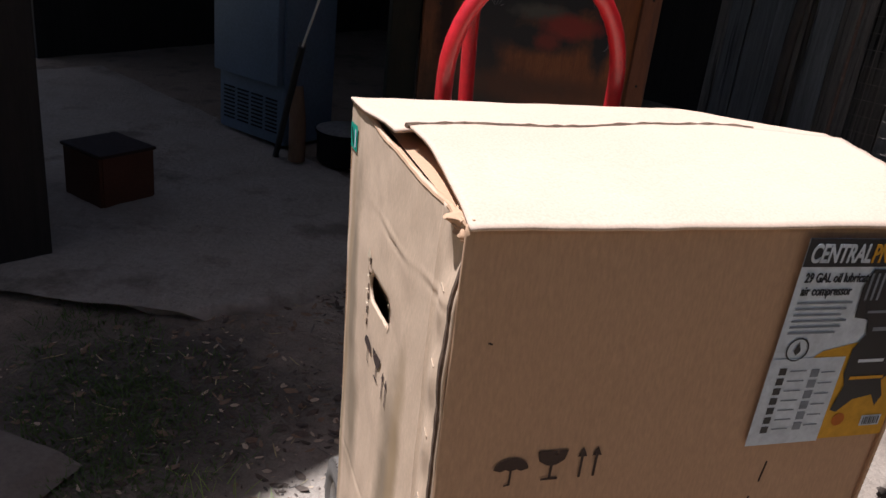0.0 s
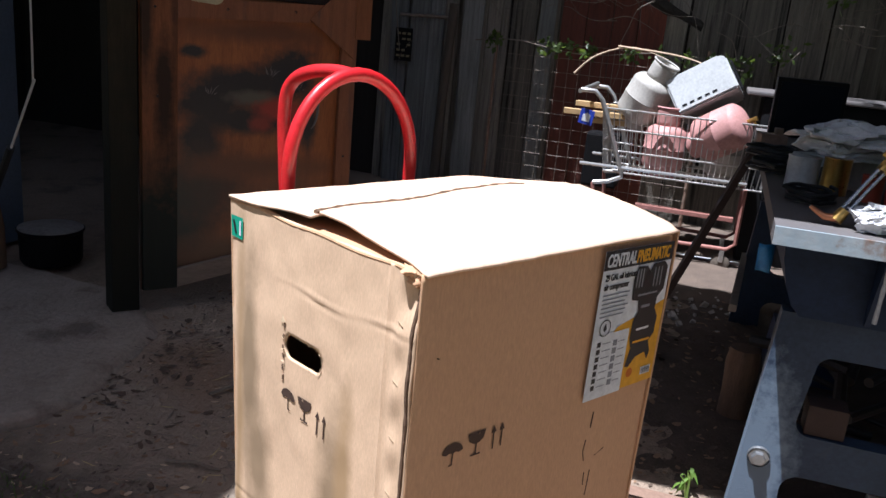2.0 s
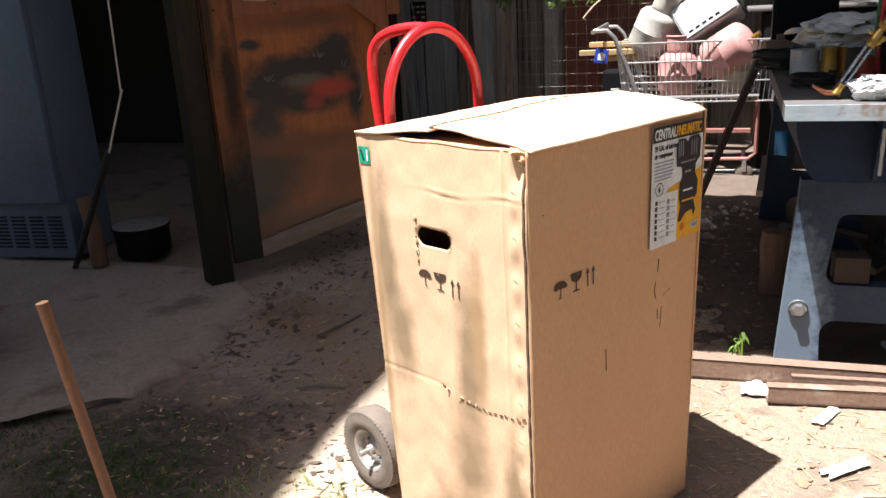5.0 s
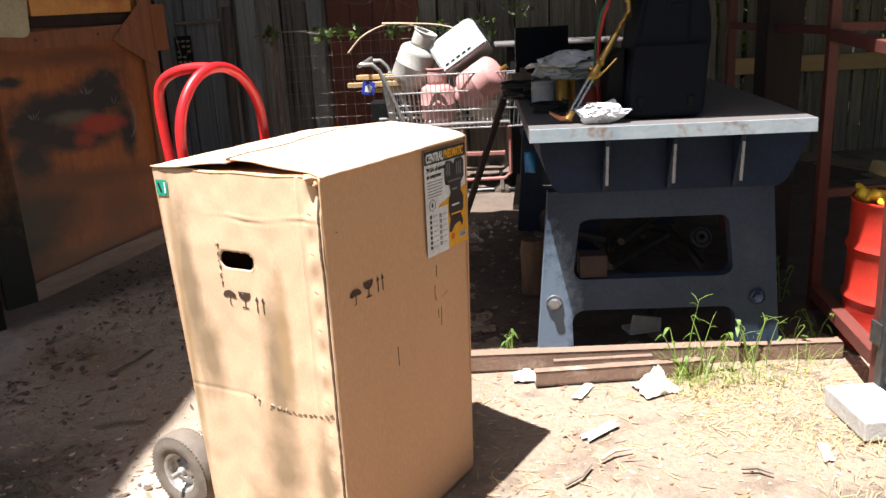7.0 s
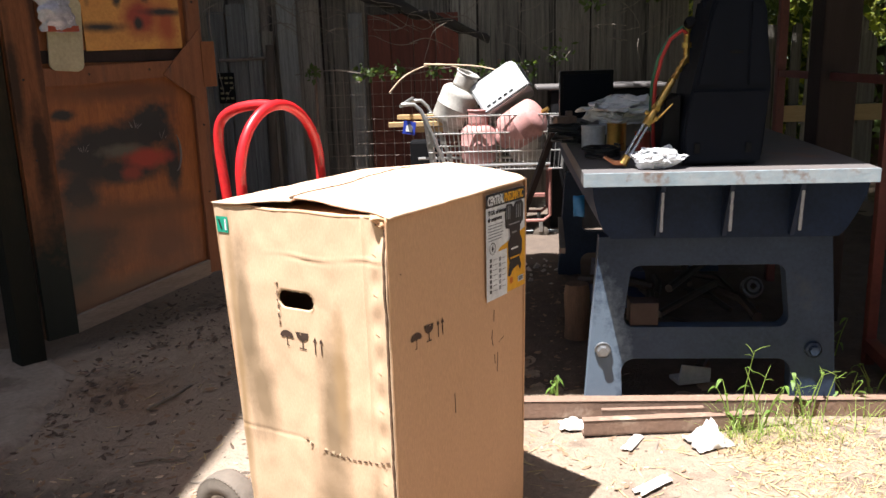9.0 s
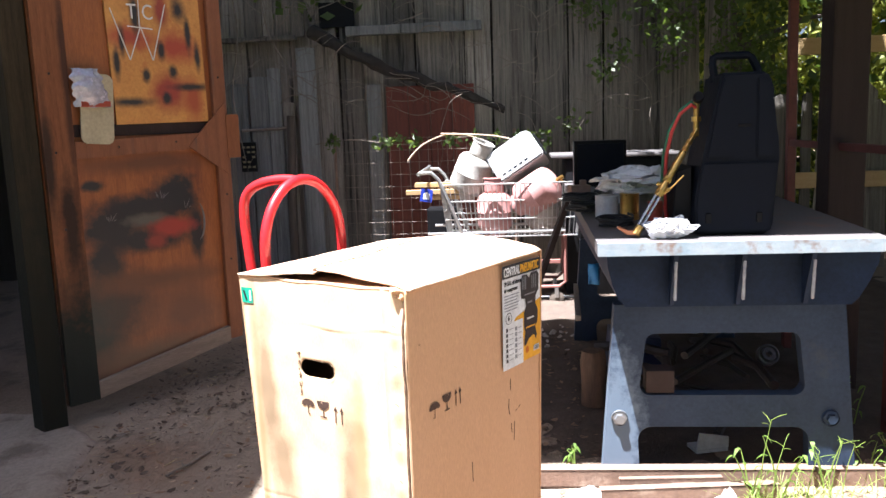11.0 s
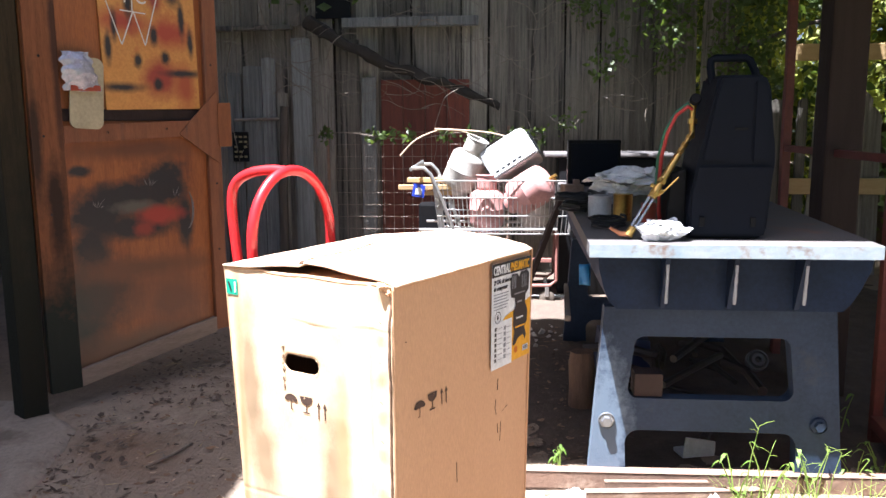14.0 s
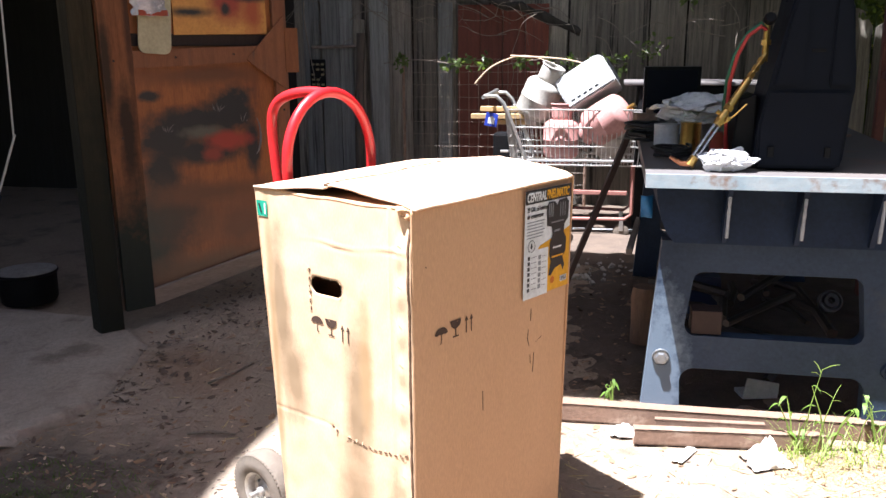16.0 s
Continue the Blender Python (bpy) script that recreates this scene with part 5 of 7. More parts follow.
def wad(name, size, mat, label, category, m, seed, folds=3.0):
    """A crumpled wad with sharp folds and a ragged outline, flat below."""
    bm = B()
    bmesh.ops.create_icosphere(bm, subdivisions=5, radius=1)
    for v in bm.verts:
        p = v.co.copy()
        q = p * folds + Vector((seed, seed * 0.7, 0))
        w = p * (0.75 + 0.3 * noise.noise(q * 0.5)) + 0.42 * noise.noise_vector(q * 0.8) + 0.28 * noise.noise_vector(q * 1.7) + 0.12 * noise.noise_vector(q * 3.9)
        v.co = Vector((w.x * size[0], w.y * size[1], max(0.0, (w.z * 0.5 + 0.4) * size[2]) + 0.002 * p.z))
    return lone(name, bm, mat, label, category, m=m, smooth=True)


wad("rag", (0.1, 0.06, 0.095), WHITE_CLOTH, "crumpled white rag on the edge of the workbench", "cloth", at_bench(0.3, 0.1, bench_z(0.1) + 0.002), 2.2, 2.2)
wad("plastic_bag", (0.2, 0.15, 0.15), BAG, "crumpled milky plastic shopping bag lying on cans", "bag", at_bench(0.25, 0.76, bench_z(0.76) + 0.115), 6.1, 2.4)


def build_can(u, v, r, h, mat, label, name="paint_can"):
    can = thing(name, at_bench(u, v), label, "can", "cans on the workbench")
    bm = B()
    lathe(bm, [(0, 0), (r, 0), (r * 1.02, 0.004), (r, 0.008), (r, h - 0.008), (r * 1.03, h - 0.004), (r * 1.03, h), (r * 0.9, h), (0, h - 0.004)], 24)
    part("can_body", bm, mat, can, smooth=True)
    return can


build_can(0.21, 0.66, 0.045, 0.125, BRASS, "small yellowed tin can under a plastic bag")
build_can(0.11, 0.72, 0.055, 0.11, SHEET, "dented grey tin can on the workbench")
build_can(0.33, 0.82, 0.06, 0.125, TANK, "dull grey tin can on the workbench")
build_can(0.32, 0.6, 0.035, 0.09, SMEAR_RED, "small red tin on the workbench")

for k, (u, v, r) in enumerate(((0.03, 1.0, 0.09), (0.12, 0.45, 0.075), (0.04, 1.4, 0.1))):
    bm = B()
    pts = [(u + (r + jitter(0.012)) * math.cos(a), v + (r + jitter(0.02)) * 1.3 * math.sin(a), bench_z(v) + 0.009 + 0.012 * (i // 14) + 0.006 * abs(math.sin(a * 2))) for i, a in enumerate(radians(26 * j) for j in range(44))]
    tube(bm, pts, 0.007, 6)
    lone("cable_coil", bm, CABLE, "loose coil of black cable on the workbench", "cable", m=BENCH, group="cables on the workbench", smooth=True)

mon = thing("black_panel_box", at_bench(0.22, 2.25), "flat black metal box standing at the end of the workbench", "box")
bm = B()
box(bm, (0.34, 0.12, 0.3), (0, 0, 0.152), 0.006)
part("shell", bm, BLACK_DULL, mon)
bm = B()
box(bm, (0.3, 0.006, 0.26), (0, -0.062, 0.152), 0.002)
part("face_plate", bm, BLACK, mon)
for k, (u, v, w, d, h, mat, lab) in enumerate(((0.05, 1.75, 0.12, 0.1, 0.06, IRON, "rusty iron offcut on the workbench"), (0.2, 1.3, 0.16, 0.07, 0.05, SHEET, "grey metal bracket on the workbench"), (0.95, 1.2, 0.2, 0.05, 0.012, IRON, "flat iron strip on the workbench"))):
    bm = B()
    box(bm, (w, d, h), (0, 0, h / 2), 0.004)
    box(bm, (w * 0.3, d * 0.4, h * 0.6), (w * 0.2, 0, h * 1.2), 0.004)
    lone("metal_scrap", bm, mat, lab, "scrap metal", m=at_bench(u, v, yaw=20 * k + 10), group="scrap on the workbench")


# ---- scrap under the workbench ----
def ground_at(u, v, dz=0.0, yaw=0.0):
    p = on_bench(u, v)
    return Matrix.Translation((p.x, p.y, p.z + dz)) @ Matrix.Rotation(radians(-56.5 + yaw), 4, "Z")


DARK_STEEL = material("greasy steel", (0.2, 0.2, 0.2), (0.1, 0.09, 0.085), rough=0.35, metal=0.7, bump=0.1)
DARK_SCRAP = material("oily scrap iron", (0.022, 0.02, 0.02), (0.05, 0.04, 0.033), scale=12, rough=0.55, metal=0.3, bump=0.3)
for k in range(16):
    u, v = rnd.uniform(0.28, 0.92), rnd.uniform(0.6, 1.7)
    L, r = rnd.uniform(0.25, 0.6), rnd.uniform(0.01, 0.03)
    bm = B()
    a = rnd.uniform(0, math.pi)
    z = 0.04 + 0.02 * k
    tube(bm, [(-L / 2 * math.cos(a), -L / 2 * math.sin(a), z), (0.02, 0.01, z + 0.02), (L / 2 * math.cos(a), L / 2 * math.sin(a), z + jitter(0.1) * 0.3)], r, 8)
    lone("scrap_pipe", bm, DARK_SCRAP, "oily dark iron pipe in the heap under the workbench", "pipe", m=ground_at(u, v), group="scrap heap under the workbench", smooth=True)
bm = B()
lathe(bm, [(0.015, 0.03), (0.03, 0.03), (0.035, 0.012), (0.04, 0.01), (0.044, 0.02), (0.05, 0.02), (0.05, -0.02), (0.044, -0.02), (0.04, -0.01), (0.015, -0.01), (0.015, 0.03)], 28)
lone("pulley_wheel", bm, DARK_STEEL, "bright steel pulley wheel on the scrap heap", "pulley", m=ground_at(0.86, 0.66, 0.4) @ Matrix.Rotation(radians(62), 4, "X"), smooth=True)
bm = B()
box(bm, (0.12, 0.1, 0.1), (0, 0, 0.05), 0.004)
lone("wood_block", bm, material("red-brown wood block", (0.03, 0.014, 0.01), rough=0.8, bump=0.2), "red-brown wood block on the bench frame", "block", m=BENCH @ Matrix.Translation((0.28, 0.25, 0.397)))
for k, (u, v, w, d, h, z, mat, lab) in enumerate(((0.55, 0.5, 0.16, 0.1, 0.02, 0.0, SHEET, "bent pale sheet offcut under the workbench"), (0.78, 1.2, 0.18, 0.1, 0.12, 0.42, DARK_STEEL, "grey plastic jug in the scrap heap"))):
    bm = B()
    box(bm, (w, d, h), (0, 0, h / 2), 0.006)
    prism(bm, [(-w / 2, h), (w / 2, h), (w / 2, h + 0.05), (-w * 0.4, h + 0.08)], -d / 2, -d / 2 + 0.01)
    lone("sheet_scrap", bm, mat, lab, "scrap metal", m=ground_at(u, v, z, 15), group="scrap heap under the workbench")
bm = B()
prism(bm, [(0, 0), (0.32, 0.0), (0.3, 0.22), (0.02, 0.24)], 0, 0.28)
lone("blue_crate", bm, material("dark blue plastic", (0.015, 0.03, 0.09), rough=0.5, bump=0.05), "dark blue plastic crate under the workbench", "crate", m=ground_at(0.2, 1.5))


# ---- iron sections on the ground ----
def channel(name, u0, v0, u1, v1, h, w, mat, label, z=0.0, slot=False):
    d = Vector((u1 - u0, v1 - v0, 0))
    bm = B()
    L = d.length
    t = 0.008
    prism(bm, [(0, 0), (L, 0), (L, h), (0, h)], 0, t)
    box(bm, (L, w, t), (L / 2, w / 2, t / 2))
    box(bm, (L, w, t), (L / 2, w / 2, h - t / 2))
    if slot:
        box(bm, (L * 0.22, 0.004, h * 0.4), (L * 0.62, -0.003, h * 0.55))
    m = BENCH @ Matrix.Translation((u0, v0, z)) @ Matrix.Rotation(math.atan2(d.y, d.x), 4, "Z")
    return lone(name, bm, mat, label, "steel beam", m=m, group="steel sections before the workbench")


channel("steel_beam", -0.42, 0.11, 1.36, 0.15, 0.078, 0.07, IRON, "long rusty steel channel lying before the workbench")
channel("steel_beam", 0.005, -0.045, 0.74, 0.03, 0.062, 0.05, IRON, "short rusty steel channel on the dirt")
channel("steel_beam", 0.09, 0.045, 0.52, 0.075, 0.072, 0.03, IRON, "short slotted steel piece on the dirt", slot=True)


# ---- rust red rack with posts ----
def build_rack():
    rack = thing("steel_rack", BENCH, "rust red painted steel frame rack beside the workbench", "rack")

    def beam(name, a, b, w, mat=RUST_RED, label=""):
        a, b = Vector(a), Vector(b)
        d = b - a
        bm = B()
        box(bm, (w, w, d.length), (0, 0, 0), 0.004)
        return part(name, bm, mat, rack, label, m=Matrix.Translation((a + b) / 2) @ d.to_track_quat("Z", "Y").to_matrix().to_4x4())
    beam("post", (1.435, 0.68, 0.0), (1.42, 0.68, 2.72), 0.047)
    beam("post", (1.345, -0.19, 0.0), (1.33, -0.19, 1.36), 0.045)
    beam("post", (1.37, 1.99, 0.05), (1.35, 1.99, 2.72), 0.05)
    beam("top_rail", (1.425, 0.66, 1.365), (1.33, -0.17, 1.335), 0.05)
    beam("bottom_rail", (1.432, 0.66, 0.14), (1.345, -0.17, 0.15), 0.06)
    beam("cross_rail", (1.36, 1.96, 1.39), (1.425, 0.7, 1.385), 0.04)
    beam("cross_rail", (1.45, 0.69, 1.4), (2.6, 1.05, 1.36), 0.04)
    beam("cross_rail", (1.46, 0.71, 0.62), (2.6, 1.05, 0.6), 0.04)
    beam("cross_rail", (1.37, -0.18, 0.14), (2.4, 0.0, 0.14), 0.045)
    return rack


build_rack()
bm = B()
box(bm, (0.19, 0.19, 2.75), (0, 0, 1.36), 0.012)
lone("timber_post", bm, DARK_POST, "thick dark brown timber post holding the lean-to roof", "post", m=ground_at(1.425, 1.36), kind="structure")
for u, v in ((3.9, 0.1), (3.9, 1.8)):
    bm = B()
    box(bm, (0.1, 0.1, 2.74), (0, 0, 1.36), 0.008)
    lone("timber_post", bm, DARK_POST, "dark brown timber post of the lean-to", "post", m=ground_at(u, v), kind="structure")


def build_drum():
    drum = thing("steel_drum", ground_at(1.63, 0.29), "dented red steel drum topped with yellow scraps and a lid", "drum")
    R, Hd = 0.21, 0.67
    prof = [(0, 0), (R, 0), (R + 0.006, 0.008), (R, 0.02)]
    for zc in (0.23, 0.46):
        prof += [(R, zc - 0.03), (R + 0.008, zc - 0.012), (R + 0.013, zc), (R + 0.008, zc + 0.012), (R, zc + 0.03)]
    prof += [(R, Hd - 0.02), (R + 0.007, Hd - 0.01), (R + 0.007, Hd), (R - 0.006, Hd), (R - 0.008, Hd - 0.1), (0, Hd - 0.1)]
    bm = B()
    lathe(bm, prof, 48)
    for v in bm.verts:
        a = math.atan2(v.co.y, v.co.x)
        v.co *= 1
        k = 1 + 0.012 * noise.noise((math.cos(a) * 2, math.sin(a) * 2, v.co.z * 5))
        v.co.x *= k
        v.co.y *= k
    part("drum_body", bm, DRUM_RED, drum, "glossy dented red steel", smooth=True)
    bm = B()
    lathe(bm, [(0, 0.02), (0.15, 0.02), (0.19, 0.045), (0.2, 0.045), (0.2, 0.0), (0.0, 0.0)], 36, Matrix.Translation((0.06, 0.03, Hd + 0.06)) @ Matrix.Rotation(radians(14), 4, "Y"))
    part("lid", bm, OCHRE, drum, "olive drab metal lid lying askew", smooth=True)
    for k in range(14):
        a = radians(150 + 11 * k)
        bm = B()
        r0 = rnd.uniform(0.02, 0.035)
        bmesh.ops.create_icosphere(bm, subdivisions=2, radius=r0)
        for v in bm.verts:
            v.co *= 1 + 0.35 * noise.noise(v.co * 40 + Vector((k, 0, 0)))
        bmesh.ops.scale(bm, vec=(1.4, 1.0, 0.7), verts=bm.verts[:])
        p = part("yellow_scrap", bm, YELLOW, drum, "crumpled yellow plastic scrap", smooth=True)
        p.location = (0.17 * math.cos(a), 0.17 * math.sin(a), Hd + 0.01 + rnd.uniform(0, 0.03))
        p.rotation_euler = (jitter(1), jitter(1), jitter(3))
    bm = B()
    prism(bm, [(0, 0), (0.16, 0.0), (0.12, 0.14)], 0, 0.006, Matrix.Rotation(radians(-30), 4, "X"))
    part("card_scrap", bm, CARD, drum, "folded brown card", m=Matrix.Translation((0.02, -0.1, Hd - 0.01)))
    return drum


build_drum()

bm = B()
box(bm, (0.2, 0.3, 0.08), (0, 0, 0.04), 0.008)
for v in bm.verts:
    v.co += Vector((0.004 * noise.noise(v.co * 20), 0.004 * noise.noise(v.co * 23), 0))
lone("concrete_block", bm, BLOCK, "pale concrete block lying on the dirt", "block", m=ground_at(1.225, -0.4, -0.004, 4))


def build_gate():
    a = Vector((1.325, -0.265, 0.02))
    yaw = -84
    gate = thing("mesh_gate", BENCH @ Matrix.Translation(a) @ Matrix.Rotation(radians(yaw), 4, "Z"), "black expanded metal gate leaning beside the red drum", "gate")
    W, Hg = 1.0, 1.25
    for p, q in (((0, 0, 0), (0, 0, Hg)), ((0, 0, 0.015), (W, 0, 0.015)), ((0, 0, Hg), (W, 0, Hg)), ((W, 0, 0), (W, 0, Hg))):
        bm = B()
        p, q = Vector(p), Vector(q)
        d = q - p
        box(bm, (0.04, 0.04, d.length), (0, 0, 0), 0.003)
        part("frame_bar", bm, BLACK_MESH, gate, m=Matrix.Translation((p + q) / 2) @ d.to_track_quat("Z", "Y").to_matrix().to_4x4())
    bm = B()
    px, pz = 0.03, 0.05
    for i in range(int(W / px) * 2):
        for j in range(int(Hg / pz)):
            x0 = i * px / 2
            z0 = j * pz + (0 if i % 2 == 0 else pz / 2)
            if z0 + pz / 2 > Hg or x0 + px / 2 > W:
                continue
            for sx in (1,):
                box(bm, (0.004, 0.006, pz * 0.62), (x0 + px / 4, 0, z0 + pz / 4), turn=Matrix.Rotation(radians(31 if (i % 2 == 0) else -31), 3, "Y"))
    p = part("expanded_mesh", bm, BLACK_MESH, gate, "black expanded metal mesh")
    p["kind"] = "stuff"
    bm = B()
    box(bm, (0.07, 0.012, 0.09), (-0.03, -0.02, 0.26), 0.003)
    part("hinge_bracket", bm, BLACK_MESH, gate)
    return gate


BLACK_MESH = material("scuffed black steel", (0.03, 0.03, 0.032), (0.09, 0.085, 0.08), scale=30, rough=0.45, metal=0.3, bump=0.2)
build_gate()


# ---- shopping cart with scrap tanks ----
def build_cart():
    cart = thing("shopping_cart", ground_at(-0.92, 3.2), "rusting wire shopping cart loaded with old gas tanks", "shopping cart")
    # local: x towards its nose, y across, z up
    L, D, z0, z1 = 1.08, 0.5, 0.56, 0.97

    def wires(name, pairs, r, label=""):
        for p, q in pairs:
            bm = B()
            rod(bm, p, q, r, seg=6)
            part(name, bm, CHROME, cart, label)

    def corner(x, y, z):
        t = (z - z0) / (z1 - z0)
        k = 0.85 + 0.15 * t
        return Vector((x * (0.92 + 0.08 * t) + 0.05 * (1 - t), (y - 0.5) * D * k * (1 - 0.12 * x / L), z))
    n = 30
    for y in (0.0, 1.0):
        wires("side_wire", [(corner(L * k / n, y, z0), corner(L * k / n, y, z1)) for k in range(n + 1)], 0.0034)
        wires("side_rail", [(corner(0, y, z), corner(L, y, z)) for z in (z0, z0 + 0.14, z0 + 0.28, z1)], 0.0062)
    m = 12
    for x in (0.0, L):
        wires("end_wire", [(corner(x, k / m, z0), corner(x, k / m, z1)) for k in range(m + 1)], 0.0026)
        wires("end_rail", [(corner(x, 0, z), corner(x, 1, z)) for z in (z0, z0 + 0.2, z1)], 0.0048)
    wires("floor_wire", [(corner(L * k / 22, 0, z0), corner(L * k / 22, 1, z0)) for k in range(23)], 0.0026)
    # handle, side frames and lower frame
    bm = B()
    tube(bm, [(-0.16, -0.27, 1.06), (-0.13, 0.27, 1.09)], 0.014, 10)
    part("handle_bar", bm, CHROME, cart, smooth=True)
    for y in (-0.27, 0.27):
        bm = B()
        tube(bm, [(-0.15, y, 1.07), (-0.06, y, 1.07), (-0.01, y, 1.02), (0.06, y, 0.86), (0.17, y * 0.95, 0.58), (0.18, y * 0.95, 0.54), (0.1, y * 0.95, 0.5), (0.0, y * 0.95, 0.48)], 0.015, 10)
        part("side_frame", bm, CHROME, cart, "bent steel tube frame", smooth=True)
        bm = B()
        tube(bm, [(-0.1, y, 0.60), (0.95, y * 0.85, 0.60)], 0.011, 8)
        part("bumper_rail", bm, CHROME, cart, smooth=True)
        bm = B()
        tube(bm, [(0.0, y * 0.95, 0.48), (0.04, y * 0.95, 0.2), (0.1, y * 0.95, 0.16), (0.9, y * 0.7, 0.16), (0.95, y * 0.7, 0.2), (0.95, y * 0.75, 0.56)], 0.013, 8)
        part("lower_frame", bm, RUST_PINK, cart, "rusty pinkish lower tube", smooth=True)
    for x, y in ((0.1, -0.25), (0.1, 0.25), (0.88, -0.18), (0.88, 0.18)):
        bm = B()
        lathe(bm, [(0.0, -0.014), (0.05, -0.014), (0.06, -0.008), (0.06, 0.008), (0.05, 0.014), (0, 0.014)], 20, Matrix.Translation((x, y, 0.062)) @ Matrix.Rotation(radians(90), 4, "X"))
        c = part("caster", bm, RUBBER, cart, smooth=True)
        bm = B()
        box(bm, (0.03, 0.045, 0.08), (x, y, 0.11), 0.004)
        part("caster_fork", bm, CHROME, cart)
    bm = B()
    box(bm, (0.62, 0.05, 0.03), (0.6, -0.2, 0.36), 0.004)
    part("rack_bar", bm, RUST_PINK, cart, "rusty pinkish bar")
    return cart


RUST_PINK = material("rusty pink paint", (0.36, 0.16, 0.13), (0.25, 0.1, 0.08), scale=10, rough=0.7, bump=0.2)
build_cart()
CART = ground_at(-0.92, 3.2)


def build_tank(name, r, h, mat, label, m, collar=True):
    tank = thing(name, m, label, "gas tank", "scrap tanks in the cart")
    bm = B()
    prof = [(0, 0)]
    for k in range(7):
        a = radians(-90 + 15 * k)
        prof.append((r * math.cos(a) if k < 6 else r, 0.07 + 0.07 * math.sin(a)))
    prof += [(r, h * 0.5 - 0.004), (r + 0.003, h * 0.5), (r, h * 0.5 + 0.004)]
    for k in range(7):
        a = radians(15 * k)
        prof.append((max(0.0, r * math.cos(a)), h - 0.07 + 0.07 * math.sin(a)))
    lathe(bm, prof, 32)
    part("shell", bm, mat, tank, smooth=True)
    bm = B()
    lathe(bm, [(r * 0.62, -0.03), (r * 0.66, -0.03), (r * 0.66, 0.03), (r * 0.62, 0.03), (r * 0.62, -0.03)], 24)
    part("foot_ring", bm, mat, tank, smooth=True)
    if collar:
        for a0, a1 in ((20, 160), (200, 340)):
            bm = B()
            grid(bm, 14, 4, lambda s, t: Vector((r * 0.6 * math.cos(radians(a0 + (a1 - a0) * s)), r * 0.6 * math.sin(radians(a0 + (a1 - a0) * s)), h - 0.02 + 0.12 * t)))
            p = part("collar", bm, mat, tank, smooth=True)
            sd = p.modifiers.new("thickness", "SOLIDIFY")
            sd.thickness = 0.005
        bm = B()
        tube(bm, arc((0, 0, h + 0.1), r * 0.6, 0, 360, 24, (1, 0, 0), (0, 1, 0))[:-1], 0.007, 6, closed=True)
        part("collar_rim", bm, mat, tank, smooth=True)
    bm = B()
    rod(bm, (0, 0, h - 0.01), (0, 0, h + 0.06), 0.014, seg=8)
    rod(bm, (0, 0, h + 0.035), (0.04, 0, h + 0.035), 0.01, seg=8)
    part("valve", bm, BRASS, tank, smooth=True)
    return tank


build_tank("gas_tank", 0.145, 0.34, TANK, "chalky grey gas tank tilted against the cart's back", CART @ Matrix.Translation((0.16, 0.06, 0.88)) @ Matrix.Rotation(radians(24), 4, "Y") @ Matrix.Rotation(radians(8), 4, "X"))
build_tank("gas_tank", 0.135, 0.33, PINK, "faded pink gas tank standing in the cart", CART @ Matrix.Translation((0.41, -0.07, 0.575)))
build_tank("gas_tank", 0.15, 0.36, PINK, "faded pink gas tank lying over the others in the cart", CART @ Matrix.Translation((0.6, -0.05, 0.80)) @ Matrix.Rotation(radians(58), 4, "Y") @ Matrix.Rotation(radians(18), 4, "X"), collar=False)
build_tank("gas_tank", 0.13, 0.33, TANK, "dented grey gas tank deep in the cart", CART @ Matrix.Translation((0.78, 0.1, 0.575)), collar=False)

hb = thing("sheet_metal_box", CART @ Matrix.Translation((0.6, 0.05, 1.13)) @ Matrix.Rotation(radians(-33), 4, "Y") @ Matrix.Rotation(radians(-20), 4, "X"), "battered white sheet metal box lying on the tanks", "metal box")
bm = B()
prism(bm, [(-0.2, -0.12), (0.2, -0.12), (0.2, 0.1), (0.16, 0.13), (-0.2, 0.13)], -0.16, 0.16)
bmesh.ops.bevel(bm, geom=bm.edges[:], offset=0.012, segments=2, affect="EDGES")
part("shell", bm, SHEET, hb, smooth=True)
bm = B()
tube(bm, [(0.212, -0.1, -0.06), (0.216, -0.1, 0.06), (0.216, -0.06, 0.09), (0.216, 0.06, 0.09), (0.216, 0.1, 0.06), (0.212, 0.1, -0.06)], 0.008, 6)
part("edge_trim", bm, BLACK_DULL, hb, "dark edge trim", smooth=True)
for k in range(5):
    bm = B()
    box(bm, (0.03, 0.004, 0.012), (-0.14 + 0.05 * k, -0.162, -0.08), 0.001)
    part("vent_slot", bm, BLACK_DULL, hb)
for k, (x, y, z, ln, yaw) in enumerate(((-0.08, -0.02, 0.905, 0.42, 4), (-0.05, 0.06, 0.955, 0.36, -6), (0.02, 0.0, 0.86, 0.3, 2))):
    bm = B()
    box(bm, (ln, 0.07, 0.036), (0, 0, 0), 0.003)
    lone("timber_offcut", bm, NEW_WOOD, "pale sawn timber offcut stuck through the cart", "timber", m=CART @ Matrix.Translation((x, y, z)) @ Matrix.Rotation(radians(yaw), 4, "Z"), group="timber in the cart")
sg = thing("tag", CART @ Matrix.Translation((-0.12, -0.12, 0.885)) @ Matrix.Rotation(radians(9), 4, "Y"), "small blue card tag with a white mark on timber", "tag")
bm = B()
box(bm, (0.095, 0.003, 0.1), (0, 0, 0), 0.001)
part("card", bm, SIGN_BLUE, sg)
bm = B()
prism(bm, [(-0.025, -0.03), (0.025, -0.03), (0.025, 0.012), (0.0, 0.03), (-0.025, 0.012)], -0.0035, -0.002)
part("white_mark", bm, WHITE_INK, sg)
bm = B()
box(bm, (0.26, 0.2, 0.4), (0, 0, 0.2), 0.02)
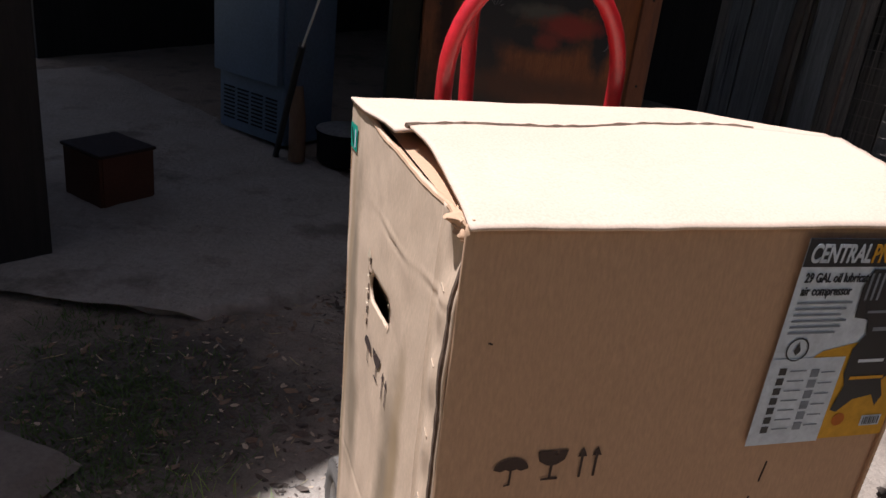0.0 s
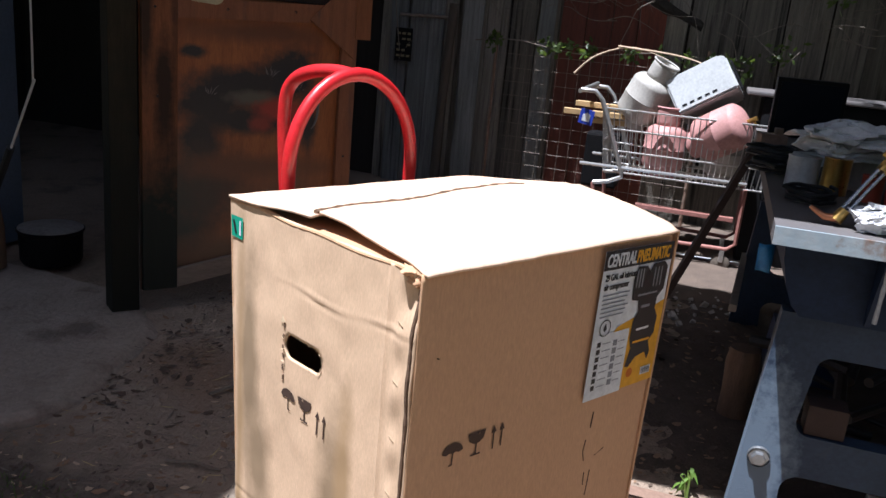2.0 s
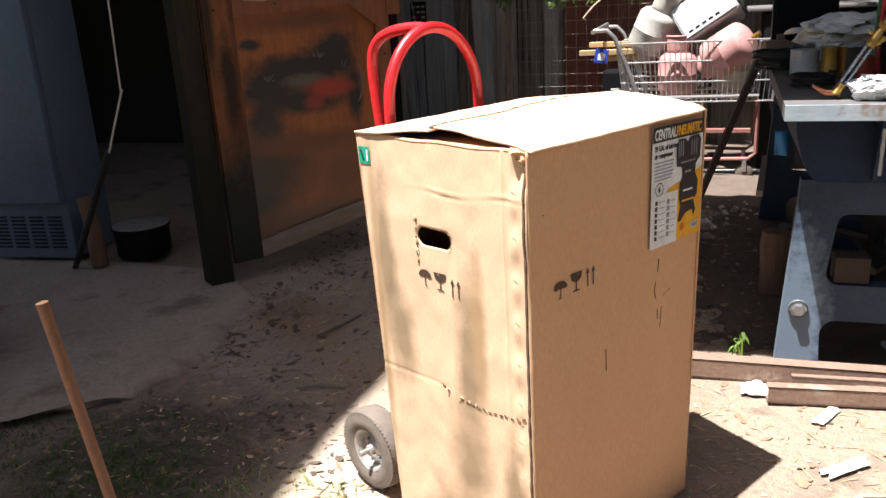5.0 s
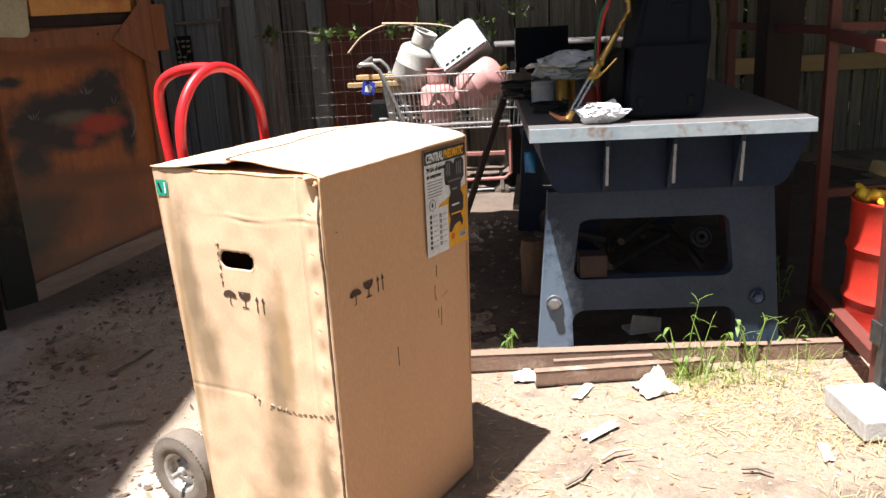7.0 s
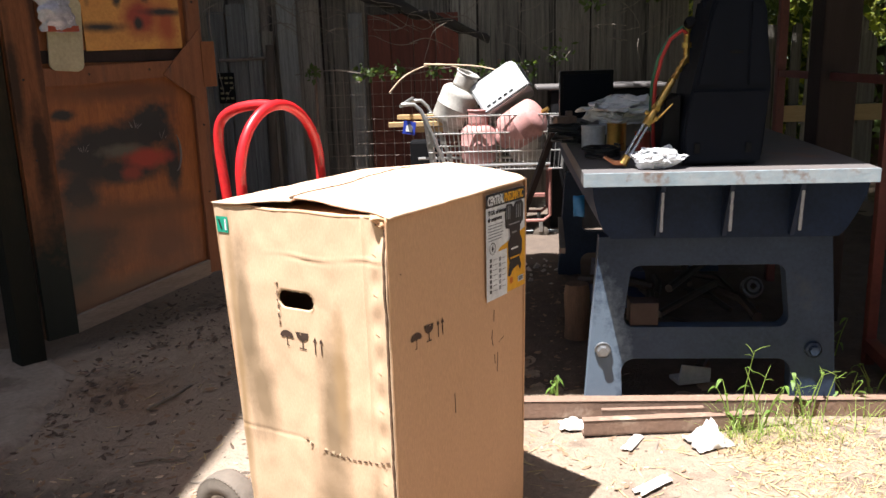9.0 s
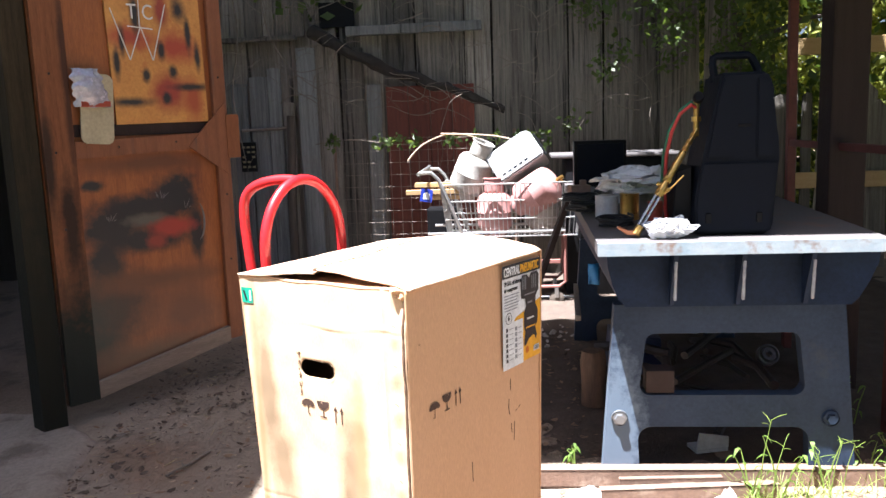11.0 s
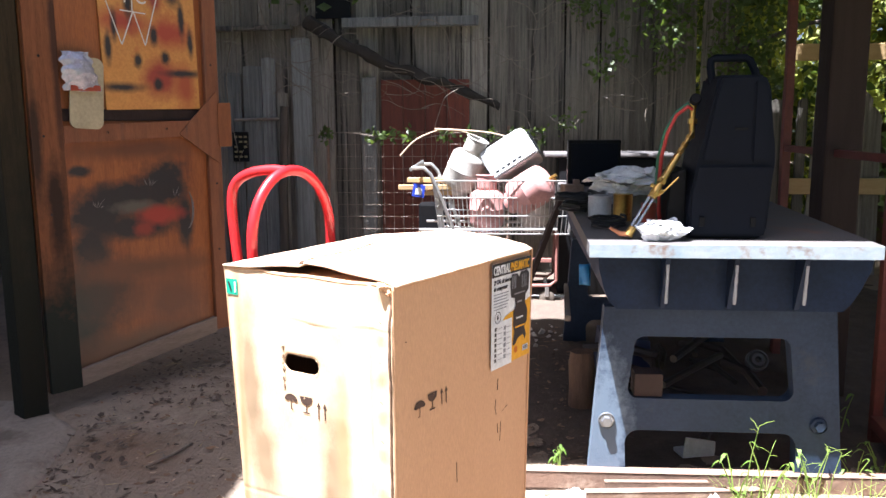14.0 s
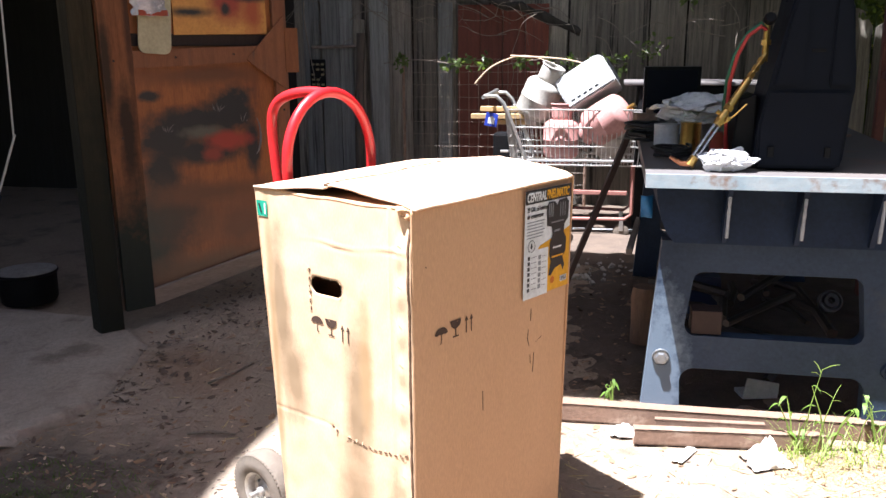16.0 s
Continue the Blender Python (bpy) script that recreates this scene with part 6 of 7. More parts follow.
lone("black_bin", bm, BLACK_DULL, "dark bin behind the shopping cart", "bin", m=ground_at(-0.98, 3.75, 0.3))


# ---- welded wire panel ----
def build_wire_panel():
    panel = thing("wire_panel", BENCH @ Matrix.Translation((0, 3.92, 0)), "rusty welded wire mesh panel leaning before the fence", "wire mesh")
    u0, u1, z0, z1 = -1.95, -0.35, 0.3, 1.47
    for k in range(12):
        z = z0 + (z1 - z0) * k / 11
        bm = B()
        tube(bm, [(u0 + (u1 - u0) * j / 8 + jitter(0.0), 0.01 * math.sin(j + k), z + jitter(0.0025)) for j in range(9)], 0.0019, 5)
        part("wire", bm, WIRE, panel)
    for k in range(20):
        u = u0 + (u1 - u0) * k / 19
        bm = B()
        tube(bm, [(u + jitter(0.0025), 0.008 * math.sin(k), z0 + (z1 - z0) * j / 5) for j in range(6)], 0.0019, 5)
        part("wire", bm, WIRE, panel)
    for u in (u0, u1):
        bm = B()
        rod(bm, (u, 0.03, 0.12), (u, 0.03, 1.52), 0.014, seg=8)
        part("stake", bm, IRON, panel)
    return panel


build_wire_panel()

# old machine with a pale top behind the bench
ap = thing("old_appliance", ground_at(0.42, 3.45), "dusty pale enamel appliance behind the workbench", "appliance")
bm = B()
box(bm, (0.75, 0.5, 1.1), (0, 0, 0.57), 0.02)
part("cabinet", bm, BLACK_DULL, ap, "rusted dark cabinet", smooth=True)
bm = B()
box(bm, (1.0, 0.55, 0.03), (0.02, 0, 1.14), 0.01)
part("worktop", bm, BENCH_TOP, ap, "dull grey worktop")

# blue tub with bottles, rubble round the cart
tub = thing("plastic_tub", ground_at(-0.66, 2.82), "bright blue plastic tub full of crushed bottles", "tub")
bm = B()
lathe(bm, [(0, 0), (0.17, 0), (0.22, 0.24), (0.23, 0.24), (0.23, 0.25), (0.215, 0.25), (0.165, 0.012), (0, 0.012)], 32)
part("tub_body", bm, BLUE, tub, smooth=True)
for k in range(9):
    a, r = 2.4 * k, 0.045 * math.sqrt(k)
    bm = B()
    lathe(bm, [(0, 0), (0.03, 0), (0.032, 0.02), (0.028, 0.07), (0.032, 0.12), (0.02, 0.16), (0.012, 0.18), (0.012, 0.2), (0, 0.2)], 14)
    p = part("bottle", bm, BAG, tub, "crushed clear plastic bottle", smooth=True)
    p.matrix_local = Matrix.Translation((r * math.cos(a), r * math.sin(a), 0.09)) @ Euler((jitter(0.9), jitter(0.9), 0)).to_matrix().to_4x4()
bm = B()
tube(bm, [(0.0, 0, 0.0), (0.25, 0.1, 0.0), (0.7, 0.2, 0.01)], 0.018, 8)
lone("plastic_pipe", bm, SHEET, "white plastic pipe on the rubble", "pipe", m=ground_at(-0.75, 2.95, 0.03), smooth=True)
bm = B()
tube(bm, [(0.0, 0, 0.0), (0.4, -0.05, 0.0), (0.8, -0.06, 0.01)], 0.014, 8)
lone("plastic_pipe", bm, SHEET, "white plastic pipe on the rubble", "pipe", m=ground_at(-0.6, 3.15, 0.05), smooth=True)
bm = B()
grid(bm, 40, 36, lambda s, t: on_bench(-1.5 + 2.6 * s, 2.35 + 1.85 * t) + Vector((0, 0, 0.012 + (0.05 * math.sin(math.pi * s) * math.sin(math.pi * t) if 0 < s < 1 and 0 < t < 1 else -0.03) + 0.02 * noise.noise((s * 16, t * 12, 5)))))
lone("mulch_bed", bm, material("dark leaf mulch", (0.075, 0.055, 0.042), (0.15, 0.11, 0.08), scale=9, fine=60, rough=0.95, bump=0.8, c=(0.24, 0.18, 0.13), c_scale=7, c_amount=0.3), "dark leaf mulch and trash under the cart", "mulch", kind="structure", smooth=True)
me_bm = B()
for k in range(420):
    u, v = rnd.uniform(-1.0, 0.1), rnd.triangular(1.9, 3.9, 2.7)
    p = on_bench(u, v)
    s = rnd.uniform(0.008, 0.032)
    box(me_bm, (s * rnd.uniform(0.8, 2), s, s * 0.6), (p.x, p.y, p.z + s * 0.2), turn=Euler((jitter(1), jitter(1), jitter(3))).to_matrix())
lone("rubble", me_bm, material("mixed pale rubble", (0.5, 0.47, 0.43), (0.26, 0.2, 0.16), scale=5, rough=0.9, bump=0.2), "mixed pale rubble and scrap on the dirt", "rubble", kind="stuff")

# leaning timbers, log and blue sheet left of the bench
for a, b, w, mat, lab in (((-0.43, 1.5, 0.03), (-0.03, 1.52, 1.12), 0.1, DARK_POST, "dark plank leaning on the workbench"), ((-0.03, 0.75, 0.6), (0.06, 2.3, 0.45), 0.03, TWIG, "grey stick under the workbench")):
    a, b = Vector(a), Vector(b)
    d = b - a
    bm = B()
    box(bm, (w, 0.03, d.length), (0, 0, 0), 0.004)
    lone("leaning_plank", bm, mat, lab, "plank", m=BENCH @ Matrix.Translation((a + b) / 2) @ d.to_track_quat("Z", "Y").to_matrix().to_4x4(), group="planks by the workbench")
bm = B()
lathe(bm, [(0, 0), (0.07, 0), (0.066, 0.1), (0.068, 0.24), (0.062, 0.3), (0, 0.305)], 18)
for v in bm.verts:
    v.co.x += 0.006 * noise.noise(v.co * 20)
lone("log", bm, material("barked cut log", (0.15, 0.09, 0.055), (0.07, 0.045, 0.032), scale=8, stretch=(3, 3, 0.5), rough=0.9, bump=0.4), "short upright log beside the workbench", "log", m=ground_at(0.07, 1.05), smooth=True)
bm = B()
grid(bm, 6, 6, lambda s, t: Vector(((s - 0.5) * 0.05, 0.01 * math.sin(s * 5 + t * 3), (t - 0.5) * 0.1)))
ob = lone("blue_sheet", bm, BLUE, "bright blue plastic scrap hanging under the workbench", "plastic sheet", m=BENCH @ Matrix.Translation((0.035, 0.6, 0.85)), smooth=True)
ob.modifiers.new("thickness", "SOLIDIFY").thickness = 0.003

# ---- shed inside ----
def build_freezer():
    fr = thing("upright_freezer", Matrix.Translation((-0.114, 4.335, 0.05)) @ Matrix.Rotation(radians(-50), 4, "Z"), "grey-blue upright freezer with louvred base inside the dark shed", "freezer")
    bm = B()
    box(bm, (0.6, 0.4, 1.75), (0, 0, 0.9), 0.02)
    part("cabinet", bm, FREEZER, fr, smooth=True)
    bm = B()
    box(bm, (0.58, 0.05, 1.36), (0, -0.226, 1.07), 0.012)
    part("freezer_door", bm, FREEZER, fr, smooth=True)
    for row in range(9):
        for col in range(4):
            bm = B()
            box(bm, (0.1, 0.012, 0.009), (-0.2 + 0.13 * col, -0.202, 0.1 + 0.024 * row), 0.003)
            part("louvre", bm, BLACK_DULL, fr)
    bm = B()
    tube(bm, [(-0.24, -0.25, 1.2), (-0.24, -0.29, 1.25), (-0.24, -0.29, 1.5), (-0.24, -0.25, 1.55)], 0.012, 8)
    part("door_handle", bm, BLACK_DULL, fr)
    return fr


build_freezer()
pot = thing("iron_pot", ground_at(-3.571, 1.02, 0.03), "low black iron pot on the shed floor", "pot")
bm = B()
lathe(bm, [(0, 0), (0.15, 0), (0.16, 0.02), (0.165, 0.17), (0.175, 0.18), (0.175, 0.19), (0.16, 0.19), (0.15, 0.03), (0, 0.02)], 30)
part("pot_body", bm, BLACK_DULL, pot, smooth=True)
bm = B()
lathe(bm, [(0, 0.02), (0.1, 0.015), (0.168, 0.0), (0.168, -0.006), (0, -0.004)], 30, Matrix.Translation((0, 0, 0.195)))
part("pot_lid", bm, RIM, pot, "dull grey lid", smooth=True)
bm = B()
tube(bm, [(0, 0, 0), (0.0, 0.0, 0.22), (-0.04, 0.01, 0.42)], [0.05, 0.048, 0.04], 10)
lone("log", bm, material("brown stake wood", (0.2, 0.11, 0.06), (0.12, 0.07, 0.04), scale=8, stretch=(3, 3, 0.5), rough=0.9, bump=0.3), "rough brown wooden stake standing on the concrete", "stake", m=ground_at(-3.733, 0.8, 0.03), smooth=True)
for (a, b, r, mat, lab) in (((-0.12, 3.9, 0.04), (-0.03, 3.05, 0.84), 0.018, CABLE, "black pole leaning in the shed"), ((-0.03, 3.05, 0.835), (0.06, 2.96, 1.15), 0.006, SMEAR_WHITE, "thin pale rod on the black pole"), ((0.055, 2.965, 1.14), (0.02, 2.76, 1.95), 0.0045, SMEAR_WHITE, "thin pale rod on the black pole")):
    bm = B()
    rod(bm, a, b, r, seg=8)
    lone("leaning_pole", bm, mat, lab, "pole", group="poles in the shed", smooth=True)
cab = thing("dark_cupboard", ground_at(-3.75, -1.05, 0.03), "dark brown wooden cupboard at the shed front", "cupboard")
bm = B()
box(bm, (1.1, 0.55, 2.2), (0, 0, 1.1), 0.01)
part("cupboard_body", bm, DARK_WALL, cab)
bm = B()
box(bm, (0.5, 0.02, 2.0), (0.27, -0.285, 1.1), 0.006)
part("cupboard_door", bm, DARK_POST, cab)
bm = B()
box(bm, (0.5, 0.02, 2.0), (-0.27, -0.285, 1.1), 0.006)
part("cupboard_door", bm, DARK_POST, cab)
bk = thing("storage_crate", ground_at(-3.76, -0.28, 0.03, 10), "orange-brown open crate on the concrete", "crate")
CRATE = material("orange crate plastic", (0.09, 0.028, 0.01), rough=0.6, bump=0.1)
for sx, sy, w, d in ((0, -0.14, 0.28, 0.015), (0, 0.14, 0.28, 0.015), (-0.14, 0, 0.015, 0.265), (0.14, 0, 0.015, 0.265)):
    part("side_panel", box(B(), (w, d, 0.24), (sx, sy, 0.12), 0.003), CRATE, bk)
part("bottom_panel", box(B(), (0.265, 0.265, 0.012), (0, 0, 0.01)), CRATE, bk)
bm = B()
box(bm, (0.32, 0.3, 0.015), (0, 0, 0.25), 0.004)
part("crate_rim", bm, DARK_POST, bk)

# handle of a tool and a flat board near the shade's edge
bm = B()
tube(bm, [(-0.80, 0.42, 0.0), (-0.84, 0.445, 0.35), (-0.9, 0.48, 0.95)], [0.012, 0.012, 0.013], 10)
lone("wooden_pole", bm, material("worn orange-brown handle", (0.15, 0.062, 0.028), (0.085, 0.035, 0.017), scale=9, rough=0.6, bump=0.1), "worn brown wooden pole standing in the dirt", "pole", smooth=True)
bm = B()
prism(bm, [(0, 0), (0.5, 0.0), (0.42, 0.02), (0.02, 0.02)], 0, 0.36)
lone("flat_board", bm, material("grey dusty board", (0.2, 0.165, 0.13), (0.13, 0.1, 0.08), scale=6, rough=0.9, bump=0.3), "dusty grey board lying on the dirt", "board", m=ground_at(-2.2, -1.75, 0.0, 25))


# ---- paling fence to the right, open to the trees ----
def build_palings():
    fence = thing("paling_fence", BENCH, "old paling fence with gaps and pale rails before green trees", "fence", kind="structure")
    u = 1.2
    while u < 7.0:
        w = rnd.uniform(0.09, 0.15)
        h = rnd.uniform(1.5, 1.72) if u > 1.48 else rnd.uniform(2.6, 2.9)
        bm = B()
        prism(bm, [(0, 0), (w, 0), (w + jitter(0.01), h - rnd.uniform(0, 0.1)), (w * 0.5, h), (jitter(0.01), h - rnd.uniform(0, 0.08))], 0, 0.02)
        p = part("paling", bm, GREY_WOOD, fence)
        p.location = (u, 4.25 + jitter(0.01), 0.15)
        p.rotation_euler = (0, jitter(0.03), 0)
        u += w + rnd.choice((0.005, 0.012, 0.03, 0.07))
    for z, y in ((0.98, 4.19), (2.13, 4.19)):
        bm = B()
        box(bm, (4.6, 0.04, 0.14), (4.34, y, z), 0.006)
        part("rail", bm, NEW_WOOD, fence, "pale yellow sawn rail")
    bm = B()
    box(bm, (0.14, 0.1, 2.6), (2.55, 4.35, 1.4), 0.01)
    part("fence_post", bm, GREY_WOOD, fence)
    return fence


build_palings()


# ---- trees ----
def leaf_mesh(name, centres, count, size, mat, parent, seed, droop=0.3):
    rng = np.random.default_rng(seed)
    cs = np.array([c[:3] for c in centres])
    rs = np.array([c[3] for c in centres])
    pick = rng.integers(0, len(cs), count)
    d = rng.normal(size=(count, 3))
    d /= np.linalg.norm(d, axis=1)[:, None]
    pos = cs[pick] + d * (rs[pick] * rng.uniform(0.25, 1.0, count) ** 0.5)[:, None]
    a = rng.normal(size=(count, 3))
    a[:, 2] -= droop
    a /= np.linalg.norm(a, axis=1)[:, None]
    b = np.cross(a, rng.normal(size=(count, 3)))
    b /= np.linalg.norm(b, axis=1)[:, None]
    s = size * rng.uniform(0.6, 1.4, count)[:, None]
    verts = np.stack([pos, pos + a * s * 0.5 + b * s * 0.28, pos + a * s, pos + a * s * 0.5 - b * s * 0.28], 1).reshape(-1, 3)
    me = bpy.data.meshes.new(name)
    me.from_pydata(verts.tolist(), [], [(4 * i, 4 * i + 1, 4 * i + 2, 4 * i + 3) for i in range(count)])
    me.materials.append(mat)
    ob = new(name, me)
    if parent:
        ob.parent = parent
    return ob


def build_tree(u, v, h, r, label, seed, leaves=5000, spread=1.5, low=0.45, lean=(0, 0)):
    base = on_bench(u, v)
    base.z = min(base.z, 0.3) - 0.05
    tree = thing("tree", Matrix.Translation(base), label, "tree", "trees behind the fence")
    rng = random.Random(seed)
    pts, rad = [], []
    for k in range(9):
        t = k / 8
        pts.append((lean[0] * t + 0.12 * rng.uniform(-1, 1) * t, lean[1] * t + 0.12 * rng.uniform(-1, 1) * t, h * t))
        rad.append(r * (1 - 0.75 * t) + 0.01)
    bm = B()
    tube(bm, pts, rad, 10)
    part("trunk", bm, BARK, tree, smooth=True)
    centres = []
    for k in range(11):
        t = low + (1 - low) * k / 10.5
        i = min(7, int(t * 8))
        p = Vector(pts[i]).lerp(Vector(pts[i + 1]), t * 8 - i)
        a = rng.uniform(0, 2 * math.pi)
        ln = spread * rng.uniform(0.6, 1.1) * (1.2 - 0.6 * t)
        q = p + Vector((ln * math.cos(a), ln * math.sin(a), ln * rng.uniform(0.0, 0.5)))
        mid = p.lerp(q, 0.5) + Vector((0, 0, 0.08))
        bm = B()
        tube(bm, [p, mid, q], [r * 0.35 * (1.1 - t) + 0.012, 0.02, 0.008], 6)
        part("limb", bm, BARK, tree, smooth=True)
        for c in (mid, q, q + Vector((rng.uniform(-0.5, 0.5), rng.uniform(-0.5, 0.5), rng.uniform(-0.3, 0.3)))):
            centres.append((c.x, c.y, c.z, rng.uniform(0.3, 0.65)))
    crown = leaf_mesh("crown", centres, leaves, 0.11, LEAF, tree, seed)
    crown["label"] = "loose crown of small green leaves"
    crown["kind"] = "stuff"
    return tree


for k, (u, v, h, r, sp, lv) in enumerate(((-5.2, 6.0, 5.5, 0.14, 1.8, 6000), (-3.0, 5.9, 6.0, 0.16, 2.0, 7000), (-1.0, 6.3, 6.4, 0.16, 2.0, 7000), (0.75, 5.2, 6.0, 0.13, 1.8, 7000), (2.0, 6.1, 6.0, 0.15, 2.0, 3000), (1.75, 5.0, 4.6, 0.09, 1.4, 1500), (3.6, 5.6, 6.2, 0.15, 2.0, 7000), (5.4, 6.4, 6.5, 0.16, 2.2, 6000), (3.0, 8.5, 7.0, 0.18, 2.4, 6000), (-2.0, 8.8, 7.5, 0.18, 2.5, 6000), (6.5, 8.8, 7.0, 0.18, 2.5, 6000), (0.6, 8.6, 7.0, 0.18, 2.4, 6000))):
    build_tree(u, v, h, r, "leafy green tree standing behind the fence", 40 + k, lv, sp, 0.3 if k in (3, 5) else 0.42)

# Unseen trees and hedge behind the camera, added to hold back sky light.
for k, (u, v) in enumerate(((-6.5, -9.0), (-3.0, -10.0), (0.5, -9.4), (4.0, -10.0), (7.5, -8.5), (9.0, -4.5), (8.6, -0.5))):
    build_tree(u, v, 6.0, 0.16, "unseen leafy tree added to block low sky light", 70 + k, 5000, 2.2, 0.25)
centres_back = []
rngb = random.Random(17)
for k in range(80):
    p = on_bench(rngb.uniform(-9, 9), rngb.uniform(-12, -10))
    centres_back.append((p.x, p.y, rngb.uniform(0.4, 2.6), rngb.uniform(0.6, 1.1)))
tagged(leaf_mesh("hedge", centres_back, 12000, 0.16, LEAF, None, 78), "unseen dense hedge added to block low sky light", "hedge", kind="stuff")

# undergrowth that fills the gaps behind the fence
rngc = random.Random(9)
centres = []
for k in range(90):
    p = on_bench(rngc.uniform(-6.5, 8), rngc.uniform(4.9, 7.5))
    centres.append((p.x, p.y, 0.3 + rngc.uniform(0.1, 1.7), rngc.uniform(0.4, 0.8)))
ob = leaf_mesh("undergrowth", centres, 16000, 0.12, LEAF, None, 77)
tagged(ob, "dense green undergrowth behind the fence", "undergrowth", kind="stuff")

centres = []
for k in range(110):
    p = on_bench(rngc.uniform(0.8, 8.5), rngc.uniform(6.6, 9.0))
    centres.append((p.x, p.y, rngc.uniform(0.8, 4.6), rngc.uniform(0.5, 0.9)))
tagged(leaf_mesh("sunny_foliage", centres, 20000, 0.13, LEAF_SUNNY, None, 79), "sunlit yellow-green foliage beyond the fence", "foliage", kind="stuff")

centres = []
for k in range(60):
    p = on_bench(rngc.uniform(1.2, 5.0), rngc.uniform(5.0, 6.4))
    centres.append((p.x, p.y, rngc.uniform(1.5, 3.6), rngc.uniform(0.2, 0.45)))
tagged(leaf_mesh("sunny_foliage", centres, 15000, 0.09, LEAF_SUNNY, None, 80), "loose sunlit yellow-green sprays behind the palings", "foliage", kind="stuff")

centres = []
for k in range(90):
    p = on_bench(rngc.uniform(0.5, 9.0), rngc.uniform(9.2, 10.2))
    centres.append((p.x, p.y, rngc.uniform(0.6, 6.5), rngc.uniform(0.7, 1.1)))
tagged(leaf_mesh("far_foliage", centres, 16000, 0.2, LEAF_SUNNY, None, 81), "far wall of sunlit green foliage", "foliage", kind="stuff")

# boughs that hang over the fence; the second, unseen lot is added for shade
centres = []
for k in range(84):
    p = on_bench(rngc.uniform(-3.6, 3.0), rngc.uniform(3.75, 4.7))
    centres.append((p.x, p.y, rngc.uniform(3.25, 4.6), rngc.uniform(0.25, 0.5)))
# Clumps added out of view to keep the sun off the fence boards.
for k in range(140):
    p = on_bench(rngc.uniform(-3.3, 1.1), rngc.uniform(3.55, 3.98))
    centres.append((p.x, p.y, rngc.uniform(3.8, 4.4), rngc.uniform(0.25, 0.4)))
bough = leaf_mesh("overhanging_boughs", centres, 42000, 0.085, LEAF, None, 31, 0.8)
tagged(bough, "leafy boughs over the fence, most added unseen for shade", "foliage", kind="stuff")
centres = []
for k in range(34):
    u = rngc.uniform(0.0, 1.9)
    p = on_bench(u, rngc.uniform(3.75, 4.1))
    centres.append((p.x, p.y, rngc.uniform(2.0, 3.0) - 0.12 * (u > 1.0), rngc.uniform(0.1, 0.22)))
spray_leaves = leaf_mesh("hanging_leaves", centres, 1900, 0.055, LEAF, None, 32, 0.8)
tagged(spray_leaves, "loose sprays of small leaves before the fence", "foliage", kind="stuff")


# ---- bare twigs and vine on the fence ----
def twig(name, label, pts, r, mat=TWIG):
    bm = B()
    fine = []
    for i in range(len(pts) - 1):
        p0, p1, p2, p3 = (Vector(pts[max(0, min(len(pts) - 1, i + k))]) for k in (-1, 0, 1, 2))
        for k in range(5):
            t = k / 5
            fine.append(0.5 * (2 * p1 + (p2 - p0) * t + (2 * p0 - 5 * p1 + 4 * p2 - p3) * t * t + (3 * p1 - p0 - 3 * p2 + p3) * t ** 3))
    fine.append(Vector(pts[-1]))
    tube(bm, fine, [r * (1 - 0.7 * k / len(fine)) for k in range(len(fine))], 5)
    return bm


def build_vine():
    vine = thing("dead_vine", BENCH, "tangle of bare grey vine stems over the fence", "vine")
    rng = random.Random(12)
    for k in range(110):
        u, z = rng.uniform(-2.9, 0.9), rng.uniform(1.6, 3.0)
        a = rng.uniform(-0.7, 0.7) + (math.pi if rng.random() < 0.5 else 0)
        pts = []
        for j in range(rng.randint(4, 8)):
            pts.append((u, 4.05 - rng.uniform(0, 0.22), z))
            u += 0.13 * math.cos(a)
            z += 0.13 * math.sin(a) - 0.01 * j
            a += rng.uniform(-0.85, 0.85)
        part("stem", twig("stem", "", pts, rng.uniform(0.002, 0.005)), TWIG, vine)
    for pts, r in (([(-2.85, 4.05, 2.9), (-2.8, 4.03, 2.4), (-2.88, 4.03, 1.9), (-2.8, 4.03, 1.3)], 0.01), ([(-2.6, 4.05, 3.0), (-2.5, 4.02, 2.4), (-2.2, 4.0, 2.0), (-1.7, 3.98, 1.75)], 0.008)):
        part("stem", twig("stem", "", pts, r), TWIG, vine)
    # leafy runner along the wire panel
    pts = [(-2.1 + 0.2 * k, 3.86 + 0.04 * math.sin(k * 1.7), 1.44 + 0.03 * math.sin(k * 1.1)) for k in range(11)]
    part("runner", twig("runner", "", pts, 0.005), TWIG, vine)
    for pts in ([(-1.25, 3.6, 1.28), (-1.1, 3.55, 1.42), (-0.85, 3.5, 1.5), (-0.6, 3.5, 1.44)], [(-0.95, 3.5, 1.5), (-0.5, 3.45, 1.47), (-0.2, 3.45, 1.38)]):
        part("runner", twig("runner", "", pts, 0.009), CHIP, vine)
    cs = [(u, 3.84, 1.45, 0.06) for u in (-1.95, -1.55, -1.45, -1.35, -1.2, -0.9, -0.7, -0.5, -0.3, -0.2)] + [(0.05, 3.9, 1.5, 0.12), (0.2, 3.95, 1.55, 0.12), (-0.1, 3.9, 1.42, 0.1)]
    ob = leaf_mesh("vine_leaves", cs, 420, 0.05, LEAF, vine, 5)
    ob["kind"] = "stuff"
    return vine


build_vine()


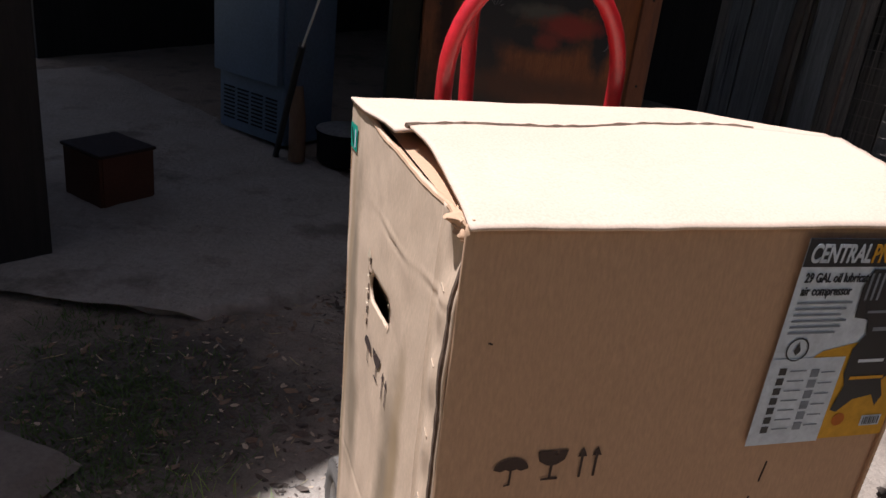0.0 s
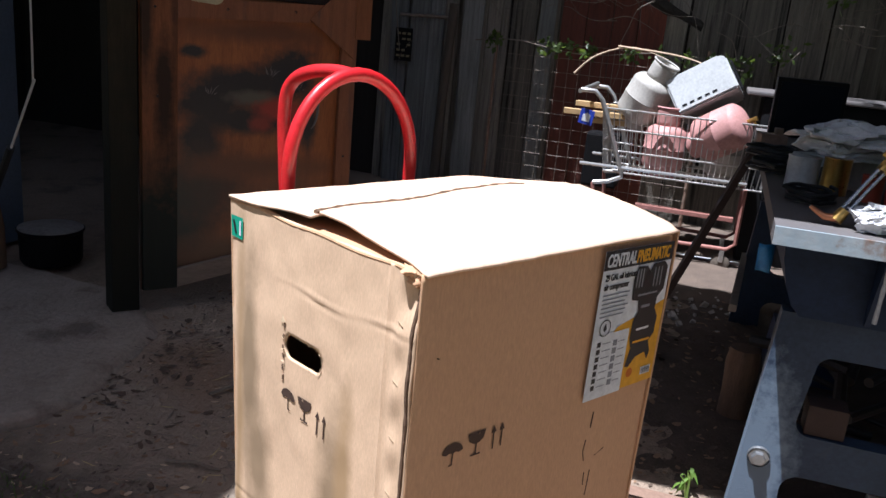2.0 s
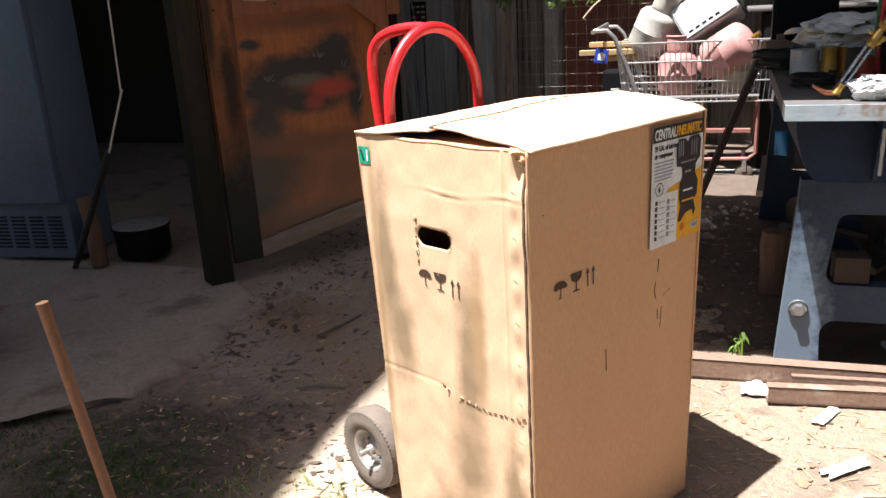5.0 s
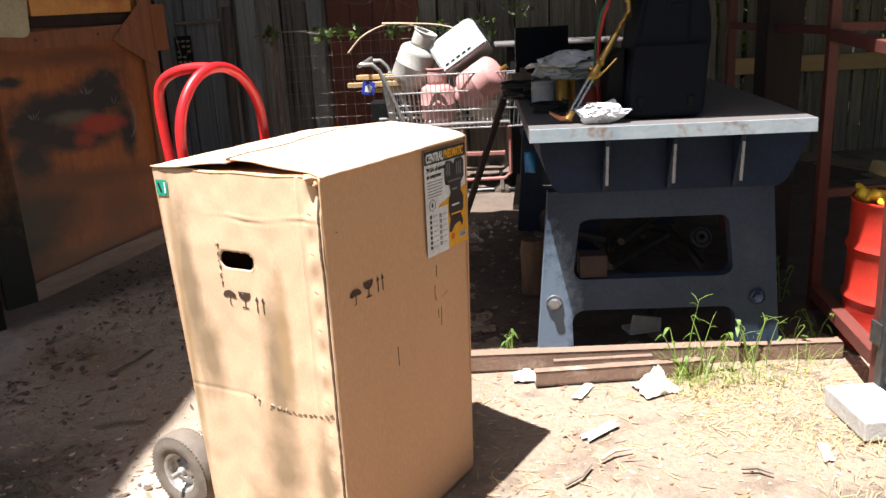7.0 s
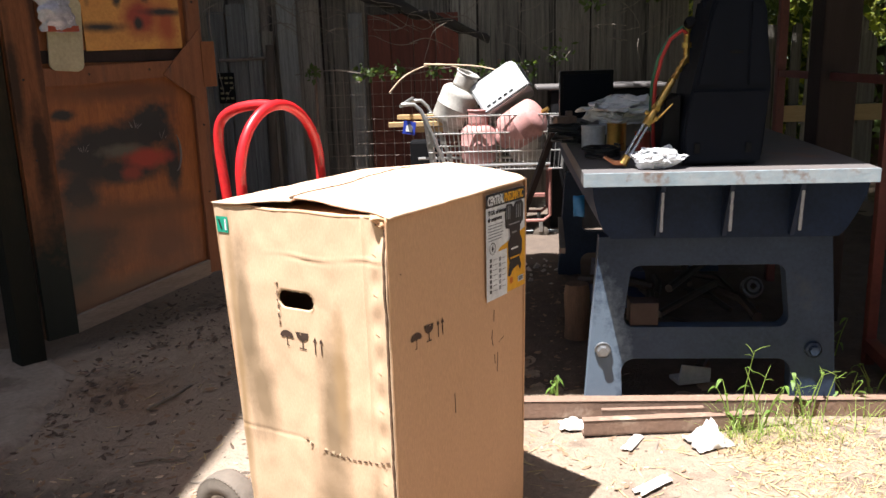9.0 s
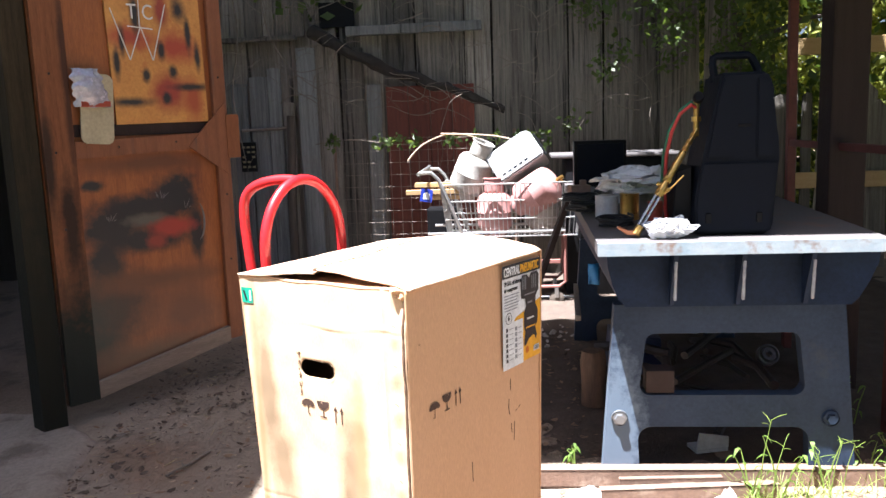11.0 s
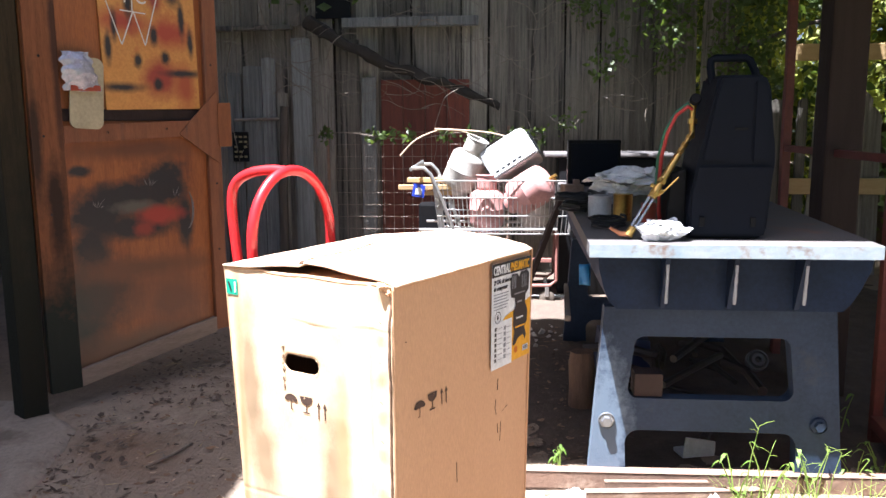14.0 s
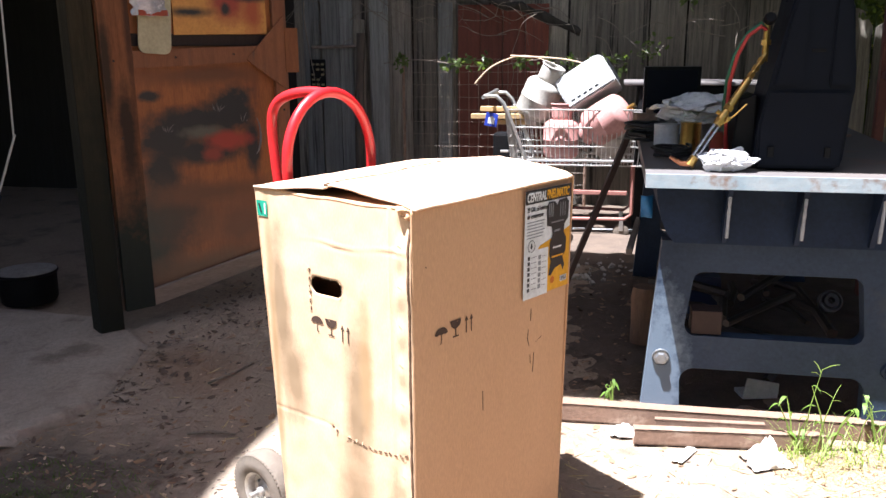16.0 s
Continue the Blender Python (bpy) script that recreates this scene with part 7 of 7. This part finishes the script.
# ---- weeds, grass, litter ----
def blade(verts, faces, p, h, w, bend, yaw):
    i = len(verts)
    dx, dy = math.cos(yaw), math.sin(yaw)
    for k in range(4):
        t = k / 3
        off = bend * t * t
        c = Vector((p[0] + dx * off, p[1] + dy * off, p[2] + h * (t - 0.25 * abs(bend) * t * t)))
        ww = w * (1 - t) ** 0.6 + 0.0005
        verts.append(c + Vector((-dy * ww, dx * ww, 0)))
        verts.append(c - Vector((-dy * ww, dx * ww, 0)))
    for k in range(3):
        faces.append((i + 2 * k, i + 2 * k + 1, i + 2 * k + 3, i + 2 * k + 2))


def grass_patch(name, label, spots, mat, seed, height, width, category="grass"):
    rng = random.Random(seed)
    verts, faces = [], []
    for u, v, ru, rv, n in spots:
        for _ in range(n):
            a, r = rng.uniform(0, 2 * math.pi), math.sqrt(rng.random())
            p = on_bench(u + ru * r * math.cos(a), v + rv * r * math.sin(a))
            blade(verts, faces, p - Vector((0, 0, 0.02)), height * rng.uniform(0.4, 1.2), width * rng.uniform(0.6, 1.3), height * rng.uniform(0.2, 1.6), rng.uniform(0, 6.3))
    me = bpy.data.meshes.new(name)
    me.from_pydata([tuple(v) for v in verts], [], faces)
    me.materials.append(mat)
    return tagged(new(name, me), label, category, kind="stuff")


grass_patch("grass_tuft", "tall green weeds before the workbench", [(0.72, -0.03, 0.16, 0.07, 80), (0.95, 0.0, 0.22, 0.1, 70), (0.6, 0.0, 0.05, 0.05, 30), (1.2, 0.1, 0.1, 0.06, 20)], GRASS, 3, 0.12, 0.0015)
grass_patch("dry_grass", "flattened straw on the sunny dirt", [(0.85, -0.12, 0.35, 0.14, 700), (1.05, -0.35, 0.35, 0.3, 600), (1.1, -0.75, 0.3, 0.3, 260)], STRAW, 4, 0.036, 0.0016)
# The patch takes the darker leaf green, so its shade is in the colour.
grass_patch("lawn_patch", "thin green grass in the shade", [(-2.05, -0.95, 0.42, 0.36, 1500), (-1.75, -1.2, 0.24, 0.2, 700), (-2.5, -0.9, 0.35, 0.22, 800), (-2.05, -0.95, 0.2, 0.16, 700), (-2.3, -1.3, 0.4, 0.3, 700)], LEAF, 6, 0.034, 0.0022)
grass_patch("grass_tuft", "small grass tuft by the carton", [(-0.43, -1.02, 0.05, 0.05, 24), (-1.36, -0.95, 0.12, 0.05, 26), (-1.62, -1.0, 0.12, 0.06, 24), (-0.62, -0.98, 0.06, 0.05, 14)], GRASS, 8, 0.055, 0.0016)


def build_weed(u, v, h, seed, leaves=9):
    rng = random.Random(seed)
    weed = thing("weed", ground_at(u, v, -0.02), "broad-leaved green weed growing by the workbench", "weed", "weeds by the workbench")
    tops = []
    for k in range(3):
        a = rng.uniform(0, 6.3)
        q = Vector((0.3 * h * math.cos(a), 0.3 * h * math.sin(a), h * rng.uniform(0.7, 1.1)))
        bm = B()
        tube(bm, [(0, 0, 0), q * 0.5 + Vector((0, 0, 0.03)), q], [0.004, 0.003, 0.0015], 5)
        part("stem", bm, GRASS, weed)
        tops += [q, q * 0.7, q * 0.45]
    for k in range(leaves):
        p = tops[k % len(tops)]
        a = rng.uniform(0, 6.3)
        L, W = rng.uniform(0.03, 0.055), rng.uniform(0.006, 0.011)
        bm = B()
        grid(bm, 4, 2, lambda s, t: p + Vector(((L * s) * math.cos(a) - (t - 0.5) * 2 * W * math.sin(math.pi * min(0.98, s + 0.04)) * math.sin(a), (L * s) * math.sin(a) + (t - 0.5) * 2 * W * math.sin(math.pi * min(0.98, s + 0.04)) * math.cos(a), 0.03 * s - 0.06 * s * s)))
        part("leaf", bm, WEED_LEAF, weed, smooth=True)
    return weed


for k, (u, v, h) in enumerate(((-0.08, 0.3, 0.12), (0.62, 0.03, 0.22), (0.75, 0.05, 0.26), (1.15, 0.2, 0.18), (0.95, 0.12, 0.2), (1.3, 0.3, 0.2), (1.3, 0.75, 0.25), (1.1, 0.6, 0.16))):
    build_weed(u, v, h, 60 + k)
# tall seeding stalks
for k, (u, v, h) in enumerate(((0.64, 0.0, 0.36), (0.7, 0.02, 0.25), (0.85, 0.05, 0.2), (1.0, 0.08, 0.22), (0.92, 0.0, 0.27))):
    st = thing("grass_stalk", ground_at(u, v, -0.01), "tall seeding grass stalk before the workbench", "grass", "grass stalks")
    bm = B()
    tube(bm, [(0, 0, 0), (0.02, 0, h * 0.6), (0.05, 0.01, h)], [0.003, 0.0022, 0.0015], 5)
    part("stem", bm, GRASS, st)
    for j in range(3):
        bm = B()
        a = 1.9 * j + k
        hj = h - 0.012 * j
        tube(bm, [(0.05 - 0.004 * j, 0.01, hj), (0.05 + 0.03 * math.cos(a), 0.01 + 0.03 * math.sin(a), hj + 0.016), (0.05 + 0.06 * math.cos(a), 0.01 + 0.06 * math.sin(a), hj + 0.024)], [0.0011, 0.0013, 0.0007], 5)
        part("seed_head", bm, GRASS, st)


def scatter(name, label, spots, mat, seed, size, category, slim=1.0, curl=0.5):
    rng = random.Random(seed)
    verts, faces = [], []
    for u0, u1, v0, v1, n in spots:
        for _ in range(n):
            p = on_bench(rng.uniform(u0, u1), rng.uniform(v0, v1))
            q = CARTON.inverted() @ p
            if -0.05 < q.x < 0.72 and -0.03 < q.y < 0.66:
                continue
            s = size * 0.45 * 4.5 ** rng.random()
            p.z = ground_top(p.x, p.y) + (0.012 if (BENCH.inverted() @ p).y > 0.35 else 0.0015)
            m = Matrix.Translation(p + Vector((0, 0, 0.002 * rng.random()))) @ Euler((rng.uniform(-curl, curl) * 0.5, rng.uniform(-curl, curl) * 0.5, rng.uniform(0, 6.3))).to_matrix().to_4x4()
            i = len(verts)
            asp = rng.uniform(0.25, 0.6) * slim
            for x, y, z in ((-0.5, 0, 0.1), (-0.15, asp / 2, 0), (0.3, asp / 2.4, 0), (0.5, 0.02, 0.12), (0.25, -asp / 2.2, 0.03), (-0.2, -asp / 2, 0.05)):
                verts.append(m @ Vector((x * s, y * s, z * s * curl)))
            faces.append(tuple(range(i, i + 6)))
    me = bpy.data.meshes.new(name)
    me.from_pydata([tuple(v) for v in verts], [], faces)
    me.materials.append(mat)
    return tagged(new(name, me), label, category, kind="stuff")


scatter("leaf_litter", "dry brown leaves strewn over the dirt", [(-2.6, -0.9, -1.4, 1.8, 700), (-1.0, 1.4, -1.5, 0.1, 420), (-1.2, 0.15, 0.3, 2.6, 520), (-3.5, -0.5, 2.0, 4.0, 500)], LITTER, 21, 0.028, "leaf litter")
scatter("wood_chips", "pale wood chips and bark on the dirt", [(-2.6, -1.5, -1.3, -0.4, 90), (-1.2, -0.5, 0.3, 2.4, 120), (-1.0, 1.5, -1.4, 0.05, 480), (-1.5, -0.5, -1.6, -0.7, 200), (-2.4, -1.2, -1.2, 1.0, 180)], CHIP, 22, 0.017, "wood chips", curl=0.25)
scatter("straw_litter", "dry straw and thin twigs strewn over the dirt", [(-1.1, 1.5, -1.6, 0.1, 800), (-2.5, -0.9, -1.4, 1.6, 260), (0.5, 1.5, -0.6, 0.1, 1100)], STRAW, 25, 0.05, "straw", slim=0.13, curl=0.35)
scatter("twig_litter", "short grey twigs strewn over the dirt", [(-1.1, 1.5, -1.6, 0.1, 260), (-2.5, -0.9, -1.4, 1.6, 400)], TWIG, 26, 0.05, "twigs", slim=0.2, curl=0.35)
scatter("dark_crumbs", "dark bark crumbs on the dirt", [(-2.5, -0.9, -1.5, 1.6, 800), (-1.0, 1.4, -1.5, 0.1, 130)], BARK, 23, 0.011, "bark crumbs", curl=0.3)
scatter("dark_litter", "dark rotted leaves and bark strewn over the dirt", [(-2.45, -0.9, -1.2, 1.9, 380), (-2.6, -1.4, 0.9, 2.2, 420), (-2.5, -2.15, -0.1, 0.75, 160), (-3.2, -1.2, -0.95, -0.45, 260), (-1.3, 0.2, 2.0, 3.7, 700), (-0.4, 0.3, 0.3, 2.0, 350)], DARK_LEAF, 27, 0.027, "leaf litter", curl=0.9)
for k, (u, v, L, yaw) in enumerate(((0.25, -0.62, 0.14, 30), (-1.9, 0.3, 0.3, 70), (-1.7, -0.3, 0.2, 10), (0.1, -0.75, 0.16, 50), (0.7, -0.75, 0.1, -20))):
    bm = B()
    tube(bm, [(-L / 2, 0, 0.008), (0, 0.015 * (-1) ** k, 0.012), (L / 2, 0, 0.008)], [0.006, 0.007, 0.004], 6)
    lone("stick", bm, TWIG if k else CHIP, "short dry stick on the dirt", "stick", m=ground_at(u, v, 0, yaw), group="sticks on the ground")
for k, (u, v, w, d, h) in enumerate(((-0.03, 0.05, 0.12, 0.09, 0.05), (0.5, -0.09, 0.16, 0.13, 0.1), (0.22, -0.43, 0.17, 0.05, 0.008), (0.2, -0.09, 0.15, 0.045, 0.012), (0.98, -0.62, 0.12, 0.035, 0.008))):
    crumple("scrap_paper", w, d, h, PAPER, "crumpled white scrap of paper on the dirt", "paper", ground_at(u, v, -0.002, 20 * k), 3.1 * k + 1, 14, 4)
